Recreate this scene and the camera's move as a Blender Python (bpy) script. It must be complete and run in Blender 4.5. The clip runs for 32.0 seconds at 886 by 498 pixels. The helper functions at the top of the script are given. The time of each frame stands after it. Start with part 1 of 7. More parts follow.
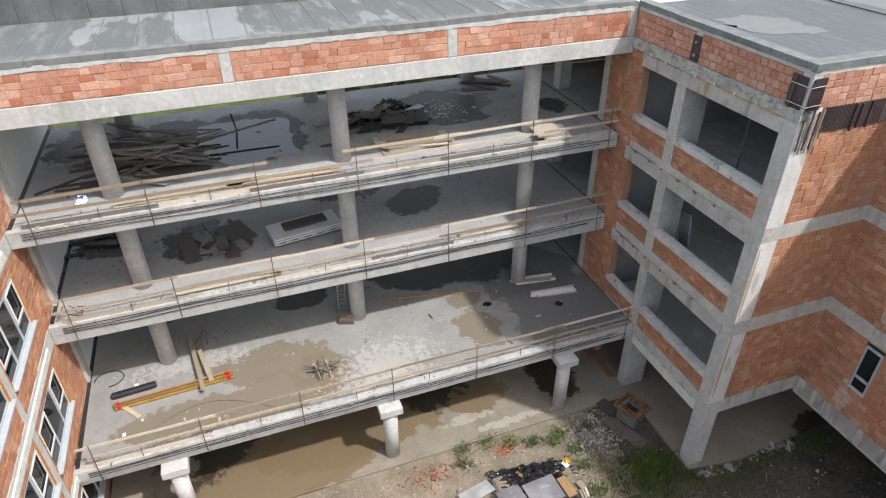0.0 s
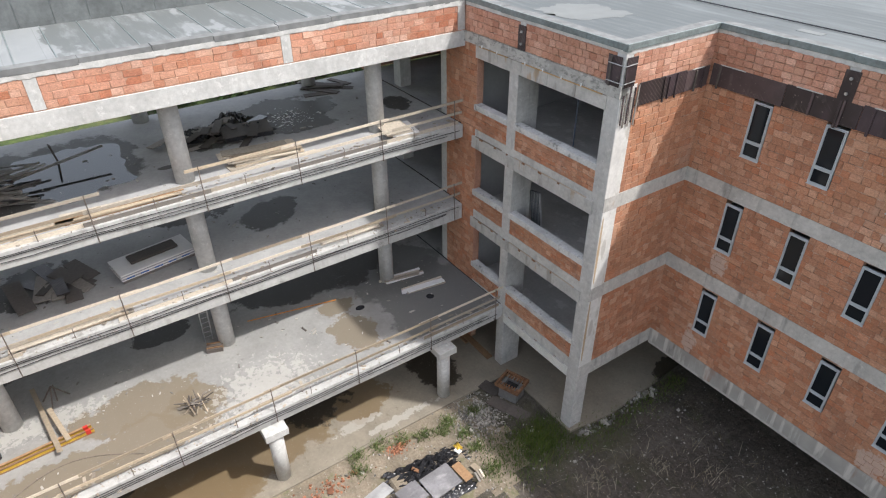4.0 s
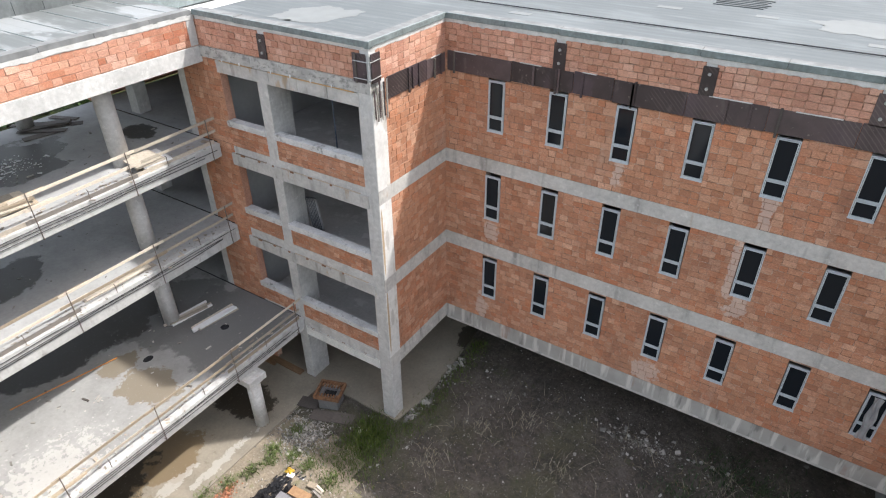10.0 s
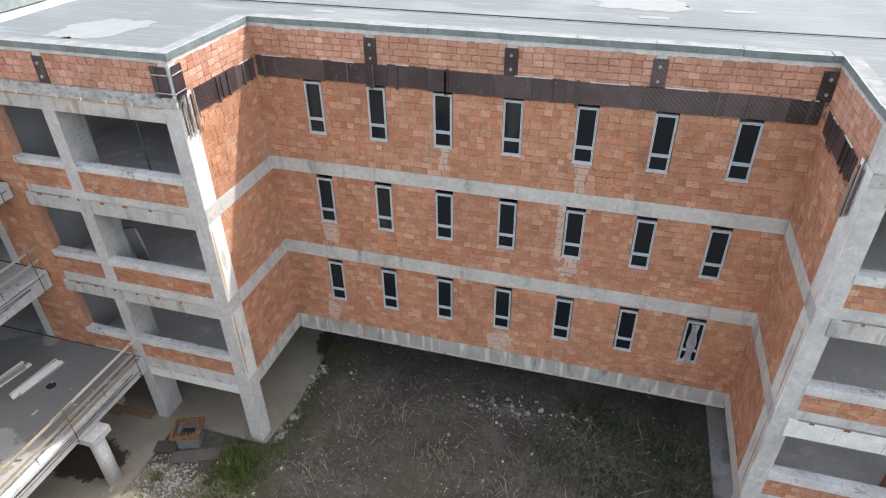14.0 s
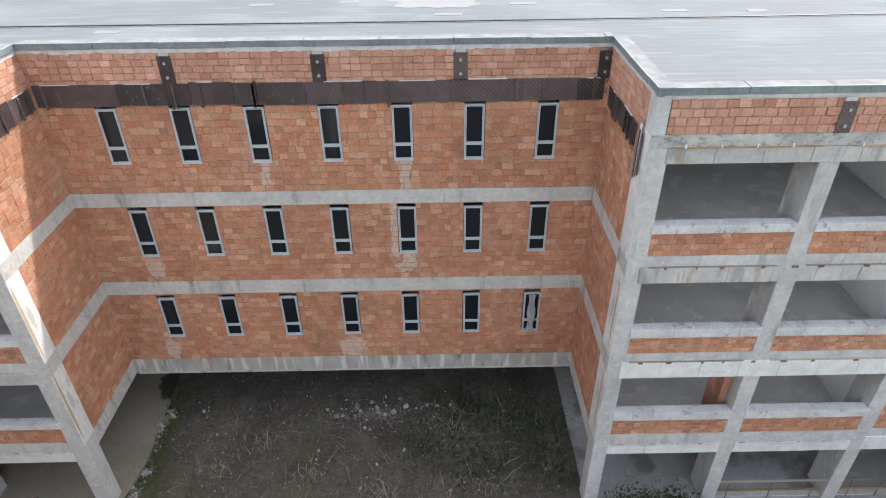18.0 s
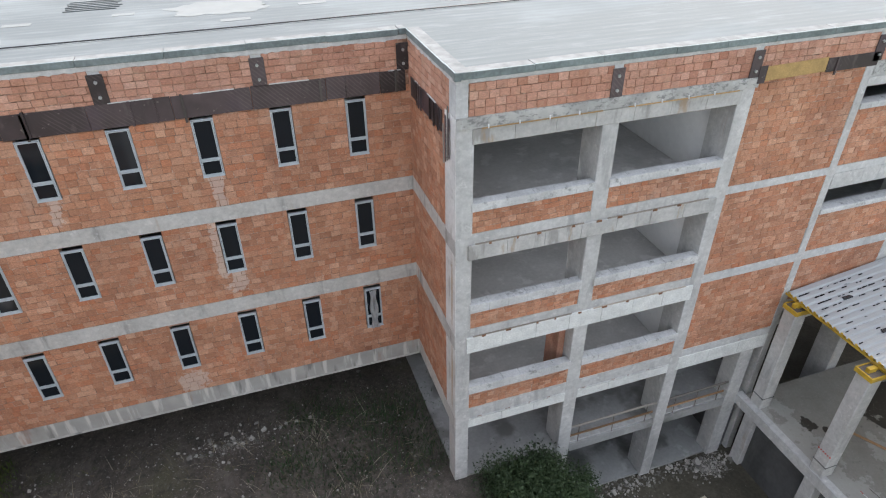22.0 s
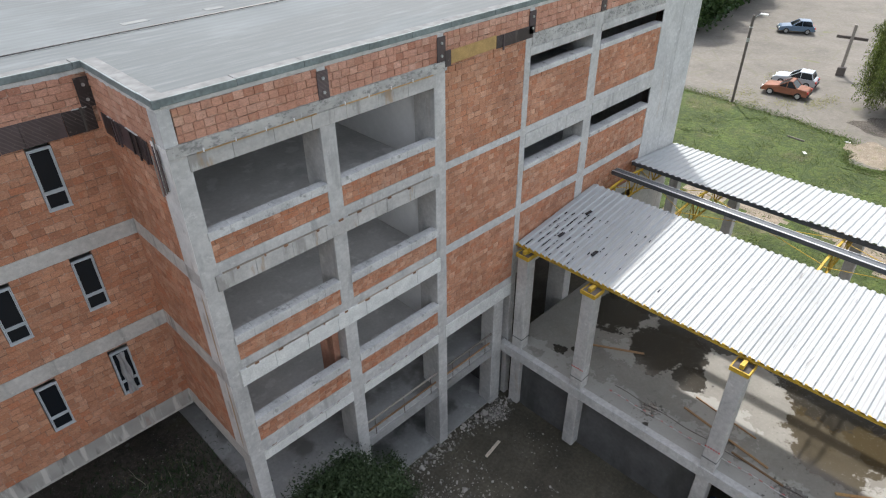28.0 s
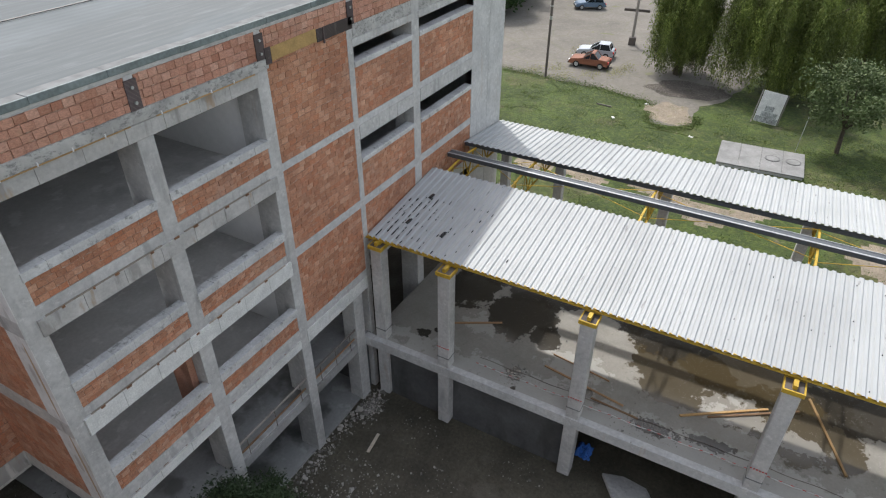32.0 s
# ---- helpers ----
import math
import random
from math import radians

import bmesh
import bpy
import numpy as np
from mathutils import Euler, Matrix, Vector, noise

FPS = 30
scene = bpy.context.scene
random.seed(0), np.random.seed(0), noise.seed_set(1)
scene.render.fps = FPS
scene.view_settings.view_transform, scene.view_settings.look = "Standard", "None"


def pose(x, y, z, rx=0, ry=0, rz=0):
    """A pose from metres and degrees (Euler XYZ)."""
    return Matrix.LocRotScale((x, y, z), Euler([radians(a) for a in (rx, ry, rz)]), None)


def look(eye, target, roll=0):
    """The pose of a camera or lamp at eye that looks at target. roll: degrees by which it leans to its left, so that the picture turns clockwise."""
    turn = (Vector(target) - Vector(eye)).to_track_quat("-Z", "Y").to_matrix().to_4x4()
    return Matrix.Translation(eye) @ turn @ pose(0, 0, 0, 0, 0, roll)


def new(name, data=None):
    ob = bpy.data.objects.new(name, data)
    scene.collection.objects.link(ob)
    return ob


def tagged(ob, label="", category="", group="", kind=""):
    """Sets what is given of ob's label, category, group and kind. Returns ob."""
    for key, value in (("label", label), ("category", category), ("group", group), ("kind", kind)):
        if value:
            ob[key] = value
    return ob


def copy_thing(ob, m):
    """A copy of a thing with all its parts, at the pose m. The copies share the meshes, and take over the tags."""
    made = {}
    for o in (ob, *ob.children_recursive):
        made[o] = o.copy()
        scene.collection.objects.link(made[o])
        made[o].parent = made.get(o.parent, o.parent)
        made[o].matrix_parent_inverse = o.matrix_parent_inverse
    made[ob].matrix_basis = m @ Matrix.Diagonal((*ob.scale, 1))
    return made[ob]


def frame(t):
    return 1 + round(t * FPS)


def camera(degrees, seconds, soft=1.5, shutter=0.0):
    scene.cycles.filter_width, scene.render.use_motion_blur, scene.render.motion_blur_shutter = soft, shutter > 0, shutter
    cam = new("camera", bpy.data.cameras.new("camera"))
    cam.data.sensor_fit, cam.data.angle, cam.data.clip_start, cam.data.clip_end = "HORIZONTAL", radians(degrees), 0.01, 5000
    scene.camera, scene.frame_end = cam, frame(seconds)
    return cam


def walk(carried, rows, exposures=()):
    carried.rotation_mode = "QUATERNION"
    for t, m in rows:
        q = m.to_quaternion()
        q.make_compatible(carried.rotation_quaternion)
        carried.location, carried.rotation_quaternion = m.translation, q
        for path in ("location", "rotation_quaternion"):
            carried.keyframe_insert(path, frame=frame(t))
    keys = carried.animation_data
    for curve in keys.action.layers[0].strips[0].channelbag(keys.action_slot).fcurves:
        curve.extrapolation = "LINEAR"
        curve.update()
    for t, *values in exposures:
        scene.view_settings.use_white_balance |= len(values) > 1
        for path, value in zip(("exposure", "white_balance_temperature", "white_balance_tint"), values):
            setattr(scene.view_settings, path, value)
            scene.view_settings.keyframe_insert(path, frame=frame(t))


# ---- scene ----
cam = camera(70.1, 32.0, 1.15)
PATH = [
    (0, (11.312, -17.861, 20.11), (9.745, -17.298, 19.003), -0.4),
    (1, (11.334, -17.84, 20.113), (9.806, -17.179, 19.004), -0.5),
    (2, (11.352, -17.819, 20.116), (9.869, -17.06, 19.009), -0.4),
    (3, (11.362, -17.8, 20.12), (9.929, -16.95, 19.014), -0.4),
    (3.5, (11.363, -17.794, 20.122), (9.957, -16.901, 19.015), -0.4),
    (5.5, (11.355, -17.783, 20.132), (10.072, -16.726, 19.02), -0.6),
    (6, (11.358, -17.785, 20.134), (10.109, -16.689, 19.022), -0.6),
    (7, (11.376, -17.797, 20.139), (10.199, -16.621, 19.03), -0.7),
    (8, (11.405, -17.812, 20.144), (10.308, -16.559, 19.038), -0.6),
    (9, (11.436, -17.823, 20.148), (10.431, -16.492, 19.043), -0.6),
    (10, (11.459, -17.82, 20.147), (10.549, -16.424, 19.042), -0.5),
    (11, (11.477, -17.806, 20.144), (10.672, -16.35, 19.033), -0.5),
    (12, (11.5, -17.786, 20.139), (10.805, -16.275, 19.027), -0.5),
    (13, (11.531, -17.772, 20.136), (10.947, -16.218, 19.021), -0.6),
    (14, (11.574, -17.78, 20.138), (11.102, -16.189, 19.021), -0.7),
    (14.5, (11.595, -17.792, 20.139), (11.181, -16.185, 19.023), -0.6),
    (16.5, (11.68, -17.865, 20.151), (11.511, -16.21, 19.04), -0.5),
    (17, (11.699, -17.878, 20.152), (11.592, -16.218, 19.042), -0.6),
    (18, (11.732, -17.889, 20.155), (11.748, -16.226, 19.044), -0.6),
    (19, (11.759, -17.885, 20.154), (11.896, -16.23, 19.04), -0.5),
    (20, (11.787, -17.879, 20.151), (12.053, -16.246, 19.027), -0.5),
    (21, (11.818, -17.894, 20.151), (12.219, -16.29, 19.024), -0.3),
    (22, (11.85, -17.94, 20.155), (12.371, -16.367, 19.034), -0.6),
    (23, (11.879, -18.001, 20.162), (12.523, -16.472, 19.046), -0.6),
    (24, (11.903, -18.063, 20.171), (12.666, -16.587, 19.058), -0.6),
    (25, (11.919, -18.111, 20.181), (12.795, -16.696, 19.073), -0.6),
    (25.5, (11.923, -18.124, 20.183), (12.855, -16.743, 19.076), -0.6),
    (27.5, (11.932, -18.125, 20.192), (13.058, -16.899, 19.083), -0.8),
    (28, (11.935, -18.118, 20.191), (13.102, -16.934, 19.079), -0.6),
    (29, (11.941, -18.097, 20.183), (13.185, -16.997, 19.069), -0.6),
    (30, (11.941, -18.079, 20.172), (13.256, -17.072, 19.05), -0.4),
    (31, (11.939, -18.065, 20.161), (13.319, -17.16, 19.032), -0.0),
    (32, (11.932, -18.053, 20.155), (13.372, -17.252, 19.022), 0.1),
]
EXPOSURE = [(0, 0.96), (3.5, 1.12), (7, 1.32), (10, 1.48), (13, 1.74), (19, 1.65), (25, 1.45), (28, 1.17), (32, 0.86)]
walk(cam, [(t, look(eye, target, roll)) for t, eye, target, roll in PATH], EXPOSURE)

# ---- world, sun ----
SUN_DIR = Vector((1.0, 0.93, 1.95)).normalized()
world = bpy.data.worlds.new("world")
scene.world = world
world.use_nodes = True
wn = world.node_tree.nodes
sky = wn.new("ShaderNodeTexSky")
sky.sky_type = "NISHITA"
sky.sun_disc = False
sky.sun_elevation = math.asin(SUN_DIR.z)
sky.sun_rotation = math.atan2(SUN_DIR.x, SUN_DIR.y)
sky.dust_density = 4.0
sky.air_density = 1.2
wn["Background"].inputs["Strength"].default_value = 0.172
veil = wn.new("ShaderNodeMix")  # thin bright cloud over the blue
veil.data_type = "RGBA"
veil.inputs[0].default_value = 0.6
veil.inputs[7].default_value = (2.9, 2.95, 3.05, 1)
world.node_tree.links.new(sky.outputs[0], veil.inputs[6])
world.node_tree.links.new(veil.outputs[2], wn["Background"].inputs["Color"])
sun = new("sun", bpy.data.lights.new("sun", "SUN"))
sun.data.energy = 2.0
sun.data.angle = radians(1.5)
sun.data.color = (1.0, 0.98, 0.955)
sun.matrix_world = look(SUN_DIR * 60, (0, 0, 0))


def room_fill_light(name, x, y, z, w, h, watts):
    """An added area lamp inside a row of open bays, standing in for the sky's light."""
    lamp_data = bpy.data.lights.new(name, "AREA")
    lamp_data.shape, lamp_data.size, lamp_data.size_y = "RECTANGLE", w, h
    lamp_data.energy = watts
    lamp_data.color = (0.95, 0.98, 1.0)
    new(name, lamp_data).matrix_world = look((x, y, z), (x, y + 4, z - 1.2))


# Added lamps that brighten the rooms of both towers.
for z, h in ((12.35, 1.7), (8.95, 1.6), (5.6, 1.6)):
    room_fill_light("room_fill", 21.2, -3.2, z, 7.6, h, 8)
    room_fill_light("room_fill", -3.6, -3.0, z, 6.0, h, 1.2)


# ---- materials ----
def ramp(nt, fac, stops):
    r = nt.nodes.new("ShaderNodeValToRGB")
    els = r.color_ramp.elements
    while len(els) < len(stops):
        els.new(0.5)
    for e, (p, c) in zip(els, stops):
        e.position, e.color = p, (*c, 1) if len(c) == 3 else c
    nt.links.new(fac, r.inputs[0])
    return r.outputs[0]


def grey(v):
    return (v, v, v)


class Mat:
    """A principled material, coloured step by step by world-space noise."""

    def __init__(self, name, color, rough=0.85, metal=0.0):
        self.m = bpy.data.materials.new(name)
        self.m.use_nodes = True
        self.nt = self.m.node_tree
        self.b = self.nt.nodes["Principled BSDF"]
        self.pos = self.nt.nodes.new("ShaderNodeNewGeometry").outputs["Position"]
        rgb = self.nt.nodes.new("ShaderNodeRGB")
        rgb.outputs[0].default_value = (*color, 1)
        self.col = rgb.outputs[0]
        self.rough = None
        self.b.inputs["Roughness"].default_value = rough
        self.b.inputs["Metallic"].default_value = metal
        self.nrm = None

    def link(self, a, b):
        self.nt.links.new(a, b)

    def noise(self, scale, detail=4, stretch=(1, 1, 1), offset=0.0, rough=0.55):
        mp = self.nt.nodes.new("ShaderNodeMapping")
        mp.inputs["Scale"].default_value = stretch
        mp.inputs["Location"].default_value = (offset, offset * 0.7, offset * 0.3)
        self.link(self.pos, mp.inputs["Vector"])
        n = self.nt.nodes.new("ShaderNodeTexNoise")
        n.inputs["Scale"].default_value = scale
        n.inputs["Detail"].default_value = detail
        n.inputs["Roughness"].default_value = rough
        self.link(mp.outputs[0], n.inputs["Vector"])
        return n.outputs["Fac"]

    def mask(self, fac, lo, hi):
        mr = self.nt.nodes.new("ShaderNodeMapRange")
        mr.interpolation_type = "SMOOTHSTEP"
        mr.inputs[1].default_value, mr.inputs[2].default_value = lo, hi
        self.link(fac, mr.inputs[0])
        return mr.outputs[0]

    def mix(self, fac, color, blend="MIX", amount=1.0):
        mx = self.nt.nodes.new("ShaderNodeMix")
        mx.data_type, mx.blend_type = "RGBA", blend
        if amount != 1.0:
            k = self.nt.nodes.new("ShaderNodeMath")
            k.operation = "MULTIPLY"
            k.inputs[1].default_value = amount
            self.link(fac, k.inputs[0])
            fac = k.outputs[0]
        self.link(fac, mx.inputs[0])
        self.link(self.col, mx.inputs[6])
        if isinstance(color, tuple):
            mx.inputs[7].default_value = (*color, 1)
        else:
            self.link(color, mx.inputs[7])
        self.col = mx.outputs[2]
        return self

    def vary(self, fac, lo, hi):
        """Multiplies the colour by a value from lo to hi as fac goes from 0.3 to 0.7."""
        c = ramp(self.nt, fac, [(0.3, grey(lo)), (0.7, grey(hi))])
        mx = self.nt.nodes.new("ShaderNodeMix")
        mx.data_type, mx.blend_type = "RGBA", "MULTIPLY"
        mx.inputs[0].default_value = 1
        self.link(self.col, mx.inputs[6])
        self.link(c, mx.inputs[7])
        self.col = mx.outputs[2]
        return self

    def each(self):
        """A random number for each piece, be it an object or an island of a mesh."""
        o = self.nt.nodes.new("ShaderNodeObjectInfo").outputs["Random"]
        g = self.nt.nodes.new("ShaderNodeNewGeometry").outputs["Random Per Island"]
        s = self.nt.nodes.new("ShaderNodeMath")
        s.operation = "ADD"
        self.link(o, s.inputs[0]), self.link(g, s.inputs[1])
        f = self.nt.nodes.new("ShaderNodeMath")
        f.operation = "FRACT"
        self.link(s.outputs[0], f.inputs[0])
        return f.outputs[0]

    def spot(self, cx, cy, rx, ry, edge=0.5, scale=2.0, axes=(0, 1), turn=0.0):
        """A mask round one place, with an uneven edge: 1 inside, 0 outside."""
        sep = self.nt.nodes.new("ShaderNodeSeparateXYZ")
        self.link(self.pos, sep.inputs[0])

        def calc(op, a, b):
            n = self.nt.nodes.new("ShaderNodeMath")
            n.operation = op
            for i, v in enumerate((a, b)):
                if isinstance(v, (int, float)):
                    n.inputs[i].default_value = v
                else:
                    self.link(v, n.inputs[i])
            return n.outputs[0]

        u = calc("SUBTRACT", sep.outputs[axes[0]], cx)
        w = calc("SUBTRACT", sep.outputs[axes[1]], cy)
        c, s = math.cos(turn), math.sin(turn)
        p = calc("DIVIDE", calc("ADD", calc("MULTIPLY", u, c), calc("MULTIPLY", w, s)), rx)
        q = calc("DIVIDE", calc("SUBTRACT", calc("MULTIPLY", w, c), calc("MULTIPLY", u, s)), ry)
        d = calc("SQRT", calc("ADD", calc("MULTIPLY", p, p), calc("MULTIPLY", q, q)), 0.0)
        n = calc("MULTIPLY", calc("SUBTRACT", self.noise(scale, 8, offset=cx + 3 * cy, rough=0.65), 0.5), 4.0 * edge)
        return self.mask(calc("ADD", calc("SUBTRACT", 1.0, d), n), -0.05, 0.08)

    def wetter(self, masks, rough=0.5):
        """Makes the surface shine where one of the masks is set."""
        m = masks[0]
        for o in masks[1:]:
            x = self.nt.nodes.new("ShaderNodeMath")
            x.operation = "MAXIMUM"
            self.link(m, x.inputs[0]), self.link(o, x.inputs[1])
            m = x.outputs[0]
        return self.gloss(m, 0.88, rough)

    def gloss(self, fac, dry, wet):
        mr = self.nt.nodes.new("ShaderNodeMapRange")
        mr.inputs[3].default_value, mr.inputs[4].default_value = dry, wet
        self.link(fac, mr.inputs[0])
        self.link(mr.outputs[0], self.b.inputs["Roughness"])
        return self

    def bump(self, fac, strength, distance=0.02):
        n = self.nt.nodes.new("ShaderNodeBump")
        n.inputs["Strength"].default_value = strength
        n.inputs["Distance"].default_value = distance
        self.link(fac, n.inputs["Height"])
        if self.nrm is not None:
            self.link(self.nrm, n.inputs["Normal"])
        self.nrm = n.outputs[0]
        return self

    def done(self):
        self.link(self.col, self.b.inputs["Base Color"])
        if self.nrm is not None:
            self.link(self.nrm, self.b.inputs["Normal"])
        return self.m


def concrete(name, color, stain=0.55, streak=0.6, light=1.12):
    k = Mat(name, color, 0.88)
    k.vary(k.noise(0.9, 5), 0.86, light)
    k.vary(k.noise(6, 7, rough=0.7), 0.82, 1.14)
    k.mix(k.mask(k.noise(26, 4, offset=6.0), 0.66, 0.72), tuple(c * 0.5 for c in color), amount=0.55)
    k.mix(k.mask(k.noise(2.2, 5, (1, 1, 0.18), 3.1), 0.54, 0.72), tuple(c * stain for c in color), amount=streak)
    k.mix(k.mask(k.noise(4.0, 6, offset=9.0, rough=0.7), 0.56, 0.68), tuple(min(0.8, c * 1.35) for c in color), amount=0.6)
    k.mix(k.mask(k.noise(1.9, 5, (1, 1, 0.1), 33.0, 0.65), 0.63, 0.74), (0.34, 0.21, 0.11), amount=0.4)
    k.bump(k.noise(45, 3), 0.25, 0.01).bump(k.noise(6, 3), 0.2, 0.02)
    return k.done()


def brick_mat(name, stops, soot=0.0, lime=()):
    k = Mat(name, stops[0])
    n = len(stops)
    r = ramp(k.nt, k.each(), [(i / (n - 1), c) for i, c in enumerate(stops)])
    k.col = r
    k.vary(k.noise(0.55, 4, offset=2.0), 0.82, 1.12)
    k.vary(k.noise(12, 7, (1, 1, 2.0), rough=0.78), 0.68, 1.26)
    k.vary(k.noise(30, 4, (1, 1, 1.6), 71.0, 0.7), 0.72, 1.22)
    k.mix(k.mask(k.noise(9, 5, (1, 1, 1.3), 21.0), 0.6, 0.72), (0.27, 0.14, 0.085), amount=0.5)
    k.mix(k.mask(k.noise(17, 4, offset=31.0), 0.66, 0.74), (0.55, 0.43, 0.33), amount=0.5)
    k.mix(k.mask(k.noise(0.8, 4, (1, 1, 0.35), 11.0), 0.6, 0.78), (0.50, 0.40, 0.33), amount=0.35)
    k.mix(k.mask(k.noise(1.3, 4, (1, 1, 0.3), 5.0), 0.58, 0.75), (0.16, 0.07, 0.045), amount=0.35 + soot)
    k.mix(k.mask(k.noise(0.35, 3, offset=61.0), 0.45, 0.65), (0.48, 0.25, 0.13), amount=0.15)
    k.mix(k.mask(k.noise(1.9, 6, (1, 1, 0.8), 41.0, 0.7), 0.55, 0.68), (0.56, 0.36, 0.24), amount=0.35)
    k.mix(k.mask(k.noise(5.0, 6, (1, 1, 2.2), 51.0, 0.75), 0.60, 0.68), (0.20, 0.10, 0.065), amount=0.5)
    for cx, cz, rx, rz in lime:
        k.mix(k.spot(cx, cz, rx, rz, 0.8, 2.6, (0, 2)), (0.60, 0.53, 0.47), amount=0.5)
    w = k.nt.nodes.new("ShaderNodeTexWave")
    w.wave_type, w.bands_direction = "BANDS", "Z"
    w.inputs["Scale"].default_value = 14
    w.inputs["Distortion"].default_value = 0.6
    k.link(k.pos, w.inputs["Vector"])
    k.bump(w.outputs["Fac"], 0.22, 0.006).bump(k.noise(35, 3), 0.3, 0.008)
    return k.done()


M = {}
M["concrete"] = concrete("concrete", (0.49, 0.48, 0.46))
M["band"] = concrete("band_concrete", (0.475, 0.46, 0.43), 0.42, 0.8, 1.2)
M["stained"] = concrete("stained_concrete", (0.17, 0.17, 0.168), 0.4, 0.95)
M["pale"] = concrete("pale_concrete", (0.515, 0.51, 0.495), 0.62, 0.45)
k = Mat("weathered_sill", (0.56, 0.555, 0.54), 0.9)
k.vary(k.noise(1.2, 5), 0.8, 1.15).vary(k.noise(14, 5, rough=0.7), 0.82, 1.12)
k.mix(k.mask(k.noise(2.8, 6, offset=4.0, rough=0.7), 0.54, 0.68), (0.17, 0.17, 0.155), amount=0.75)
k.bump(k.noise(25, 4), 0.5, 0.02)
M["sill"] = k.done()
k = Mat("plaster", (0.74, 0.735, 0.73), 0.9)
k.vary(k.noise(0.5, 4), 0.92, 1.05).vary(k.noise(5, 5), 0.96, 1.03)
k.bump(k.noise(30, 3), 0.12, 0.006)
M["plaster"] = k.done()
# Darker copy of the plaster, for the shade in the left tower's rooms.
k = Mat("dim_plaster", (0.40, 0.40, 0.40), 0.92)
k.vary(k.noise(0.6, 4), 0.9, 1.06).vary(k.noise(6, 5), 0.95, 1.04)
M["dim_plaster"] = k.done()
# Side face of the corner column, its sunlit brightness put into the colour.
k = Mat("sunlit_column_concrete", (0.68, 0.665, 0.635), 0.88)
k.vary(k.noise(0.9, 5), 0.84, 1.08).vary(k.noise(7, 6, rough=0.7), 0.86, 1.08)
k.mix(k.mask(k.noise(3.0, 5, (1, 1, 0.14), 8.0), 0.56, 0.68), (0.40, 0.375, 0.33), amount=0.6)
k.mix(k.mask(k.noise(1.6, 6, (1, 1, 0.5), 18.0, 0.7), 0.57, 0.66), (0.30, 0.27, 0.22), amount=0.5)
for cz, rz in ((8.5, 1.35), (5.05, 1.6)):
    k.mix(k.spot(-3.95, cz, 0.055, rz, 0.12, 3.0, (1, 2)), (0.36, 0.22, 0.08), amount=0.75)
    k.mix(k.spot(-3.72, cz + 0.1, 0.10, 0.4, 0.3, 3.0, (1, 2)), (0.20, 0.16, 0.12), amount=0.35)
k.bump(k.noise(45, 3), 0.25, 0.01)
M["corner"] = k.done()
k = Mat("drip_streaked_concrete", (0.36, 0.345, 0.32), 0.88)
k.vary(k.noise(1.0, 5), 0.8, 1.15)
k.mix(k.mask(k.noise(3.2, 5, (1, 1, 0.12), 4.0), 0.52, 0.62), (0.62, 0.60, 0.56), amount=0.75)
k.mix(k.mask(k.noise(1.7, 4, (1, 1, 0.2), 14.0), 0.6, 0.7), (0.30, 0.16, 0.11), amount=0.6)
k.mix(k.mask(k.noise(2.4, 4, (1, 1, 0.2), 24.0), 0.58, 0.7), (0.10, 0.10, 0.09), amount=0.6)
k.bump(k.noise(40, 3), 0.25, 0.01)
M["drip"] = k.done()
k = Mat("lintel_concrete", (0.47, 0.455, 0.43), 0.9)
k.vary(k.noise(1.3, 5), 0.82, 1.12).vary(k.noise(9, 6, rough=0.7), 0.84, 1.12)
k.mix(k.mask(k.noise(2.4, 5, (1, 1, 0.25), 4.0), 0.53, 0.64), (0.22, 0.205, 0.185), amount=0.6)
k.mix(k.mask(k.noise(1.7, 5, (1, 1, 0.3), 44.0), 0.60, 0.68), (0.34, 0.22, 0.11), amount=0.6)
k.bump(k.noise(40, 3), 0.25, 0.01)
M["lintel_block"] = k.done()
k = Mat("grimy_edge_concrete", (0.45, 0.446, 0.434), 0.9)
k.vary(k.noise(0.9, 5), 0.88, 1.08).vary(k.noise(7, 6, rough=0.7), 0.86, 1.1)
k.mix(k.mask(k.noise(2.6, 6, (1, 1, 0.35), 8.0, 0.7), 0.52, 0.62), (0.30, 0.29, 0.27), amount=0.55)
k.mix(k.mask(k.noise(1.1, 6, (1, 1, 1.5), 18.0, 0.75), 0.58, 0.66), (0.15, 0.145, 0.135), amount=0.5)
k.mix(k.mask(k.noise(30, 4, offset=28.0), 0.66, 0.72), (0.2, 0.19, 0.175), amount=0.5)
k.bump(k.noise(40, 3), 0.25, 0.01).bump(k.noise(5, 4), 0.25, 0.02)
M["edge"] = k.done()
k = Mat("blackened_concrete", (0.42, 0.41, 0.385), 0.9)
k.vary(k.noise(1.6, 5), 0.75, 1.2)
k.mix(k.mask(k.noise(4.5, 7, (1, 1, 1.8), 4.0, 0.75), 0.48, 0.62), (0.15, 0.15, 0.145), amount=0.75)
k.mix(k.mask(k.noise(6.0, 5, (1, 1, 0.5), 14.0), 0.58, 0.68), (0.50, 0.50, 0.48), amount=0.7)
k.bump(k.noise(25, 4), 0.5, 0.02)
M["sooty"] = k.done()
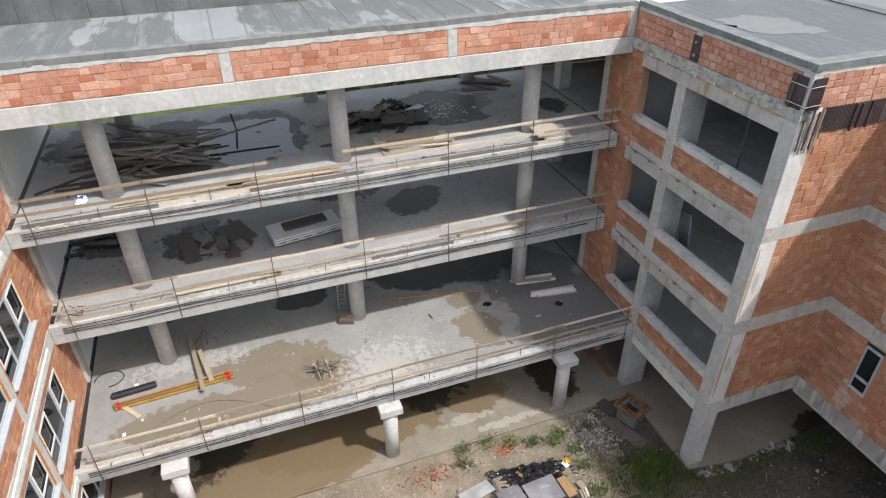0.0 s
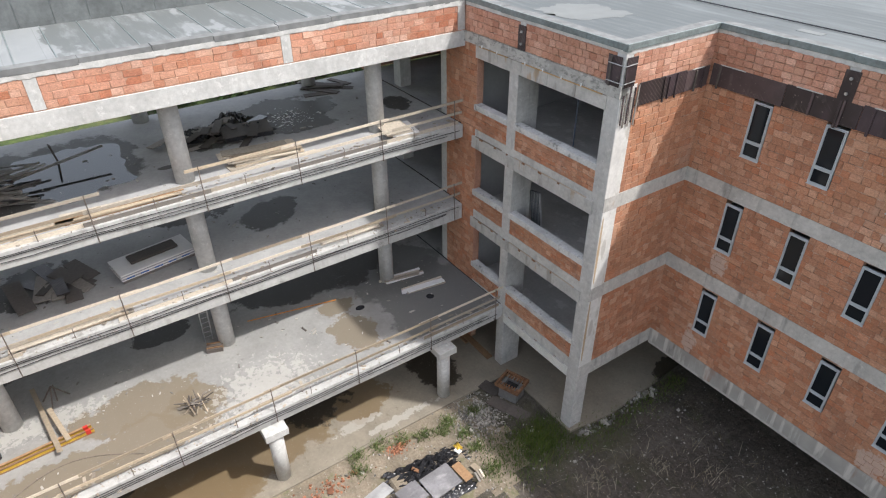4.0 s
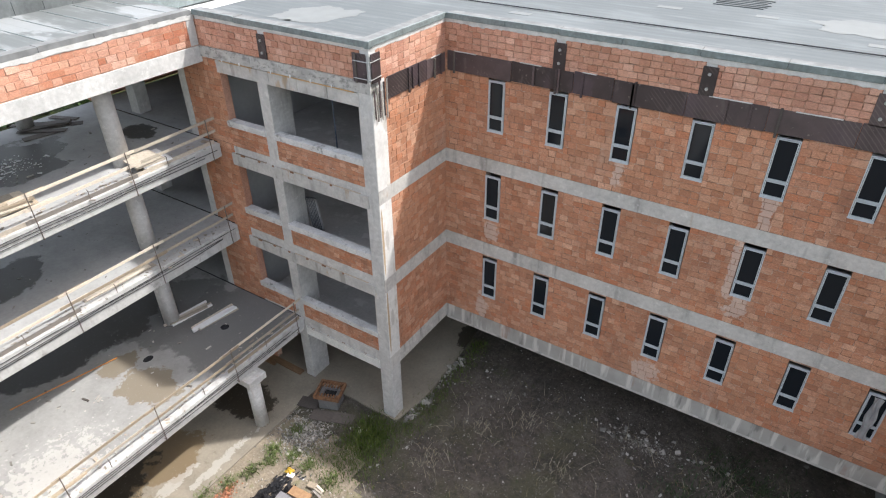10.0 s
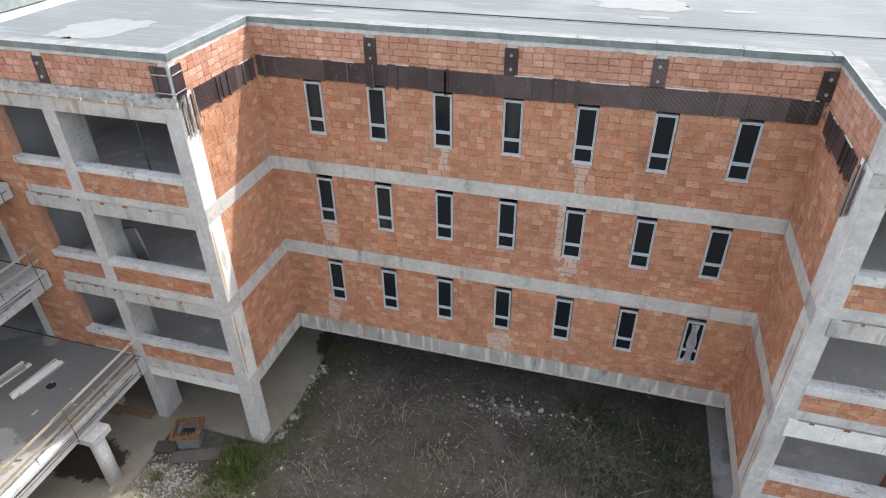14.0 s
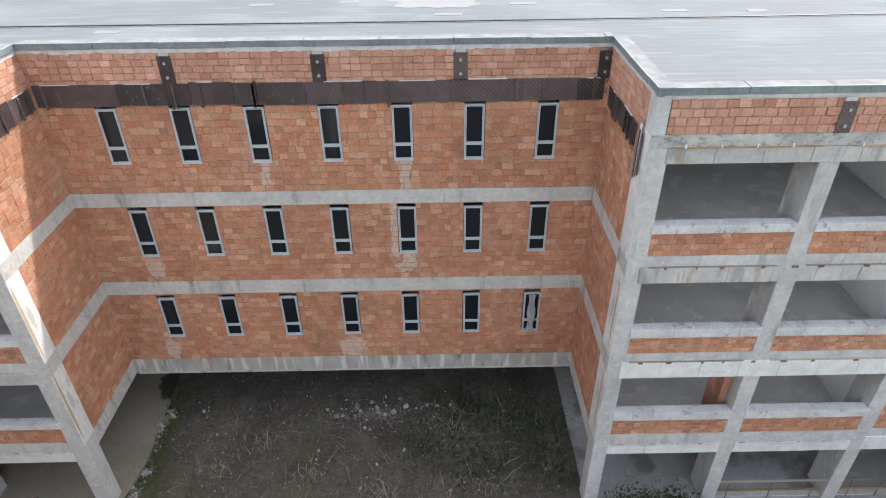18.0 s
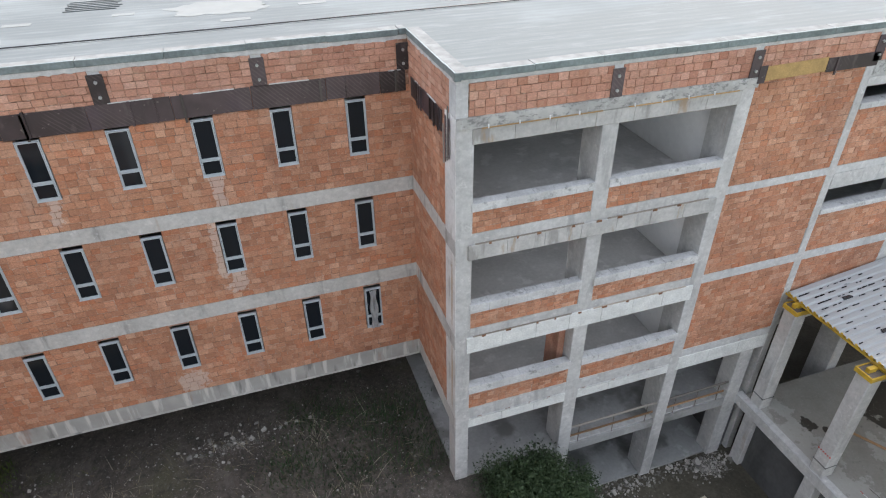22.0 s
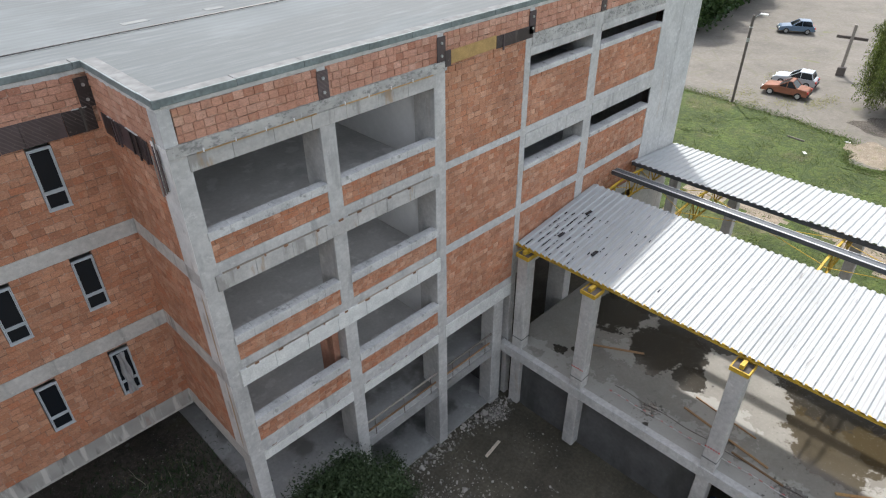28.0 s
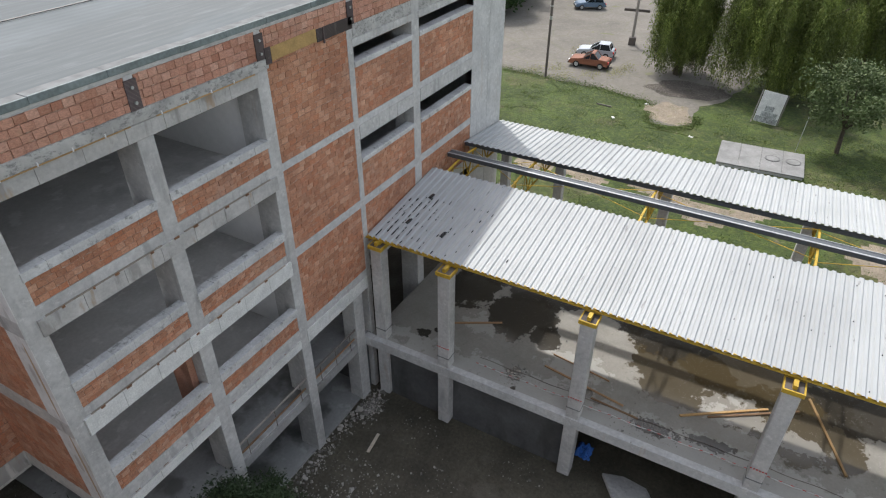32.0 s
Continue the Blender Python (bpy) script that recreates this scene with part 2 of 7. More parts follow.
M["brick"] = brick_mat("hollow_brick", [(0.441, 0.205, 0.12), (0.516, 0.258, 0.154), (0.37, 0.161, 0.091), (0.6, 0.341, 0.223), (0.449, 0.209, 0.12), (0.47, 0.186, 0.095), (0.541, 0.28, 0.174)],
                       lime=[(6.36, 11.15, 0.22, 0.55), (10.75, 11.0, 0.2, 0.8), (10.35, 8.9, 0.2, 1.3), (2.0, 7.6, 0.3, 0.4), (8.5, 3.75, 0.45, 0.5), (10.7, 7.7, 0.3, 0.5), (1.7, 3.9, 0.25, 0.7)])
# One brick in two tones: for shaded walls, and brightened as if sunlit.
M["brick_shade"] = brick_mat("weathered_shade_brick", [(0.462, 0.223, 0.15), (0.549, 0.289, 0.202), (0.41, 0.184, 0.119), (0.619, 0.363, 0.268), (0.488, 0.241, 0.161), (0.576, 0.311, 0.224)])
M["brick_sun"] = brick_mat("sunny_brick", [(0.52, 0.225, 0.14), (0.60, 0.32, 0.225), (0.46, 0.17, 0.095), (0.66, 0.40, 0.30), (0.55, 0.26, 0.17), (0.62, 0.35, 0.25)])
k = Mat("mortar_pale", (0.44, 0.26, 0.185), 0.95)
k.vary(k.noise(4), 0.75, 1.15).mix(k.mask(k.noise(6, 5, offset=3), 0.54, 0.64), (0.22, 0.12, 0.08), amount=0.6)
k.bump(k.noise(50), 0.4, 0.01)
M["mortar_pale"] = k.done()
k = Mat("mortar", (0.40, 0.235, 0.16), 0.95)
k.vary(k.noise(3), 0.7, 1.2)
k.mix(k.mask(k.noise(5, 6, (1, 1, 2), 3, 0.7), 0.5, 0.6), (0.58, 0.44, 0.35), amount=0.7)
k.mix(k.mask(k.noise(3, 6, (1, 1, 2), 23, 0.7), 0.48, 0.58), (0.13, 0.068, 0.045), amount=0.65)
k.vary(k.noise(40), 0.8, 1.1).bump(k.noise(50), 0.5, 0.01)
M["mortar"] = k.done()


def wet_floor(name, color, stain, lo, hi, scale=0.45, off=0.0):
    k = Mat(name, color, 0.8)
    k.vary(k.noise(0.7, 5, offset=off), 0.85, 1.12).vary(k.noise(9, 4), 0.93, 1.07)
    k.mix(k.mask(k.noise(1.6, 5, offset=off + 4), 0.56, 0.66), tuple(min(0.7, c * 1.35) for c in color), amount=0.6)
    wet = k.mask(k.noise(scale, 5, offset=off + 7), lo, hi)
    k.mix(wet, stain, amount=0.85)
    k.gloss(wet, 0.88, 0.5)
    k.bump(k.noise(30, 3), 0.2, 0.008)
    return k.done()


M["floor"] = wet_floor("screed_floor", (0.48, 0.475, 0.47), (0.3, 0.3, 0.295), 0.6, 0.75)


def spotted(name, color, wet_shades, sun_limes=(), browns=(), off=0.0, silt=(0.17, 0.122, 0.068), wet_rough=0.5, damp_shades=()):
    """A concrete floor with damp places, brown silt and lime bloom where they lie, some coloured for shade or sun."""
    k = Mat(name, color, 0.85)
    k.vary(k.noise(0.7, 5, offset=off), 0.86, 1.1).vary(k.noise(9, 4), 0.93, 1.07)
    k.mix(k.mask(k.noise(1.4, 6, offset=off + 4), 0.50, 0.76), tuple(min(0.7, c * 1.3) for c in color), amount=0.35)
    shine = []
    # Damp spots that also paint in shade.
    for s in damp_shades:
        k.mix(k.spot(*s), tuple(c * 0.5 for c in color), amount=0.85)
    for s in browns:
        m = k.spot(*s)
        k.mix(m, silt, amount=0.85)
        if wet_rough < 0.4:
            shine.append(m)
    # Lime bloom; in the hall these pale spots also paint sun patches.
    for s in sun_limes:
        k.mix(k.spot(*s[:4], *(s[4:] or (1.6, 4.5))), (0.50, 0.485, 0.45), amount=0.42)
    # Wet colour, darkened further for the shade under roof and ceilings.
    for s in wet_shades:
        m = k.spot(*s)
        shine.append(m)
        k.mix(m, (color[0] * 0.15, color[1] * 0.14, color[2] * 0.125), amount=0.93)
    k.mix(k.mask(k.noise(3.2, 6, offset=off + 9, rough=0.7), 0.60, 0.70), tuple(c * 0.55 for c in color), amount=0.5)
    k.mix(k.mask(k.noise(21, 4, offset=off + 2), 0.66, 0.71), (0.5, 0.48, 0.45), amount=0.5)
    k.b.inputs["Specular IOR Level"].default_value = 0.22 if wet_rough > 0.4 else 0.5
    if shine:
        k.wetter(shine, wet_rough)
    return k.bump(k.noise(30, 3), 0.2 if wet_rough > 0.4 else 0.04, 0.008).done()


# The two damp spots by the tower also paint its shade on the terrace.
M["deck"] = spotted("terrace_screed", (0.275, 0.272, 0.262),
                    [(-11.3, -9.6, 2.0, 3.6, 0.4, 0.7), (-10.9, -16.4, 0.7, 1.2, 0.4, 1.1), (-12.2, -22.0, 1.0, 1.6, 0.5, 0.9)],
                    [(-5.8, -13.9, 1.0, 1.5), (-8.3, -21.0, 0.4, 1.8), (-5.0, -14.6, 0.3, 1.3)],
                    [(-7.4, -18.0, 1.0, 2.0, 0.5, 0.8), (-6.3, -16.3, 0.9, 1.1, 0.4, 1.2), (-6.6, -9.9, 1.2, 0.9, 0.5, 1.4), (-8.4, -9.8, 0.5, 0.8, 0.5, 1.5), (-5.6, -19.5, 1.0, 3.5, 0.6, 0.7)], 3.0, (0.185, 0.152, 0.108), damp_shades=[(-6.6, -6.0, 2.8, 2.6, 0.35, 0.8), (-9.5, -6.5, 2.0, 2.5, 0.4, 0.8)])
M["floor2"] = spotted("middle_deck_screed", (0.37, 0.37, 0.365),
                      [(-11.3, -11.0, 0.95, 1.5, 0.3, 1.0, (0, 1), 0.5), (-11.2, -19.6, 1.2, 1.6, 0.4, 1.1), (-13.5, -13.5, 1.2, 2.0, 0.5, 0.9), (-12.0, -23.0, 0.8, 1.2, 0.5, 1.2)], (), (), 5.0)
# Wet places at the back, enlarged to take in the ceiling's shadow.
M["floor3"] = spotted("upper_deck_screed", (0.37, 0.37, 0.37),
                      [(-12.2, -17.0, 2.4, 2.0, 0.3, 0.8), (-12.4, -9.6, 2.0, 2.3, 0.45, 0.9), (-12.9, -19.6, 1.8, 2.6, 0.4, 0.8), (-10.2, -19.8, 0.8, 1.4, 0.4, 1.1), (-11.9, -12.4, 1.2, 1.5, 0.5, 1.1), (-11.0, -5.0, 0.9, 0.6, 0.4, 1.3), (-13.6, -22.5, 1.8, 2.0, 0.5, 0.9), (-10.2, -14.6, 0.16, 0.3, 0.2, 2.0)], (), (), 8.0)
M["slab0"] = spotted("ground_slab", (0.255, 0.225, 0.18),
                     [(-9.0, -12.0, 3.0, 2.0, 0.5, 0.7), (-6.5, -6.6, 2.0, 1.0, 0.5, 1.0), (-9.0, -21.0, 3.0, 2.5, 0.5, 0.6), (0.2, 2.2, 0.7, 1.2, 0.6, 1.4)],
                     [(-5.0, -11.0, 0.25, 0.9, 0.9, 2.4), (-4.3, -9.4, 0.2, 1.4, 0.9, 2.4)],
                     [(-6.5, -15.8, 2.0, 4.5, 0.5, 0.6), (-6.3, -10.2, 1.4, 1.3, 0.5, 1.0), (-5.0, -19.0, 1.5, 4.0, 0.5, 0.6)], 6.0)
# Pale edge strip and spots carry the sunlight falling on the floor.
M["hall"] = spotted("hall_slab", (0.27, 0.255, 0.225),
                    [(34.6, -10.0, 1.7, 1.7, 0.5, 1.1, (0, 1), 0.5), (33.4, -11.6, 0.7, 0.8, 0.5, 1.4), (35.4, -6.9, 1.9, 1.4, 0.5, 1.2), (36.6, -16.4, 1.9, 2.0, 0.5, 0.9), (31.0, -6.4, 0.28, 0.42, 0.6, 2.0), (31.5, -7.0, 0.16, 0.25, 0.5, 2.5), (35.6, -24.4, 1.6, 1.8, 0.5, 0.9), (30.7, -11.25, 0.42, 0.3, 0.8, 3.5), (29.8, -11.5, 0.25, 0.12, 0.7, 3.5), (37.8, -12, 2.0, 8.0, 0.5, 0.6), (30.6, -17.3, 0.35, 0.8, 0.8, 2.6), (31.1, -14.3, 0.3, 0.3, 0.6, 2.5), (30.9, -19.4, 0.35, 0.9, 0.7, 2.2)],
                    [(30.1, -18.0, 1.0, 15.0, 0.7, 1.4), (32.3, -13.4, 0.9, 1.4, 0.8, 1.8), (33.0, -8.6, 0.7, 0.9, 0.9, 2.0), (33.0, -19.9, 0.9, 1.3, 0.8, 2.0), (32.6, -22.2, 0.5, 1.2, 0.8, 2.0)],
                    [(34.2, -17.6, 1.9, 2.2, 0.45, 1.0), (33.6, -22.2, 2.0, 2.6, 0.5, 0.9), (36.0, -20.0, 2.0, 4.5, 0.5, 0.7)], 1.0, (0.062, 0.046, 0.022), 0.13)
M["ground_floor"] = wet_floor("ground_floor_screed", (0.31, 0.305, 0.295), (0.14, 0.135, 0.125), 0.52, 0.64, 0.5, 4.0)
M["pitslab"] = wet_floor("basement_slab", (0.30, 0.30, 0.29), (0.10, 0.10, 0.095), 0.5, 0.6, 0.4, 2.0)

k = Mat("soil", (0.09, 0.077, 0.064), 0.95)
k.vary(k.noise(0.5, 6), 0.6, 1.25).vary(k.noise(6, 6, rough=0.75), 0.5, 1.5)
k.mix(k.mask(k.noise(0.28, 5, offset=5), 0.52, 0.66), (0.085, 0.085, 0.045), amount=0.6)
k.mix(k.mask(k.noise(11, 5, offset=2), 0.63, 0.70), (0.27, 0.245, 0.21), amount=0.7)
k.mix(k.mask(k.noise(2.5, 6, (1, 1, 1), 13, 0.7), 0.54, 0.64), (0.05, 0.043, 0.036), amount=0.7)
k.mix(k.mask(k.noise(0.7, 6, (1, 0.35, 1), 43, 0.7), 0.55, 0.66), (0.16, 0.14, 0.118), amount=0.4)
k.mix(k.mask(k.noise(1.2, 6, offset=53, rough=0.7), 0.60, 0.68), (0.06, 0.075, 0.03), amount=0.6)
k.mix(k.mask(k.noise(28, 4, offset=63), 0.64, 0.70), (0.33, 0.30, 0.26), amount=0.6)
k.bump(k.noise(7, 6, rough=0.7), 0.9, 0.10).bump(k.noise(2.2, 4, (1, 0.5, 1)), 0.5, 0.2)
M["soil"] = k.done()
k = Mat("wet_soil", (0.078, 0.070, 0.050), 0.6)
k.vary(k.noise(0.5, 6), 0.6, 1.3).vary(k.noise(7, 5), 0.7, 1.3)
k.mix(k.mask(k.noise(0.45, 6, offset=5), 0.55, 0.68), (0.13, 0.115, 0.09), amount=0.6)
k.mix(k.mask(k.noise(11, 5, offset=2), 0.67, 0.72), (0.25, 0.23, 0.2), amount=0.5)
k.bump(k.noise(9, 6), 0.6, 0.05)
M["wet_soil"] = k.done()
k = Mat("dry_earth", (0.235, 0.195, 0.145), 0.95)
k.vary(k.noise(1.1, 6), 0.7, 1.2).vary(k.noise(12, 5), 0.75, 1.2)
k.mix(k.mask(k.noise(9, 5, offset=2), 0.62, 0.7), (0.42, 0.40, 0.36), amount=0.7)
k.mix(k.mask(k.noise(1.5, 5, offset=7), 0.55, 0.68), (0.12, 0.13, 0.05), amount=0.6)
k.bump(k.noise(12, 6), 0.7, 0.04)
M["earth"] = k.done()
k = Mat("lawn", (0.046, 0.07, 0.012), 0.95)
k.vary(k.noise(0.35, 6, rough=0.65), 0.4, 1.6).vary(k.noise(3.5, 7, rough=0.75), 0.45, 1.55)
k.mix(k.mask(k.noise(0.22, 6, offset=8), 0.52, 0.64), (0.10, 0.088, 0.04), amount=0.6)
k.mix(k.mask(k.noise(0.6, 6, offset=1), 0.62, 0.7), (0.19, 0.16, 0.11), amount=0.6)
k.mix(k.mask(k.noise(0.5, 7, offset=31, rough=0.7), 0.54, 0.64), (0.025, 0.045, 0.010), amount=0.65)
k.mix(k.mask(k.noise(1.1, 7, offset=41, rough=0.75), 0.60, 0.68), (0.16, 0.155, 0.035), amount=0.5)
k.mix(k.mask(k.noise(0.9, 6, offset=51, rough=0.7), 0.47, 0.56), (0.03, 0.05, 0.010), amount=0.55)
k.mix(k.mask(k.noise(2.3, 6, offset=61, rough=0.7), 0.50, 0.58), (0.10, 0.125, 0.022), amount=0.5)
k.mix(k.mask(k.noise(5.5, 5, offset=71, rough=0.7), 0.51, 0.58), (0.022, 0.036, 0.008), amount=0.5)
k.bump(k.noise(6, 6), 0.8, 0.08)
M["lawn"] = k.done()
k = Mat("worn_asphalt", (0.17, 0.156, 0.134), 0.92)
k.vary(k.noise(0.25, 6, rough=0.7), 0.72, 1.18).vary(k.noise(3, 6, rough=0.7), 0.8, 1.12)
v = k.nt.nodes.new("ShaderNodeTexVoronoi")
v.feature = "DISTANCE_TO_EDGE"
v.inputs["Scale"].default_value = 0.28
k.link(k.pos, v.inputs["Vector"])
inv = k.nt.nodes.new("ShaderNodeMath")
inv.operation = "SUBTRACT"
inv.inputs[0].default_value = 1.0
k.link(v.outputs["Distance"], inv.inputs[1])
k.mix(k.mask(inv.outputs[0], 0.965, 0.995), (0.12, 0.12, 0.07), amount=0.3)
k.mix(k.mask(k.noise(0.5, 6, offset=14, rough=0.7), 0.52, 0.62), (0.15, 0.137, 0.115), amount=0.5)
k.mix(k.mask(k.noise(1.6, 6, offset=24, rough=0.7), 0.58, 0.66), (0.215, 0.198, 0.17), amount=0.5)
k.mix(k.mask(k.noise(0.35, 6, offset=4), 0.66, 0.74), (0.13, 0.14, 0.05), amount=0.7)
k.bump(k.noise(20, 4), 0.3, 0.01)
M["asphalt"] = k.done()


def membrane(name, wet_lo, wet_hi, seam, off=0.0, pale=(0.50, 0.52, 0.53), dark=(0.24, 0.265, 0.27), ribs=False):
    """Roof sheeting, damp and shining in parts, with overlaps along one axis."""
    k = Mat(name, pale, 0.6)
    k.vary(k.noise(0.5, 5, offset=off), 0.9, 1.08)
    n1 = k.noise(0.22, 5, (1, 2.2, 1), off + 3)
    wet = k.mask(n1, wet_lo, wet_hi)
    k.mix(wet, dark)
    k.mix(k.mask(k.noise(0.8, 5, (0.5, 2.4, 1), off, 0.65), 0.5, 0.75), tuple(c * 1.3 for c in pale), amount=0.5)
    k.gloss(wet, 0.9, 0.62)
    k.b.inputs["Specular IOR Level"].default_value = 0.12
    w = k.nt.nodes.new("ShaderNodeTexWave")
    w.wave_type, w.bands_direction, w.wave_profile = "BANDS", seam, "SAW"
    w.inputs["Scale"].default_value = 0.314
    w.inputs["Distortion"].default_value = 0.15
    k.link(k.pos, w.inputs["Vector"])
    k.mix(k.mask(w.outputs["Fac"], 0.965, 0.985), (0.16, 0.17, 0.175), amount=0.35)
    k.bump(w.outputs["Fac"], 0.3, 0.02)
    if ribs:
        q = k.nt.nodes.new("ShaderNodeTexWave")
        q.wave_type, q.bands_direction = "BANDS", seam
        q.inputs["Scale"].default_value = 0.9
        q.inputs["Distortion"].default_value = 0.1
        k.link(k.pos, q.inputs["Vector"])
        k.vary(q.outputs["Fac"], 0.97, 1.03)
        k.mix(k.mask(k.noise(1.6, 6, (0.3, 3.0, 1), off + 9, 0.75), 0.55, 0.62), tuple(c * 1.3 for c in pale), amount=0.22)
        k.mix(k.mask(k.noise(0.9, 6, (0.35, 2.0, 1), off + 19, 0.75), 0.60, 0.68), tuple(c * 0.8 for c in pale), amount=0.25)
    return k.done()


M["roof"] = membrane("roof_membrane", 0.40, 0.55, "Y", 0.0, (0.165, 0.18, 0.185), (0.123, 0.135, 0.139), True)
M["roof_wing"] = membrane("wing_membrane", 0.47, 0.50, "Y", 2.0, (0.255, 0.268, 0.272), (0.142, 0.153, 0.153))


def plain(name, color, rough=0.6, metal=0.0, var=0.15, scale=6.0, grain=None):
    k = Mat(name, color, rough, metal)
    k.vary(k.noise(scale, 4), 1 - var, 1 + var)
    if grain:
        k.vary(k.noise(grain, 3, (1, 1, 1)), 0.85, 1.1)
    return k.done()


k = Mat("old_grey_panel", (0.33, 0.33, 0.335), 0.6)
k.vary(k.noise(2.0, 5), 0.7, 1.2)
k.mix(k.mask(k.noise(3, 6, (1, 0.3, 1), 3), 0.55, 0.68), (0.5, 0.5, 0.5), amount=0.6)
M["old_panel"] = k.done()
k = Mat("cover_slab", (0.235, 0.235, 0.23), 0.85)
k.vary(k.noise(1.2, 5), 0.75, 1.15).vary(k.noise(9, 4), 0.88, 1.08)
M["cover_slab"] = k.done()
M["worn_iron"] = plain("worn_iron", (0.14, 0.14, 0.14), 0.7, 0.3, 0.2, 5)
k = Mat("dusty_panel", (0.20, 0.195, 0.205), 0.7)
k.vary(k.noise(1.4, 5), 0.7, 1.2).vary(k.noise(12, 5, rough=0.7), 0.85, 1.1)
k.mix(k.mask(k.noise(2.6, 6, (1, 0.4, 1), 3), 0.5, 0.66), (0.40, 0.39, 0.39), amount=0.55)
M["dusty_panel"] = k.done()
# Dark grey wall, darker still in upright streaks.
k = Mat("dark_wall", (0.10, 0.10, 0.10), 0.7)
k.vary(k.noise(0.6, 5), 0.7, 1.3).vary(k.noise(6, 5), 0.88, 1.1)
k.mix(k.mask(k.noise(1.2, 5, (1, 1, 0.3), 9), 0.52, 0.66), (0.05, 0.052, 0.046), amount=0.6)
M["dark_wall"] = k.done()
M["flash"] = plain("flashing_sheet", (0.19, 0.225, 0.225), 0.5, 0.2, 0.25, 1.5, 12)
k = Mat("flashing_top", (0.20, 0.205, 0.205), 0.9)
k.vary(k.noise(2.5, 5), 0.75, 1.2)
k.b.inputs["Specular IOR Level"].default_value = 0.1
M["flash_top"] = k.done()
M["upstand"] = plain("upstand_sheet", (0.12, 0.13, 0.132), 0.8, 0, 0.25, 1.2, 9)
M["ochre"] = plain("ochre_formwork", (0.42, 0.27, 0.10), 0.7, 0, 0.2, 3, 20)
k = Mat("film_faced_plywood", (0.054, 0.039, 0.040), 0.45)
k.vary(k.each(), 0.6, 1.5).vary(k.noise(1.4, 5), 0.7, 1.3)
k.mix(k.mask(k.noise(3.0, 5, (1, 1, 0.4), 3), 0.58, 0.7), (0.13, 0.108, 0.10), amount=0.5)
k.mix(k.mask(k.noise(9, 5, offset=8), 0.64, 0.7), (0.30, 0.27, 0.23), amount=0.5)
w = k.nt.nodes.new("ShaderNodeTexWave")
w.wave_type, w.bands_direction = "BANDS", "DIAGONAL"
w.inputs["Scale"].default_value = 4.6
w.inputs["Distortion"].default_value = 1.5
w.inputs["Detail"].default_value = 3
k.link(k.pos, w.inputs["Vector"])
hatch = k.nt.nodes.new("ShaderNodeMath")
hatch.operation = "MULTIPLY"
k.link(k.mask(w.outputs["Fac"], 0.72, 0.95), hatch.inputs[0])
k.link(k.mask(k.noise(0.5, 3, offset=17), 0.46, 0.56), hatch.inputs[1])
k.mix(hatch.outputs[0], (0.21, 0.175, 0.16), amount=0.28)
k.mix(k.mask(k.noise(0.55, 3, offset=27), 0.55, 0.65), (0.075, 0.052, 0.062), amount=0.6)
M["ply"] = k.done()
M["steel"] = plain("rusty_steel", (0.17, 0.14, 0.12), 0.7, 0.4, 0.3, 9)
M["zinc"] = plain("galvanised_steel", (0.45, 0.46, 0.46), 0.45, 0.7, 0.15)
M["purlin"] = plain("grey_purlin", (0.10, 0.11, 0.12), 0.5, 0.4, 0.15)
M["frame"] = plain("window_aluminium", (0.48, 0.52, 0.55), 0.45, 0.1, 0.08)
M["yellow"] = plain("yellow_paint", (0.48, 0.31, 0.03), 0.6, 0, 0.25, 4)
M["white"] = plain("white_paint", (0.74, 0.74, 0.72), 0.6, 0, 0.06)
M["styro"] = plain("white_insulation", (0.66, 0.66, 0.63), 0.8, 0, 0.12, 2.5, 20)
M["black"] = plain("black_film", (0.03, 0.03, 0.033), 0.25, 0, 0.3)
M["rubber"] = plain("tyre_rubber", (0.02, 0.02, 0.02), 0.8)
M["red"] = plain("red_paint", (0.5, 0.03, 0.02), 0.6)
M["prop"] = plain("blue_grey_steel", (0.08, 0.10, 0.14), 0.6)
M["blue"] = plain("blue_plastic", (0.03, 0.12, 0.4), 0.5)
M["rust"] = plain("orange_rust", (0.20, 0.10, 0.05), 0.8, 0.1, 0.4, 8)
M["foam"] = plain("orange_foam", (0.55, 0.22, 0.05), 0.9, 0, 0.3, 20)
for nm, c in (("wood", (0.41, 0.335, 0.245)), ("wood_pale", (0.50, 0.44, 0.36)), ("wood_grey", (0.25, 0.225, 0.20)), ("wood_dark", (0.10, 0.085, 0.075)), ("wood_ash", (0.30, 0.285, 0.27)), ("wood_weathered", (0.36, 0.31, 0.25)), ("orange_wood", (0.42, 0.26, 0.11)), ("wood_red", (0.32, 0.19, 0.10))):
    k = Mat(nm + "_board", c, 0.8)
    k.vary(k.each(), 0.7, 1.2).vary(k.noise(12, 4, (1, 1, 3)), 0.8, 1.12)
    M[nm] = k.done()
k = Mat("corrugated_sheet", (0.36, 0.375, 0.375), 0.55)
k.vary(k.noise(0.5, 4), 0.93, 1.06).vary(k.each(), 0.95, 1.04)
k.mix(k.mask(k.noise(1.1, 5, (1, 6, 1), 2), 0.66, 0.72), (0.12, 0.12, 0.12), amount=0.6)
M["sheet"] = k.done()
k = Mat("window_glass", (0.010, 0.013, 0.017), 0.06)
k.b.inputs["Specular IOR Level"].default_value = 0.25
M["glass"] = k.done()
k = Mat("puddle_water", (0.035, 0.037, 0.038), 0.03)
k.bump(k.noise(6, 2), 0.02, 0.01)
M["water"] = k.done()
k = Mat("pale_roof_patch", (0.178, 0.188, 0.187), 0.8)
k.vary(k.noise(2, 4), 0.94, 1.05)
M["dry_patch"] = k.done()


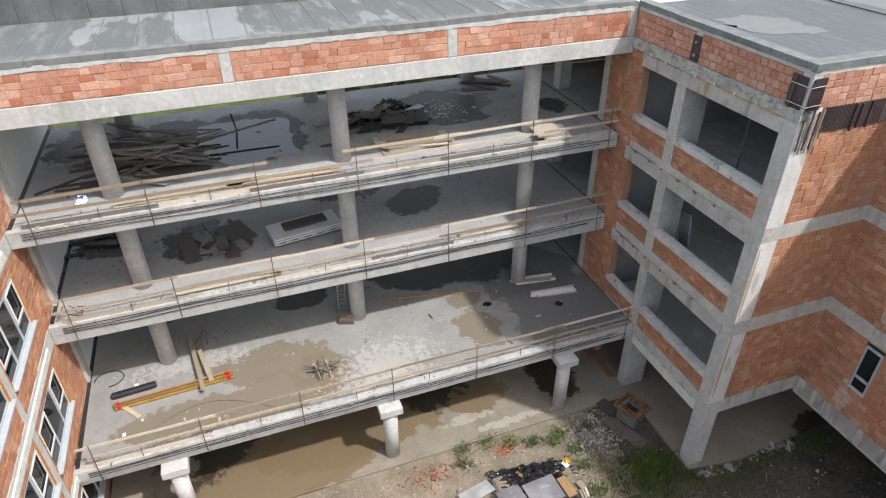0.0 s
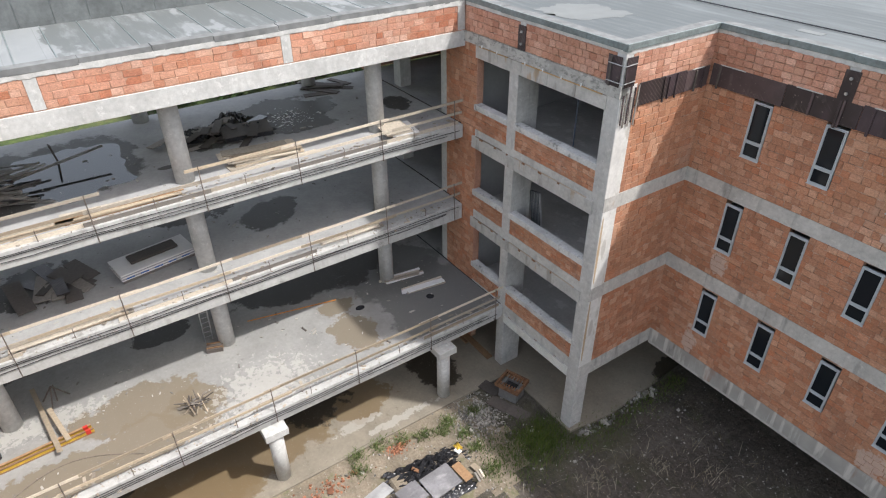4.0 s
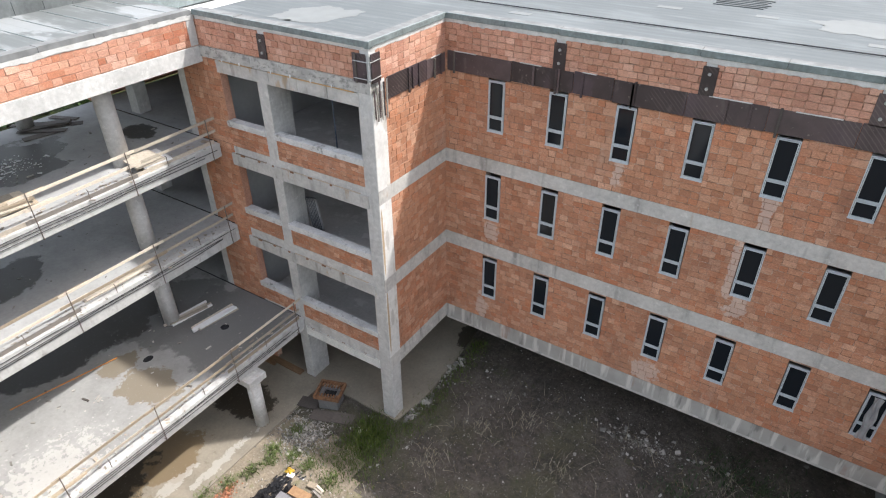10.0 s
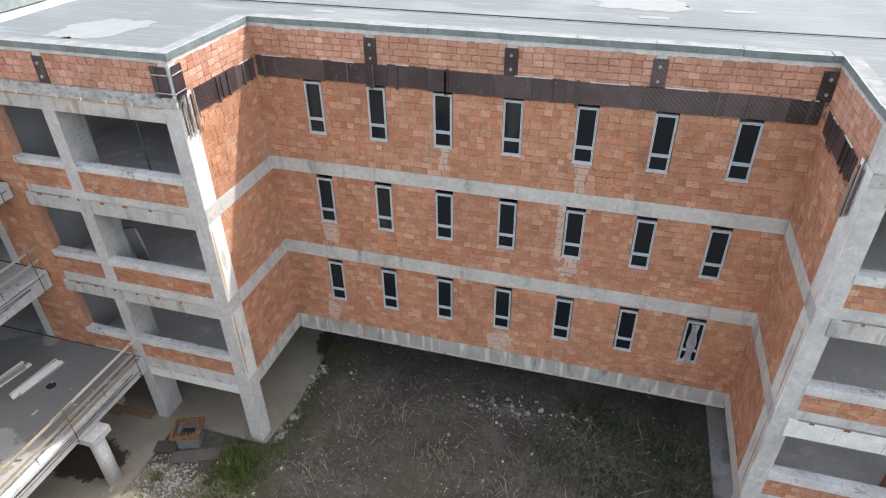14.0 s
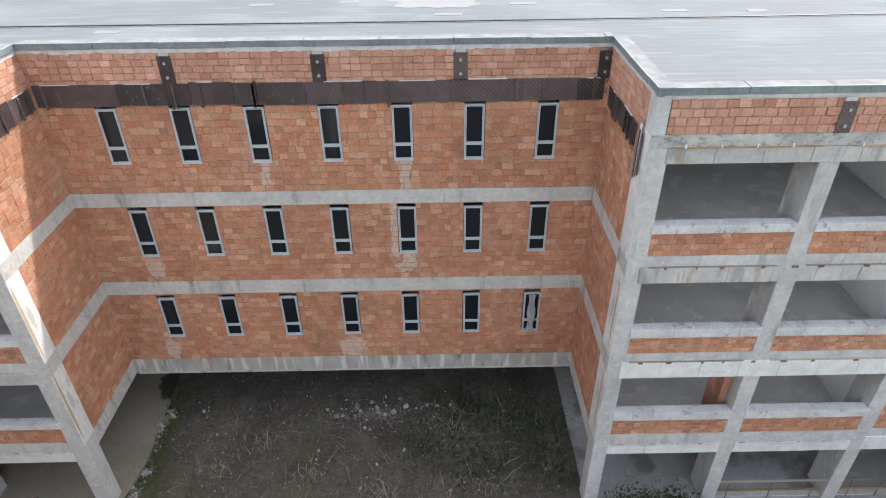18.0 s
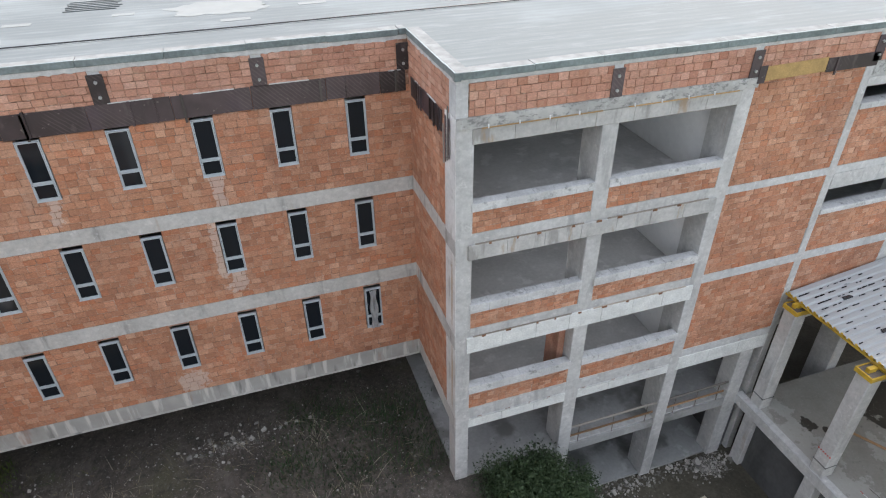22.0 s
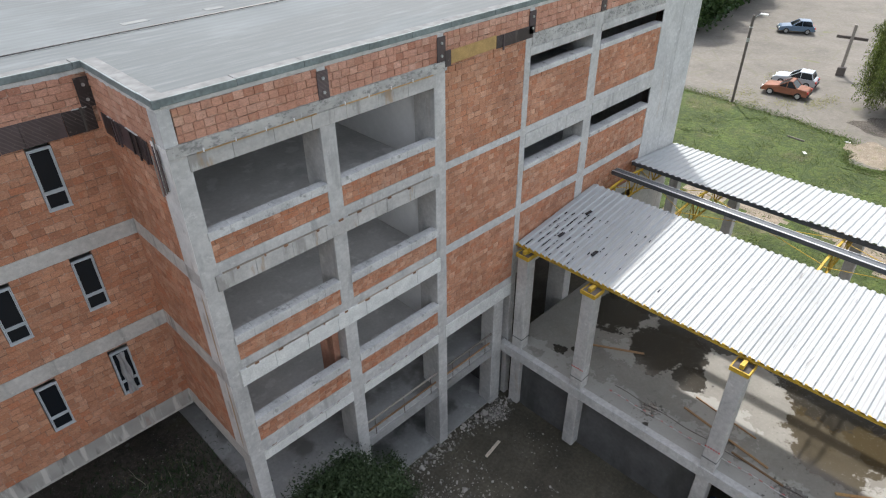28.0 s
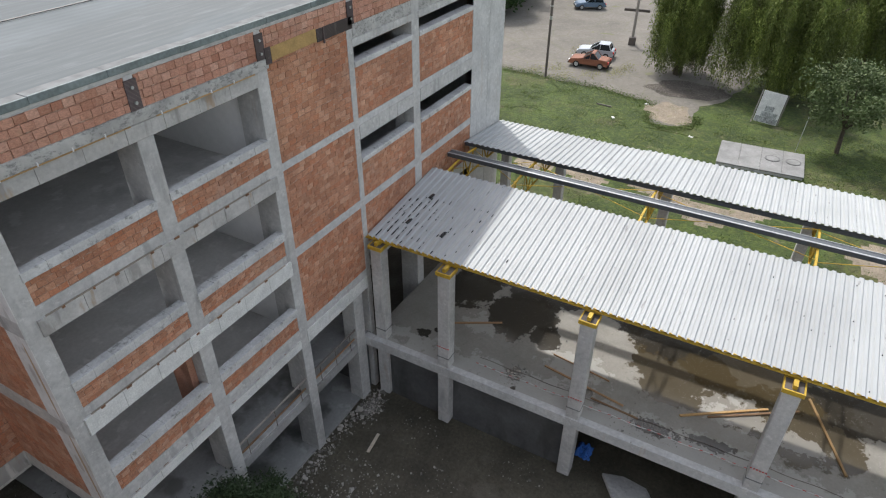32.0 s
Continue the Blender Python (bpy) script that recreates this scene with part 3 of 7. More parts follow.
def leaf_mat(name, a, b, c, lit_drape=False):
    k = Mat(name, a, 0.6)
    k.col = ramp(k.nt, k.each(), [(0.0, a), (0.5, b), (1.0, c)])
    k.vary(k.noise(0.6, 4), 0.75, 1.25)
    if lit_drape:
        # Upright bands and clumps paint lit and shaded strands into the leaves.
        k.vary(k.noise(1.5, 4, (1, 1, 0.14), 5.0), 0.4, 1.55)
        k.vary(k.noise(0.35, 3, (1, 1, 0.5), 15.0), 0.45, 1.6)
    k.b.inputs["Specular IOR Level"].default_value = 0.3
    return k.done()


M["leaf_bush"] = leaf_mat("bush_leaf", (0.022, 0.04, 0.016), (0.034, 0.056, 0.022), (0.052, 0.078, 0.034))
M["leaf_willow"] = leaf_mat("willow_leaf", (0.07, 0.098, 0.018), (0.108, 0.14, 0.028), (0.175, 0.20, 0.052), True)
M["leaf_hedge"] = leaf_mat("hedge_leaf", (0.02, 0.045, 0.012), (0.035, 0.07, 0.018), (0.055, 0.09, 0.025))
M["leaf_tree"] = leaf_mat("tree_leaf", (0.06, 0.09, 0.03), (0.085, 0.125, 0.04), (0.13, 0.16, 0.07))
M["blade"] = leaf_mat("grass_blade", (0.085, 0.125, 0.035), (0.115, 0.155, 0.048), (0.16, 0.175, 0.07))
M["lawn_blade"] = leaf_mat("lawn_blade", (0.05, 0.085, 0.014), (0.075, 0.118, 0.02), (0.125, 0.14, 0.038))
M["weed_blade"] = leaf_mat("weed_blade", (0.13, 0.14, 0.03), (0.18, 0.18, 0.045), (0.23, 0.21, 0.07))
M["dead"] = leaf_mat("dry_stem", (0.16, 0.13, 0.07), (0.22, 0.18, 0.10), (0.12, 0.10, 0.06))
M["pale_stem"] = leaf_mat("pale_stem", (0.30, 0.26, 0.19), (0.38, 0.34, 0.26), (0.24, 0.20, 0.14))
M["bark"] = plain("bark", (0.07, 0.055, 0.04), 0.9, 0, 0.3, 8)


# ---- building helpers ----
rnd = random.Random(7)
QUADS = ((0, 3, 2, 1), (4, 5, 6, 7), (0, 1, 5, 4), (1, 2, 6, 5), (2, 3, 7, 6), (3, 0, 4, 7))


def add_box(bm, x0, x1, y0, y1, z0, z1):
    vs = [bm.verts.new(p) for p in ((x0, y0, z0), (x1, y0, z0), (x1, y1, z0), (x0, y1, z0), (x0, y0, z1), (x1, y0, z1), (x1, y1, z1), (x0, y1, z1))]
    for q in QUADS:
        bm.faces.new([vs[i] for i in q])
    return vs


def cuboid(x0, x1, y0, y1, z0, z1, bevel=0.0):
    bm = bmesh.new()
    add_box(bm, x0, x1, y0, y1, z0, z1)
    if bevel:
        bmesh.ops.bevel(bm, geom=bm.edges[:], offset=bevel, segments=1, affect="EDGES")
    return bm


def boxes(rows):
    bm = bmesh.new()
    for r in rows:
        add_box(bm, *r)
    return bm


def add_rod(bm, a, b, r, n=6, r2=None):
    a, b = Vector(a), Vector(b)
    d = (b - a).normalized()
    s = d.orthogonal().normalized()
    t = d.cross(s)
    r2 = r if r2 is None else r2
    ring = lambda c, q: [bm.verts.new(c + q * (math.cos(2 * math.pi * i / n) * s + math.sin(2 * math.pi * i / n) * t)) for i in range(n)]
    p, q = ring(a, r), ring(b, r2)
    for i in range(n):
        j = (i + 1) % n
        bm.faces.new((p[i], p[j], q[j], q[i]))
    bm.faces.new(p[::-1]), bm.faces.new(q)


def rods(rows, n=6):
    bm = bmesh.new()
    for a, b, r in rows:
        add_rod(bm, a, b, r, n)
    return bm


def tube(points, r, n=5):
    """One bent wire or bar through the given points."""
    bm = bmesh.new()
    pts = [Vector(p) for p in points]
    last = None
    for i, p in enumerate(pts):
        d = (pts[min(i + 1, len(pts) - 1)] - pts[max(i - 1, 0)]).normalized()
        s = Vector((0, 0, 1)).cross(d)
        s = s.normalized() if s.length > 0.01 else Vector((1, 0, 0))
        t = d.cross(s)
        ring = [bm.verts.new(p + r * (math.cos(2 * math.pi * j / n) * s + math.sin(2 * math.pi * j / n) * t)) for j in range(n)]
        if last:
            for j in range(n):
                bm.faces.new((last[j], last[(j + 1) % n], ring[(j + 1) % n], ring[j]))
        last = ring
    return bm


def mesh_of(name, bm, mat):
    me = bpy.data.meshes.new(name)
    bm.to_mesh(me)
    bm.free()
    me.materials.append(M[mat] if isinstance(mat, str) else mat)
    return me


def part(name, bm, mat, parent=None, label="", smooth=False):
    me = bm if isinstance(bm, bpy.types.Mesh) else mesh_of(name, bm, mat)
    if smooth:
        me.polygons.foreach_set("use_smooth", [True] * len(me.polygons))
    ob = new(name, me)
    ob.parent = parent
    if label:
        tagged(ob, label)
    return ob


def thing(name, label, category, m=None, group="", kind=""):
    ob = tagged(new(name), label, category, group, kind)
    ob.empty_display_size = 0.2
    ob.matrix_basis = m if m is not None else Matrix()
    return ob


def solid(name, bm, mat, label, category, m=None, group="", kind="structure"):
    ob = tagged(part(name, bm, mat), label, category, group, kind)
    if m is not None:
        ob.matrix_basis = m
    return ob


def pydata(name, verts, faces, mat):
    me = bpy.data.meshes.new(name)
    me.from_pydata(verts, [], faces)
    me.materials.append(M[mat])
    return me


# A wall is built in its own frame: x along it, -y outwards, z up.
TURN = {"-y": 0, "+x": 90, "+y": 180, "-x": -90}


def wall_frame(side, plane):
    return pose(plane, 0, 0, 0, 0, TURN[side]) if side[1] == "x" else pose(0, plane, 0, 0, 0, TURN[side])


def along(side, a, b):
    return (a, b) if side in ("-y", "+x") else (-b, -a)


def wall(name, label, side, plane, a, b, z0, z1, thick, holes=(), mat="mortar"):
    """A wall with real openings; holes as (a, b, z0, z1) in the world's measure along it."""
    u0, u1 = along(side, a, b)
    holes = [(*along(side, h[0], h[1]), h[2], h[3]) for h in holes]
    us = sorted({u0, u1, *(v for h in holes for v in h[:2] if u0 < v < u1)})
    zs = sorted({z0, z1, *(v for h in holes for v in h[2:] if z0 < v < z1)})
    full = [[not any(h[0] <= (us[i] + us[i + 1]) / 2 <= h[1] and h[2] <= (zs[j] + zs[j + 1]) / 2 <= h[3] for h in holes) for j in range(len(zs) - 1)] for i in range(len(us) - 1)]
    bm = bmesh.new()
    quad = lambda *ps: bm.faces.new([bm.verts.new(p) for p in ps])
    at = lambda i, j: 0 <= i < len(us) - 1 and 0 <= j < len(zs) - 1 and full[i][j]
    for i in range(len(us) - 1):
        for j in range(len(zs) - 1):
            if not full[i][j]:
                continue
            p, q, r, s = us[i], us[i + 1], zs[j], zs[j + 1]
            quad((p, 0, r), (q, 0, r), (q, 0, s), (p, 0, s))
            quad((q, thick, r), (p, thick, r), (p, thick, s), (q, thick, s))
            if not at(i - 1, j):
                quad((p, thick, r), (p, 0, r), (p, 0, s), (p, thick, s))
            if not at(i + 1, j):
                quad((q, 0, r), (q, thick, r), (q, thick, s), (q, 0, s))
            if not at(i, j - 1):
                quad((p, thick, r), (q, thick, r), (q, 0, r), (p, 0, r))
            if not at(i, j + 1):
                quad((p, 0, s), (q, 0, s), (q, thick, s), (p, thick, s))
    ob = solid(name, bm, mat, label, "wall", wall_frame(side, plane))
    ob["side"] = side
    return ob


BRICKS = []  # laid at the end of the file


def lay(parent, a, b, z0, z1, holes=(), mat="brick", near=None, widths=(0.30,), rows=0.243, seed=1, share=300):
    BRICKS.append((parent, a, b, z0, z1, holes, mat, near, widths, rows, seed, share))


def bar(parent, name, a, b, d0, d1, z0, z1, mat, label="", bevel=0.0):
    """A straight member on a wall: a to b along it, d0 to d1 outwards."""
    u0, u1 = along(parent["side"], a, b)
    return part(name, cuboid(u0, u1, -d1, -d0, z0, z1, bevel), mat, parent, label)


FY = -4.2  # front of the second tower
L = 16.78  # length of the courtyard's back wall
JUMBLE = (0.25, 0.30, 0.22, 0.29, 0.33, 0.25, 0.37)

# ---- ground: one sheet, with the excavated basement yard ----
def sstep(a, b, x):
    t = min(1, max(0, (x - a) / (b - a)))
    return t * t * (3 - 2 * t)


def ground_z(x, y):
    inside = -3 < x < 46 and -45 < y < 22
    z = 0.0
    if inside:
        pit = sstep(18.0, 21.6, x + 0.5 * noise.noise((0.4 * y, 3, 1))) * (1 - sstep(43.6, 44.4, x)) * (1 - sstep(4.2, 4.8, y)) * sstep(-34, -30, y)
        z -= 3.62 * pit
    if -3.6 < x < 46 and -40 < y < 6:
        z += 0.10 * noise.noise((0.35 * x, 0.35 * y, 0)) + 0.05 * noise.noise((1.3 * x, 1.3 * y, 4)) - 0.07
        if x < 3 and y > -13:
            z += 0.1 * sstep(-2, -0.5, x) * (1 - sstep(0.5, 2.5, x)) * sstep(-13, -8, y) * (1 - sstep(-6, -4, y))
    else:
        z += (0.06 * noise.noise((0.12 * x, 0.12 * y, 7)) - 0.05) * (1 - sstep(50, 56, x)) - 0.01 * sstep(50, 56, x)
    return z


def spread(lo, hi, step, reach):
    mid = list(np.arange(lo, hi + 1e-6, step))
    out, d = [], step
    while d < reach:
        d *= 1.5
        out.append(d)
    return [lo - d for d in reversed(out)] + mid + [hi + d for d in out]


gx, gy = spread(-18, 50, 0.4, 1500), spread(-32, 8, 0.4, 1500)
gv = [(x, y, ground_z(x, y)) for y in gy for x in gx]
nx = len(gx)
gf = [(j * nx + i, j * nx + i + 1, (j + 1) * nx + i + 1, (j + 1) * nx + i) for j in range(len(gy) - 1) for i in range(nx - 1)]
gme = pydata("ground", gv, gf, "soil")
gme.materials.append(M["earth"])
gme.materials.append(M["lawn"])
gme.materials.append(M["wet_soil"])
for p in gme.polygons:
    c = p.center
    dry = c.x < 0.6 + 0.9 * noise.noise((0.7 * c.y, 1, 5)) and -24 < c.y < -6.2 + 1.2 * noise.noise((0.8 * c.x, 3, 2))
    yard = -17 < c.x < 45.5 and -36 < c.y < 6
    p.material_index = (1 if dry else 0) if yard else 2
    if yard and c.z < -2.6 + 0.6 * noise.noise((0.6 * c.x, 0.6 * c.y, 8)):
        p.material_index = 3
    if 44.3 < c.x < 52 and noise.noise((0.25 * c.x, 0.22 * c.y, 5)) > 0.02 + 0.05 * (c.x - 44):
        p.material_index = 1
    if 44.3 < c.x < 45.0 + 1.0 * noise.noise((0.3 * c.y, 0.3 * c.x, 2)):
        p.material_index = 1
gme.polygons.foreach_set("use_smooth", [True] * len(gme.polygons))
tagged(new("ground", gme), "dark soil yard, dug-out basement and grass beyond", "ground", kind="structure")


def sheet(name, outline, z, thick, mat, label, category="floor", wobble=0.0, seed=0, kind="structure"):
    """A flat slab with a given outline; wobble roughens its edge."""
    pts = []
    n = len(outline)
    for i in range(n):
        a, b = Vector(outline[i]), Vector(outline[(i + 1) % n])
        m = max(1, int((b - a).length / 0.4)) if wobble else 1
        for q in range(m):
            p = a.lerp(b, q / m)
            w = wobble * noise.noise_vector((p.x * 0.7 + seed, p.y * 0.7, seed)) if wobble else Vector((0, 0, 0))
            pts.append((p.x + w.x, p.y + w.y))
    bm = bmesh.new()
    top = [bm.verts.new((x, y, z)) for x, y in pts]
    low = [bm.verts.new((x, y, z - thick)) for x, y in pts]
    bm.faces.new(top), bm.faces.new(low[::-1])
    for i in range(len(pts)):
        j = (i + 1) % len(pts)
        bm.faces.new((low[i], low[j], top[j], top[i]))
    bmesh.ops.recalc_face_normals(bm, faces=bm.faces[:])
    return solid(name, bm, mat, label, category, kind=kind)


sheet("pavement", [(67.6, 30), (67.3, 6.3), (66.9, 0.5), (66.5, -4.2), (65.7, -7.6), (65.0, -9.2), (62.6, -9.3), (61.2, -9.6), (61.3, -11.4), (62.2, -12.4), (64.4, -12.2), (66.6, -12.4), (68.8, -14.2), (76.7, -15.6), (97, -21), (140, -30), (190, 0), (190, 60), (100, 60)], 0.005, 0.2, "asphalt", "worn pale asphalt car park with cracks and weeds", "pavement", 0.45, 3)

# ground-floor slabs
sheet("floor", [(-24, -24.5), (-3.9, -24.5), (-3.9, -4.1), (0.15, -4.1), (0.45, -2), (0.3, 0.5), (0.1, 3.6), (-0.6, 9), (-24, 9)], 0.03, 0.3, "slab0", "stained concrete ground floor slab", wobble=0.06, seed=2)
solid("trim", boxes([(-3.9, -3.8, -24.5, -4.1, -0.12, 0.036)]), "slab0", "pale concrete edge strip of the slab", "kerb")
sheet("floor", [(L + 0.1, FY), (30.2, FY), (30.2, 8), (L - 0.2, 8), (L + 0.05, 3)], 0.02, 0.42, "ground_floor", "grey concrete ground floor slab of the tower", wobble=0.0)
sheet("floor", [(21.0, -4.1), (29.6, -4.1), (29.6, 4.1), (21.0, 4.1)], -3.5, 0.1, "pitslab", "pale grey basement slab", wobble=0.04)
solid("wall_basement", boxes([(29.62, 29.8, -4.0, 4.0, -3.6, -0.41), (20.6, 21.0, -3.9, 4.2, -3.6, -0.41), (21.0, 44, 4.0, 4.3, -3.6, -0.41), (29.95, 30.1, -13.9, -4.9, -3.7, -0.46), (38.0, 38.3, -30, -4.1, -3.7, -0.46)]), "dark_wall", "grey concrete basement walls", "wall")

# ---- back wall of the courtyard ----
WINX = [2.0 + 2.18 * i for i in range(7)]
WROWS = [(11.57, 13.33), (8.10, 9.88), (4.50, 6.28)]
WHOLES = [(x - 0.31, x + 0.31, z0, z1 + 0.13) for x in WINX for z0, z1 in WROWS]
BANDS = [(10.03, 10.53), (6.48, 7.03), (2.72, 3.36)]
wm = wall("wall_north", "long orange brick wall with grey concrete bands", "-y", 0.0, 0.0, L, 2.72, 15.06, 0.35, WHOLES)
for z0, z1 in BANDS:
    bar(wm, "ring_beam", 0.0, L, -0.2, 0.022, z0, z1, "drip" if z0 < 3 else "band", "rain-streaked concrete ring beam")
bar(wm, "ledge", 0.0, L, -0.3, -0.05, 2.55, 2.71, "band", "dark concrete ledge under the wall")
bar(wm, "coping", 0.0, L, -0.3, 0.012, 14.98, 15.09, "pale")
for z0, z1, i in ((3.36, 6.48, 1), (7.03, 10.03, 2), (10.53, 13.62, 3)):
    lay(wm, 0.0, L, z0, z1, WHOLES, "brick", (8.4, (z0 + z1) / 2), JUMBLE, 0.22, 10 + i, 170)
POSTX = (0.18, 4.1, 8.41, 12.46, L - 0.18)
for x in POSTX[1:4]:
    bar(wm, "post", x - 0.14, x + 0.14, -0.2, 0.016, 14.05, 15.0, "pale", "concrete parapet post")
lay(wm, 0.0, L, 13.62, 14.98, [(x - 0.15, x + 0.15, 13.6, 15) for x in POSTX[1:]], "brick_shade", (8.4, 14.6), (0.30,), 0.2, 21, 210)


def window(w, h, tr):
    """A narrow aluminium window: outer frame, small lower light with its own sash, dark panes."""
    ob = thing("window", "narrow grey aluminium window with dark panes in the brick wall", "window", kind="structure", group="windows of the back wall")
    f, g, e = 0.028, 0.024, 0.010
    part("window_frame", boxes([(-w / 2, -w / 2 + f, -0.03, 0.05, 0, h), (w / 2 - f, w / 2, -0.03, 0.05, 0, h), (-w / 2 + f, w / 2 - f, -0.03, 0.05, h - f, h), (-w / 2 + f, w / 2 - f, -0.03, 0.05, 0, f), (-w / 2 + f, w / 2 - f, -0.03, 0.05, tr, tr + f)]), "frame", ob)
    part("gasket", boxes([(-w / 2 + f, w / 2 - f, 0.022, 0.045, f, tr), (-w / 2 + f, w / 2 - f, 0.022, 0.045, tr + f, h - f)]), "black", ob, "dark rubber gasket")
    a, b = -w / 2 + f + e, w / 2 - f - e
    for c, d in ((f + e, tr - e), (tr + f + e, h - f - e)):
        part("sash", boxes([(a, a + g, -0.04, 0.02, c, d), (b - g, b, -0.04, 0.02, c, d), (a + g, b - g, -0.04, 0.02, c, c + g), (a + g, b - g, -0.04, 0.02, d - g, d)]), "frame", ob, "slim sash")
        part("pane", cuboid(a + g, b - g, 0.0, 0.012, c + g, d - g), "glass", ob)
    part("window_sill", cuboid(-w / 2 - 0.01, w / 2 + 0.01, -0.05, 0.05, -0.03, 0.0), "frame", ob)
    return ob


win = window(0.60, 1.76, 0.50)
first = True
for x in WINX:
    for z0, z1 in WROWS:
        m = pose(x + rnd.uniform(-0.02, 0.02), 0.02, z0 + 0.005)
        if first:
            win.matrix_basis, first = m, False
        else:
            copy_thing(win, m)
# torn plastic sheet hanging in one window
bm = bmesh.new()
cols = 9
vs = [[bm.verts.new((WINX[6] - 0.12 + 0.26 * i / cols + 0.03 * math.sin(j * 0.9 + i), -0.05 - 0.03 * math.sin(i * 1.9 + j * 0.4), 6.2 - 1.75 * j / 12)) for i in range(cols + 1)] for j in range(13)]
for j in range(12):
    for i in range(cols):
        bm.faces.new((vs[j][i], vs[j + 1][i], vs[j + 1][i + 1], vs[j][i + 1]))
solid("plastic_sheet", bm, "old_panel", "torn translucent plastic sheet hanging from a window", "sheet", kind="")

# ---- roofs ----
sheet("roof", [(-7.3, -3.85), (-0.15, -3.85), (-0.15, 0.15), (L + 0.15, 0.15), (L + 0.15, FY + 0.15), (43.3, FY + 0.15), (43.3, 25.9), (-7.3, 25.9)], 15.16, 1.05, "roof", "pale grey damp roof sheeting over the main building", "roof")
sheet("roof", [(-12.2, -24.4), (-7.55, -24.4), (-7.55, -3.8), (-12.2, -3.8)], 15.14, 1.0, "roof_wing", "grey roof sheeting with seams and damp patches over the open wing", "roof")
up = thing("roof_upstand", "grey sheeted upstand with vertical seams beside the roof", "wall", kind="structure")
part("core", cuboid(-12.6, -12.2, -24.6, 6, 14.2, 16.9), "flash", up)
for i in range(30):
    y = -24.3 + 1.0 * i
    part("sheet_strip", cuboid(-12.2, -12.17, y, y + 0.985, 15.14, 16.9), "upstand", up)
part("end_upstand", boxes([(-12.2, -9.4, -24.6, -24.2, 15.1, 16.9)]), "flash", up)
part("rib", boxes([(-12.1 + 0.35 * i, -12.06 + 0.35 * i, -24.2, -24.17, 15.14, 16.9) for i in range(8)]), "flash_top", up)


sm = thing("roof_seams", "dark seams of the wing's roof sheeting", "seam", kind="structure")
for i in range(20):
    y = -24.0 + 1.03 * i + rnd.uniform(-0.03, 0.03)
    part("seam", cuboid(-12.17, -7.75, y, y + 0.03, 15.135, 15.152), "flash", sm)


def flashing(side, plane, a, b, mat="flash", depth=0.06):
    ob = thing("parapet_flashing", "grey sheet-metal flashing along the roof edge", "flashing", wall_frame(side, plane), kind="structure")
    u0, u1 = along(side, a, b)
    u, r = u0, random.Random(int(abs(a) * 100))
    while u < u1 - 0.05:
        w = min(r.uniform(1.6, 2.3), u1 - u)
        o, t = r.uniform(0, 0.015), r.uniform(-0.012, 0.012)
        part("sheet", cuboid(u + 0.008, u + w, -depth - o, -0.02, 15.10 + t, 15.28 + t, 0.008), mat, ob)
        part("top_sheet", cuboid(u + 0.008, u + w, -0.02, 0.34, 15.2 + t, 15.275 + t, 0.008), "flash_top", ob)
        u += w
    return ob


def mortar_strip(side, plane, a, b, seed, low=14.96):
    """The smeared pale mortar bed under the flashing, with a ragged lower edge."""
    u0, u1 = along(side, a, b)
    r = random.Random(seed)
    n = max(4, int((u1 - u0) / 0.07))
    verts, faces = [], []
    for i in range(n + 1):
        u = u0 + (u1 - u0) * i / n
        z = low + 0.05 * noise.noise((u * 1.1, seed, 0)) + 0.04 * noise.noise((u * 6.0, seed, 3)) + r.uniform(-0.008, 0.008)
        d = 0.032 + 0.012 * noise.noise((u * 3.0, seed, 7))
        verts += [(u, -d + 0.012, z), (u, -d, z + 0.02), (u, -d - 0.004, 15.13), (u, 0.06, 15.13), (u, 0.06, z)]
    for i in range(n):
        p, q = 5 * i, 5 * i + 5
        faces += [(p + j, q + j, q + (j + 1) % 5, p + (j + 1) % 5) for j in range(5)]
    faces += [(0, 1, 2, 3, 4), tuple(5 * n + j for j in (4, 3, 2, 1, 0))]
    solid("mortar_strip", pydata("mortar_strip", verts, faces, "lime_mortar"), "lime_mortar", "smeared whitish mortar strip under the roof edge", "mortar", wall_frame(side, plane))


k = Mat("lime_mortar", (0.60, 0.595, 0.575), 0.92)
k.vary(k.noise(3, 5), 0.78, 1.08).vary(k.noise(22, 5, rough=0.7), 0.86, 1.06)
k.mix(k.mask(k.noise(2.0, 5, offset=3.0), 0.56, 0.68), (0.36, 0.355, 0.345), amount=0.6)
k.bump(k.noise(18, 5), 0.6, 0.02)
M["lime_mortar"] = k.done()
mortar_strip("-y", 0.0, 0.05, L - 0.05, 1)
mortar_strip("+x", 0.0, -4.03, -0.05, 2)
mortar_strip("-x", L, FY - 0.03, -0.05, 3)
mortar_strip("-y", -4.0, -7.35, 0.0, 4, 15.0)
mortar_strip("-y", FY, L, 43.3, 5, 15.0)
mortar_strip("+x", -7.4, -24.4, -4.1, 6)
flashing("-y", 0.0, 0.06, L - 0.06)
flashing("+x", 0.0, -4.06, 0.0)
flashing("-x", L, FY - 0.06, 0.0)
flashing("-y", -4.0, -7.4, -0.06)
flashing("-y", FY, L + 0.06, 43.4)
flashing("+x", -7.4, -24.4, -4.1, "flash_top", 0.03)
for x0, x1, y0 in ((-0.1, 0.066, -4.066), (L - 0.066, L + 0.1, FY - 0.066)):
    solid("flashing_corner", cuboid(x0, x1, y0, y0 + 0.166, 15.07, 15.27, 0.006), "flash", "grey sheet-metal corner piece of the roof edge", "flashing")
solid("cable", tube([(-7, 2.12, 15.2), (12, 2.1, 15.2), (43.4, 2.6, 15.2)], 0.022), "black", "black cable lying along the roof", "cable", kind="")


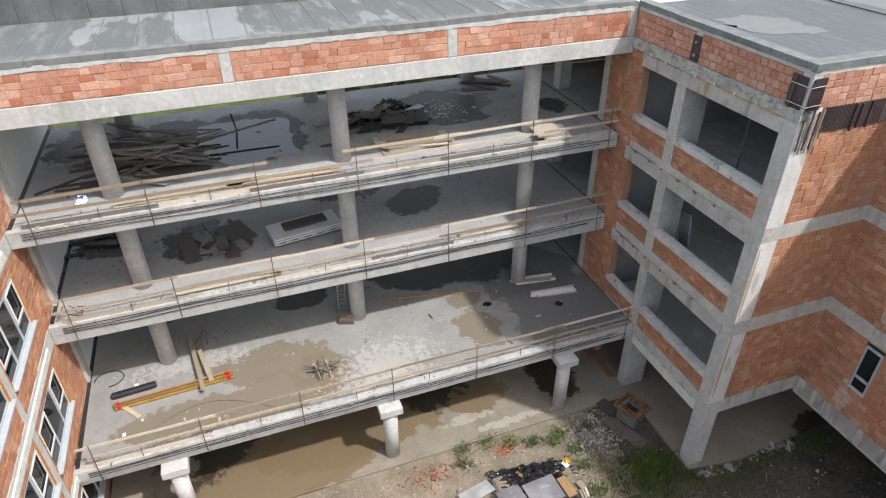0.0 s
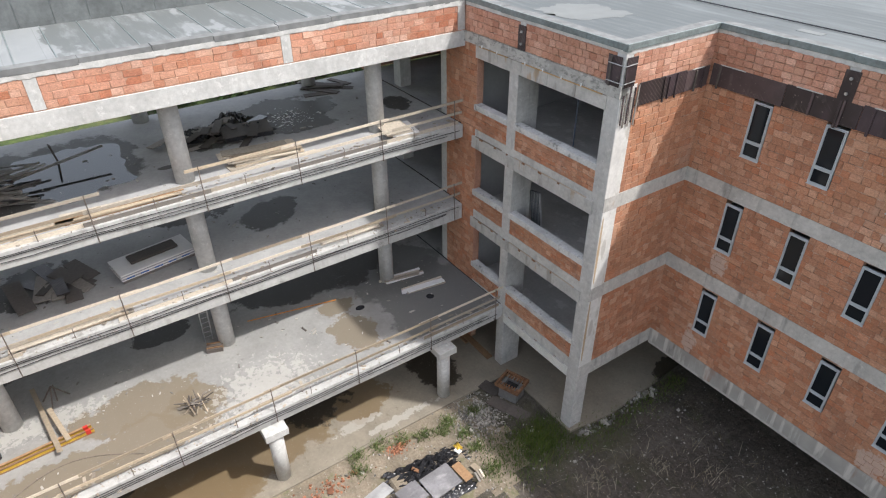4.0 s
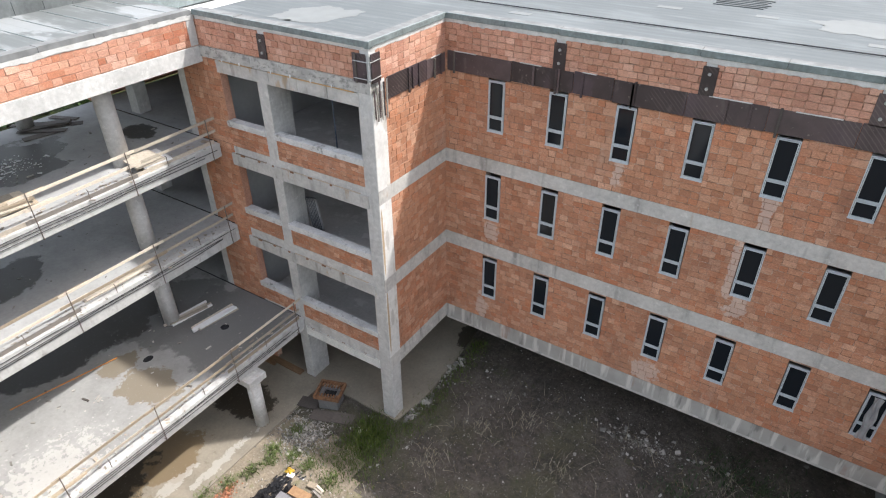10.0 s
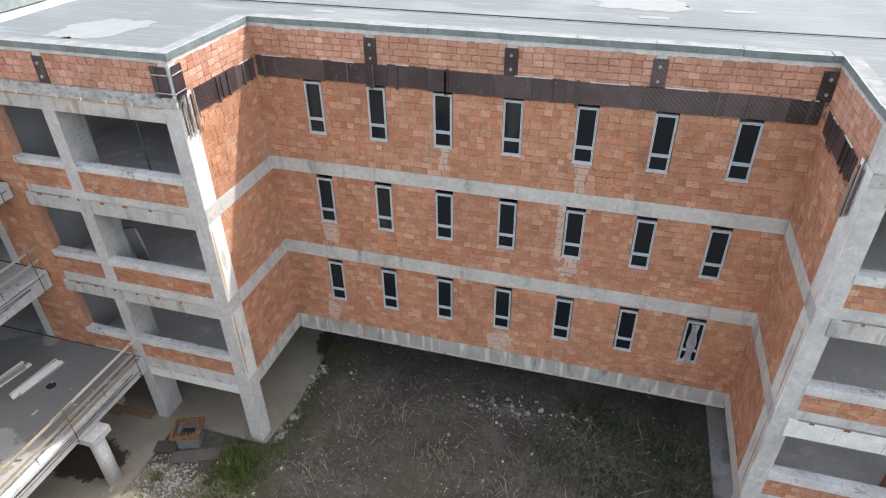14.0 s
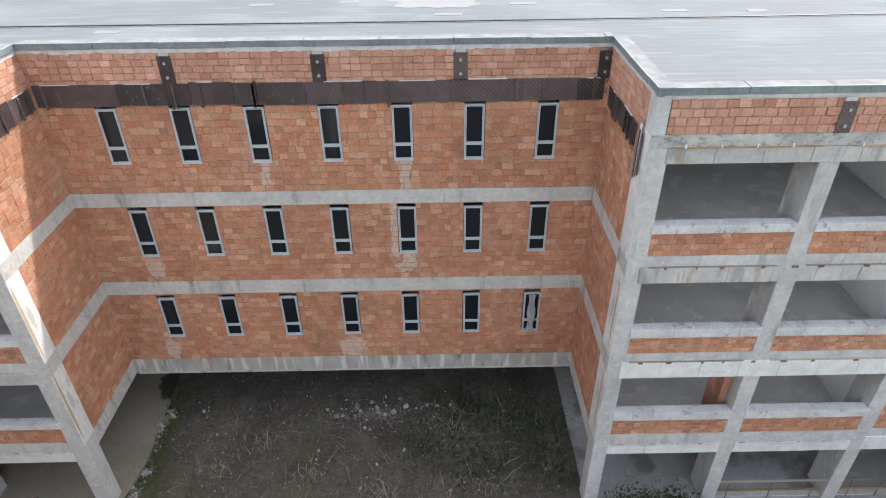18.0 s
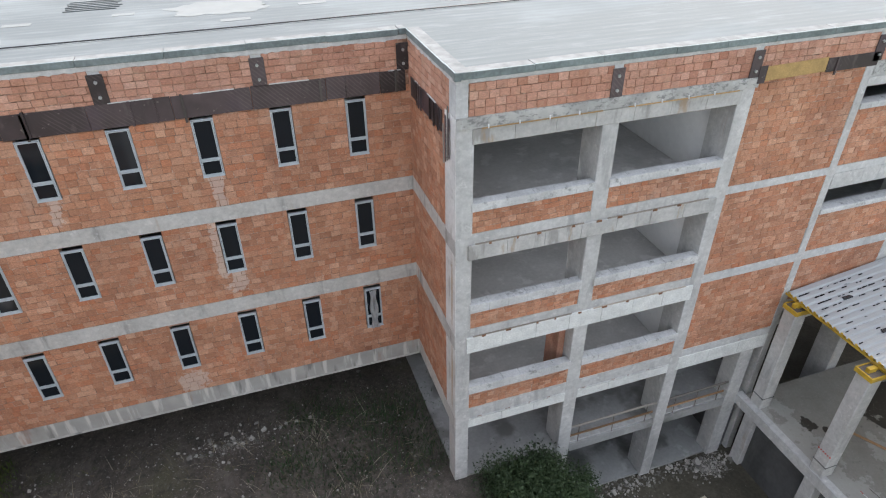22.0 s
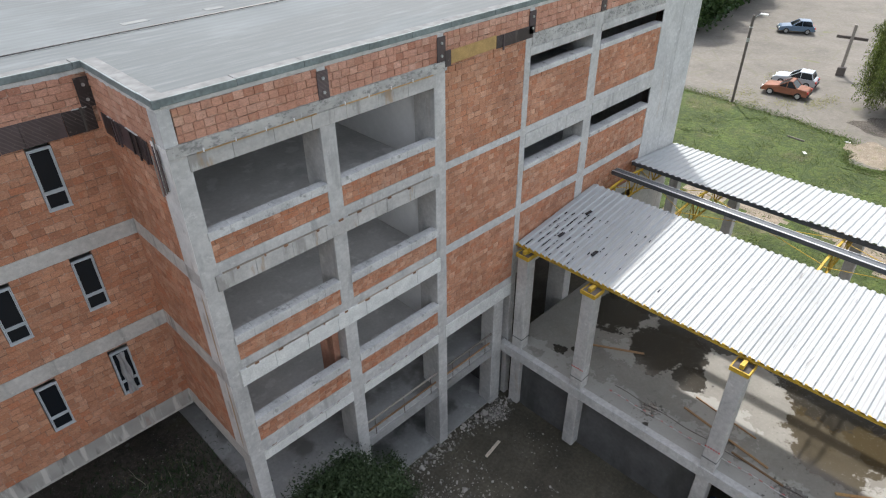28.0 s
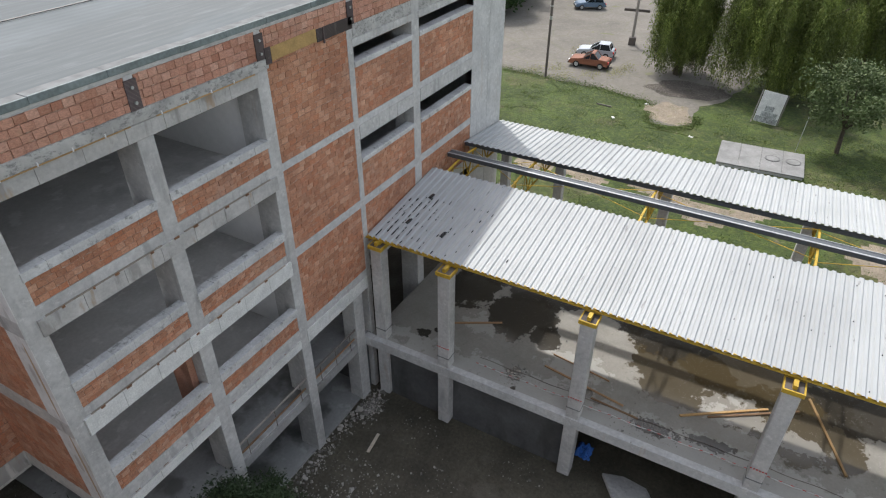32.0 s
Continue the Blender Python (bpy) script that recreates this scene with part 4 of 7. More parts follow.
def blob(name, cx, cy, z, rx, ry, mat, label, category="stain", seed=0, turn=0.0, rough=0.35, holes=False):
    """A flat, irregular patch: a puddle or a damp place."""
    bm = bmesh.new()
    n = 64
    vs = []
    for i in range(n):
        a = 2 * math.pi * i / n
        q = 1 + rough * 1.3 * noise.noise((math.cos(a) * 1.4 + seed * 3.7, math.sin(a) * 1.4, seed)) + rough * 0.5 * noise.noise((math.cos(a) * 5 + seed, math.sin(a) * 5, seed + 9))
        x, y = rx * q * math.cos(a), ry * q * math.sin(a)
        c, s = math.cos(turn), math.sin(turn)
        vs.append(bm.verts.new((cx + c * x - s * y, cy + s * x + c * y, z)))
    bm.faces.new(vs)
    bmesh.ops.triangulate(bm, faces=bm.faces[:])
    return tagged(part(name, bm, mat), label, category)


blob("roof_patch", -3.75, -2.05, 15.168, 1.35, 0.95, "dry_patch", "pale dry patch on the damp roof sheeting", seed=3, turn=0.75)
blob("roof_patch", -4.9, 3.6, 15.168, 1.5, 0.8, "dry_patch", "pale dry patch on the damp roof sheeting", seed=5)
blob("roof_patch", 11.7, 4.9, 15.168, 1.5, 0.9, "dry_patch", "pale dry patch on the damp roof sheeting", seed=8)
for x, y in ((6.95, 6.0), (14.2, 6.6)):
    gr = thing("roof_grating", "dark slatted grating lying on the roof", "grating", pose(x, y, 15.163))
    for i in range(6):
        part("slat", cuboid(0.05 * (i % 2), 1.6 + 0.08 * (i % 3), 0.26 * i, 0.26 * i + 0.1, 0, 0.03), "upstand", gr)
for i in range(9):
    x, y = 2 + 3.3 * i + rnd.uniform(-1, 1), rnd.choice((1.2, 3.2, 4.6)) + rnd.uniform(-0.3, 0.3)
    w = rnd.uniform(0.6, 1.2)
    solid("roof_patch", cuboid(x, x + w, y, y + 0.32, 15.161, 15.17), "dry_patch", "bright repair strip on the roof sheeting", "patch", kind="")

# ---- corner towers ----
def tower_side(side, plane, name, front=-4.0):
    w = wall(name, "short orange brick return wall with concrete bands", side, plane, front, 0.0, 2.72, 15.06, 0.35)
    for z0, z1 in BANDS:
        bar(w, "ring_beam", front + 0.03, -0.03, -0.2, 0.022, z0, z1, "band", "concrete ring beam")
    bar(w, "column", front - 0.02, -3.38, -0.3, 0.03, 3.36, 14.1, "corner", "concrete corner column with rusty streaks, coloured bright as if sunlit", 0.01)
    for z0, z1 in BANDS[:2]:
        bar(w, "ring_beam", front - 0.026, -3.375, -0.3, 0.036, z0, z1, "lintel_block", "stained concrete joint of the corner column")
    bar(w, "coping", front + 0.03, -0.02, -0.3, 0.012, 14.98, 15.09, "pale")
    bar(w, "post", front - 0.015, -3.72, -0.2, 0.02, 14.1, 15.0, "pale")
    for z0, z1, i in ((3.36, 6.48, 1), (7.03, 10.03, 2), (10.53, 13.62, 3)):
        lay(w, -3.38, 0.0, z0, z1, (), "brick", (-2, (z0 + z1) / 2), JUMBLE, 0.22, 30 + i + int(plane), 130)
    lay(w, -3.72, 0.0, 13.62, 14.98, (), "brick_shade", (-2, 14.3), (0.30,), 0.2, 37 + int(plane), 90)
    return w


tsl = tower_side("+x", 0.0, "wall_tower_side_1")
tsr = tower_side("-x", L, "wall_tower_side_2", FY)


def lintel(w, a, b, d0, d1, z0, z1, mat, label):
    """A row of lintel blocks, butted end to end."""
    n = max(1, round((b - a) / 1.2))
    for i in range(n):
        p, q = a + (b - a) * i / n, a + (b - a) * (i + 1) / n - 0.008
        bar(w, "lintel", p, q, d0, d1 + rnd.uniform(-0.004, 0.006), z0, z1 + rnd.uniform(-0.006, 0.004), mat, label, 0.008)


def facade(name, x0, x1, cols, bays, label, levels, crown, plane=-4.0):
    """The towers' open fronts: columns, slab edges, lintels, sills and brick aprons.
    levels: sill's top and foot, the apron's foot, the lintel's top and foot, the lintel's material;
    crown: the top lintel's foot, the slab edge's foot and top."""
    heads = [crown[0]] + [row[4] for row in levels[:-1]]
    holes = []
    for a, b, kind in bays:
        if kind == "open":
            holes += [(a, b, row[1] + 0.02, head) for row, head in zip(levels, heads)] + [(a, b, -0.4, levels[-1][4])]
        if kind == "ribbon":
            holes += [(a, b, 12.7, 13.3), (a, b, 8.85, 9.74), (a, b, 0.0, 4.4)]
        if kind == "blind":
            holes += [(a, b, -0.4, 2.74)]
    w = wall(name, label, "-y", plane, x0, x1, 0.0, 15.06, 0.3, holes + [(a - 0.03, b + 0.03, -0.1, 2.6) for a, b in cols])
    for a, b in cols:
        bar(w, "column", a - 0.012, b + 0.012, -0.6 if b == 0 or a == L else -0.95, 0.03, -3.6 if a > 20 else -0.1, 14.1, "concrete", "grey concrete column", 0.012)
    opens = [q for q in bays if q[2] == "open"]
    a0, b0 = min(q[0] for q in opens), max(q[1] for q in opens)
    lintel(w, a0 - 0.04, b0 + 0.06, -0.2, 0.052, crown[0], crown[1] - 0.03, "lintel_block", "grey block lintel with damp streaks")
    bar(w, "slab_edge", x0 + (1.15 if x0 < 0 else -0.02), b0 + 0.53, -0.25, 0.072, crown[1], crown[2], "sooty", "blackened concrete slab edge")
    for top, foot, ap, lt, li, lm in levels:
        runs = [(a0, b0)] if li > 4 else [q[:2] for q in opens]
        for p, q in runs:
            e, d = (0.12, 0.10) if li > 4 else (0.0, 0.05)
            lintel(w, p - e, q + e, -0.2, d, li, lt, lm, "white insulation board on the lintel" if lm == "styro" else "grey block lintel with damp streaks")
            for i in range(int((q - p) / 0.9)):
                u = p + 0.3 + 0.9 * i + rnd.uniform(-0.2, 0.2)
                bar(w, "rusty_clip", u, u + rnd.uniform(0.05, 0.2), d - 0.01, d + 0.012, lt - 0.03, lt + 0.035, "rust", "rusty steel clip")
    for a, b, kind in bays:
        if kind == "open":
            bar(w, "drip_lath", a + 0.2, b - 0.1, 0.05, 0.095, crown[1] - 0.028, crown[1] - 0.004, "orange_wood", "rust-stained lath under the slab edge")
            for i in range(int((b - a) / 0.85)):
                bar(w, "clip", a + 0.35 + 0.85 * i, a + 0.38 + 0.85 * i, 0.05, 0.11, crown[1] - 0.02, crown[1] + 0.07, "plaster", "pale clip")
            for top, foot, ap, lt, li, lm in levels:
                n = max(2, round((b - a + 0.1) / 0.62))
                for i in range(n):
                    p, q = a - 0.03 + (b - a + 0.06) * i / n, a - 0.03 + (b - a + 0.06) * (i + 1) / n - 0.006
                    bar(w, "sill", p, q, -0.24, 0.08 + rnd.uniform(-0.008, 0.008), foot, top + rnd.uniform(-0.005, 0.005), "sill", "rough pale concrete sill", 0.005)
                lay(w, a, b, ap, foot, (), "brick", ((a + b) / 2, top), (0.25, 0.25, 0.24), 0.17, int(a * 7 + top), 60)
                bar(w, "slab_edge", a, b, -0.25, 0.026, lt - 0.05, ap, "concrete", "concrete slab edge")
                bar(w, "drip_lath", a + 0.1, b - 0.2, 0.04, 0.085, lt + 0.004, lt + 0.03, "wood_weathered" if li > 6 else "pale", "lath above the lintel")
        if kind == "blind":
            for z0, z1 in ((3.7, 6.82), (7.17, 10.33), (10.6, 14.1)):
                lay(w, a, b, z0, z1, (), "brick", ((a + b) / 2, z0 + 1.5), (0.30, 0.30, 0.33), 0.205, int(a * 5 + z0), 140)
            for z0, z1 in ((10.33, 10.6), (6.82, 7.17), (3.36, 3.7)):
                bar(w, "slab_edge", a, b, -0.25, 0.03, z0, z1, "pale", "narrow concrete band")
            lintel(w, a - 0.1, b, -0.2, 0.06, 2.72, 3.35, "styro", "white insulation board on the lintel")
        if kind == "ribbon":
            bar(w, "slab_edge", a, b, -0.25, 0.024, 13.62, 14.1, "sooty", "blackened concrete slab edge")
            lintel(w, a - 0.06, b + 0.02, -0.2, 0.05, 13.33, 13.61, "concrete", "grey block lintel")
            bar(w, "sill", a, b, -0.36, 0.08, 12.58, 12.78, "sill", "rough pale concrete sill", 0.012)
            lay(w, a, b, 10.6, 12.58, (), "brick", ((a + b) / 2, 11.5), (0.30, 0.30, 0.33), 0.205, int(a * 5), 110)
            bar(w, "slab_edge", a, b, -0.25, 0.03, 10.33, 10.6, "pale", "narrow concrete band")
            lintel(w, a, b, -0.2, 0.055, 9.74, 10.32, "concrete", "grey block lintel")
            bar(w, "sill", a, b, -0.36, 0.08, 8.74, 8.94, "sill", "rough pale concrete sill", 0.012)
            lay(w, a, b, 7.17, 8.74, (), "brick", ((a + b) / 2, 8), (0.30, 0.30, 0.33), 0.205, int(a * 5 + 1), 110)
            bar(w, "slab_edge", a, b, -0.25, 0.03, 6.82, 7.17, "pale", "narrow concrete band")
            lay(w, a, b, 4.95, 6.82, (), "brick", ((a + b) / 2, 6), (0.30, 0.30, 0.33), 0.205, int(a * 5 + 2), 90)
            bar(w, "slab_edge", a, b, -0.25, 0.03, 4.4, 4.94, "concrete", "concrete beam")
    return w


fl = facade("wall_tower_front_1", -8.6, 0.0, [(-4.80, -4.36), (-0.5, 0.0)], [(-6.66, -4.80, "open"), (-4.36, -0.5, "open")], "tower front with open bays, concrete columns and brick aprons",
            [(11.54, 11.33, 10.55, 10.27, 9.80, "lintel_block"), (7.97, 7.73, 7.03, 6.66, 6.22, "lintel_block"), (4.42, 4.20, 3.47, 3.0, 2.55, "styro")], (13.28, 13.74, 14.1))
for z0, z1 in ((11.35, 13.28), (7.75, 9.80), (4.22, 6.22)):
    bar(fl, "reveal", -6.662, -6.64, -0.3, 0.0, z0, z1, "brick_shade", "brick side of the opening")
lay(fl, -8.6, -6.66, 0.05, 14.1, (), "brick", (-7, 8), JUMBLE, 0.22, 90, 200)
fr = facade("wall_tower_front_2", L, 43.4, [(L, 17.24), (20.96, 21.45), (25.32, 25.80), (29.85, 30.15), (34.15, 34.7)],
            [(17.24, 20.96, "open"), (21.45, 25.32, "open"), (25.80, 29.85, "blind"), (30.15, 34.15, "ribbon"), (34.7, 39.7, "ribbon")], "tower front with open bays, brick panels and concrete columns",
            [(11.66, 11.41, 10.68, 10.33, 9.84, "lintel_block"), (8.16, 7.85, 7.20, 6.88, 6.27, "styro"), (4.70, 4.36, 3.64, 3.14, 2.70, "styro")], (13.38, 13.83, 14.13), FY)
bar(fr, "column", 28.76, 29.4, -0.7, 0.02, -3.6, 2.71, "concrete", "grey concrete column beside the hall", 0.012)
bar(fr, "end_panel", 39.7, 41.6, -0.3, 0.04, -0.1, 15.2, "pale", "cast concrete end wall panel", 0.01)
bar(fr, "end_panel", 41.615, 43.4, -0.3, 0.04, -0.1, 15.2, "pale", "cast concrete end wall panel", 0.01)
bar(fr, "joint_band", 39.75, 43.38, 0.03, 0.046, 10.33, 10.6, "pale")
for w, a, b, stops, seed in ((fl, -7.38, -0.02, (-4.27,), 51), (fr, L + 0.02, 43.4, (21.2, 25.62, 30.1, 34.6, 39.3), 52)):
    bar(w, "coping", a, b, -0.3, 0.012, 14.98, 15.09, "pale")
    bar(w, "post", -0.3 if w is fl else L - 0.025, 0.025 if w is fl else L + 0.3, -0.2, 0.022, 14.1, 15.0, "pale", "concrete corner post of the parapet")
    for x in stops:
        bar(w, "post", x - 0.13, x + 0.13, -0.2, 0.016, 14.1, 15.0, "pale", "concrete parapet post")
    lay(w, a + (0 if w is fl else 0.3), b - (0.3 if w is fl else 0), 14.12, 14.98, [(x - 0.14, x + 0.14, 14, 15) for x in stops], "brick_shade", ((-3.5 if w is fl else 24), 14.5), (0.28,), 0.205, seed, 300)
wall("wall_east", "far gable wall of the building", "+x", 43.4, -3.8, 26, -0.1, 15.2, 0.3, mat="pale")
wall("wall_north_back", "plain rear wall of the building", "+y", 26, -24, 43.4, -0.1, 15.2, 0.3, mat="plaster")

# rooms behind the open fronts and the windows
for z in (3.36, 6.98, 10.5):
    solid("floor", boxes([(-7.4, -0.1, -3.68, 26, z - 0.3, z), (L + 0.1, 39.8, -3.68, 26, z - 0.3, z), (-0.1, L + 0.1, 0.36, 26, z - 0.3, z)]), "floor", "bare grey concrete storey floor", "floor")
solid("wall_rooms_1", boxes([(-8.9, -0.4, 3.2, 3.4, 0.03, 3.05), (-8.9, -0.4, 3.2, 3.4, 3.37, 6.66), (-8.9, -0.4, 3.2, 3.4, 6.99, 10.18), (-8.9, -0.4, 3.2, 3.4, 10.51, 14.1)]), "dim_plaster", "grey plastered room walls, toned down for their shade", "wall")
solid("wall_rooms_2", boxes([(L + 0.4, 39.8, 3.2, 3.4, z0, z1) for z0, z1 in ((0.03, 3.05), (3.37, 6.66), (6.99, 10.18), (10.51, 14.1))]), "plaster", "grey plastered room walls", "wall")
solid("wall_rooms_3", boxes([(25.5, 25.7, -3.6, 3.2, z0, z1) for z0, z1 in ((3.37, 6.66), (6.99, 10.18), (10.51, 14.1))]), "plaster", "grey plastered cross walls", "wall")
solid("wall_rooms_4", boxes([(-7.3, -7.1, -3.6, 3.2, z0, z1) for z0, z1 in ((3.37, 6.66), (6.99, 10.18), (10.51, 14.1))]), "dim_plaster", "grey plastered cross walls, toned down for their shade", "wall")
solid("wall_rooms_5", boxes([(-0.3, L + 0.3, 6.0, 6.2, 0.0, 14.1)]), "plaster", "grey inner wall behind the windows", "wall")
solid("wall_pier", boxes([(20.70, 20.94, -3.75, -2.9, 3.4, 6.26)]), "brick_shade", "brick pier beside the column", "wall")

# ---- plywood left on the slab edge ----
def ply_board(name, w, h, m, mat="ply", label="dark brown film-faced plywood formwork board", bolts=0, cleats=(), crust=False):
    ob = thing(name, label, "formwork", m, "formwork along the slab edge")
    if crust:
        c0 = rnd.uniform(0, 0.4) * w
        part("mortar_crust", cuboid(c0, c0 + rnd.uniform(0.35, 0.6) * w, -0.066, -0.03, h - 0.012, h + 0.014, 0.004), "lime_mortar", ob, "whitish dried mortar on the upper edge")
    part("board", cuboid(0, w, -0.06, -0.035, 0, h, 0.004), mat, ob)
    for c in cleats:
        part("cleat", cuboid(c, c + 0.07, -0.10, -0.06, rnd.uniform(-0.12, 0.02), h + rnd.uniform(-0.05, 0.06), 0.005), rnd.choice(("ply", "ply", "wood_dark")), ob)
    for i in range(bolts):
        bm = bmesh.new()
        add_rod(bm, (w / 2, -0.05, h * (0.25 + 0.5 * i)), (w / 2, -0.10, h * (0.25 + 0.5 * i)), 0.045, 8)
        part("tie_washer", bm, "zinc", ob)
    return ob


def ply_run(side, plane, a, b, z0, h, seed, mats=("ply",)):
    r = random.Random(seed)
    u0, u1 = along(side, a, b)
    u = u0
    while u < u1 - 0.1:
        w = min(r.choice((1.25, 2.4, 2.1, 1.6)), u1 - u)
        m = wall_frame(side, plane) @ pose(u, 0, z0 + r.uniform(-0.02, 0.02), 0, r.uniform(-0.5, 0.5), 0)
        ply_board("formwork_board", w - 0.012, h + r.uniform(-0.03, 0.03), m, cleats=[r.uniform(0.1, w - 0.2) for _ in range(r.randint(1, 3))], crust=r.random() < 0.7)
        u += w


ply_run("-y", 0.0, 0.12, L - 0.12, 13.44, 0.66, 4)
ply_run("+x", 0.0, -3.3, -0.1, 13.38, 0.66, 5)
ply_run("-x", L, -3.2, -0.35, 13.38, 0.62, 6)
for x in POSTX[1:]:
    ply_board("formwork_board", 0.40, 0.80, pose(x - 0.2, 0, 14.08), bolts=2)
for w, x in ((fl, -4.27), (fr, 21.2), (fr, 25.62), (fr, 30.1), (fr, 34.6)):
    ply_board("formwork_board", 0.36, 0.78, pose(x - 0.18, -4.0 if w is fl else FY, 14.12), bolts=2)
ply_board("formwork_board", 0.5, 0.85, pose(-0.56, -4.02, 14.06, 0, 0, 0), cleats=(0.1,))
ply_board("formwork_board", 0.42, 0.85, wall_frame("+x", 0.02) @ pose(-4.0, 0, 14.06))
for i, z in enumerate((14.2, 14.7)):
    solid("clamp_bar", rods([((-0.5, -4.12, z), (0.12, -4.12, z), 0.014), ((0.12, -4.12, z), (0.12, -3.62, z + 0.02), 0.014)]), "zinc", "whitish clamp bar on the corner formwork", "clamp", kind="")
for i in range(6):
    y = -3.96 + 0.11 * i
    ply_board("formwork_lath", 0.06, 0.9 + 0.15 * (i % 3), wall_frame("+x", 0.03) @ pose(y, 0, 12.95 - 0.1 * (i % 2), 0, 2 * (i % 3) - 2, 0), ("ply", "wood_grey")[i % 2], "weathered lath hanging from the corner formwork")
for i in range(4):
    ply_board("formwork_lath", 0.06, 1.1 + 0.2 * (i % 3), wall_frame("-x", L - 0.03) @ pose(3.4 + 0.14 * i, 0, 12.6 + 0.1 * i, 0, 2 * (i % 3) - 2, 0), ("wood_grey", "ply")[i % 2], "weathered lath hanging from the corner formwork")
ply_board("formwork_board", 2.15, 0.42, pose(26.05, FY, 13.98, 0, -1.0, 0), "ochre", "yellow formwork panel on the slab edge")
ply_board("formwork_board", 1.95, 0.42, pose(28.22, FY, 13.98), cleats=(0.3,))
ply_board("formwork_board", 0.26, 0.5, pose(25.76, FY - 0.02, 13.94))

# ---- open wing: decks, columns, parapet ----
Y0, Y1 = -24.52, -4.05
XD = -7.4
wp = wall("wall_parapet", "orange brick parapet above a pale concrete beam", "+x", XD, Y0, -4.0, 13.54, 15.06, 0.3, mat="mortar_pale")
bar(wp, "edge_beam", Y0 + 0.02, -4.02, -0.5, 0.03, 13.54, 14.1, "pale", "pale concrete roof edge beam", 0.012)
bar(wp, "coping", Y0, -4.02, -0.3, 0.014, 14.97, 15.1, "pale", "pale concrete coping")
PY = (-24.4, -17.6, -10.77, -4.2)
for y in PY:
    bar(wp, "post", y - 0.15, y + 0.15, -0.2, 0.02, 14.13, 14.98, "pale", "concrete parapet post")
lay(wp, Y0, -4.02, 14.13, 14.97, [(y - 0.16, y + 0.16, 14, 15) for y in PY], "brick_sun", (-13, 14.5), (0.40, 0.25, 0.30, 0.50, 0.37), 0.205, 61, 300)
solid("floor", boxes([(-15.6, XD - 0.3, Y0, 26, 13.7, 14.13)]), "plaster", "concrete roof slab of the wing", "ceiling")
COLY = (-21.7, -14.33, -7.1)
for z, xe, zb in ((10.5, XD, 9.96), (6.95, XD, 6.25), (3.4, -4.4, 2.95)):
    ob = thing("deck", "bare concrete storey deck with an edge beam", "deck", kind="structure")
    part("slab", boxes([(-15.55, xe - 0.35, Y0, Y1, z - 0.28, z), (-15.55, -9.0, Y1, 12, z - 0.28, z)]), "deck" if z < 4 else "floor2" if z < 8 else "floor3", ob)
    part("edge_beam", cuboid(xe - 0.36, xe, Y0 + 0.01, Y1 - 0.01, zb, z + 0.004, 0.015), "edge", ob, "pale concrete edge beam with dark grime")
    part("joint", boxes([(-15.5, xe - 0.2, Y1 + 0.0, Y1 + 0.05, z - 0.2, z + 0.006)]), "black", ob)
    part("joint", boxes([(-15.5, xe - 0.2, Y0 + 0.03, Y0 + 0.16, z - 0.2, z + 0.006)]), "black", ob)
    if z < 4:
        part("lower_beam", cuboid(xe - 0.9, xe - 0.1, Y0 + 0.02, Y1 - 0.02, zb - 0.22, zb), "concrete", ob)
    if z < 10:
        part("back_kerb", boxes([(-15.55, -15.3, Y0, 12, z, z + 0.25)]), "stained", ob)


def round_column(x, y, z0, z1, r=0.30, cap=0.0):
    ob = thing("round_column", "grey cast concrete round column", "column", pose(x, y, z0), "columns of the open wing", "structure")
    bm = bmesh.new()
    add_rod(bm, (0, 0, 0), (0, 0, z1 - z0 - cap), r, 24)
    me = part("shaft", bm, "pale", ob)
    me.data.polygons.foreach_set("use_smooth", [len(p.vertices) == 4 for p in me.data.polygons])
    if cap:
        part("capital", cuboid(-0.36, 0.36, -0.42, 0.42, z1 - z0 - cap, z1 - z0, 0.012), "pale", ob, "square concrete capital")
    return ob


for z0, z1 in ((3.4, 6.67), (6.95, 10.22), (10.5, 13.7)):
    for y in COLY:
        round_column(-8.85, y, z0, z1, 0.31)
        round_column(-15.1, y, z0, z1, 0.31)
    for x in (-8.85, -15.1):
        round_column(x, 2.6, z0, z1, 0.31)
for y in COLY:
    round_column(-4.42, y, 0.0, 2.72, 0.27, 0.3)
    round_column(-8.85, y, 0.0, 3.12, 0.31)
for z0, z1 in ((0.03, 3.1), (3.41, 6.66), (6.96, 10.2), (10.51, 13.69)):
    solid("pilaster", cuboid(-9.0, -8.62, -4.0, -3.4, z0, z1, 0.01), "pale", "pale rectangular concrete column", "column")
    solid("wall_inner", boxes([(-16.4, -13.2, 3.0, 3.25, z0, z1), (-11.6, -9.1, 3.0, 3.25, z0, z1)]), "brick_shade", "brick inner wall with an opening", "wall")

for z0, z1 in ((3.41, 6.66), (6.96, 10.2), (10.51, 13.69)):
    solid("pilaster", cuboid(-12.98, -12.42, -3.85, -3.3, z0, z1, 0.012), "pale", "pale square concrete column of the inner room", "column")
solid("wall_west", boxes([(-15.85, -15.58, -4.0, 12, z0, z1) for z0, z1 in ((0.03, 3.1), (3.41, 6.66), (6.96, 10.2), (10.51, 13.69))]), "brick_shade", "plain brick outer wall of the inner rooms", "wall")
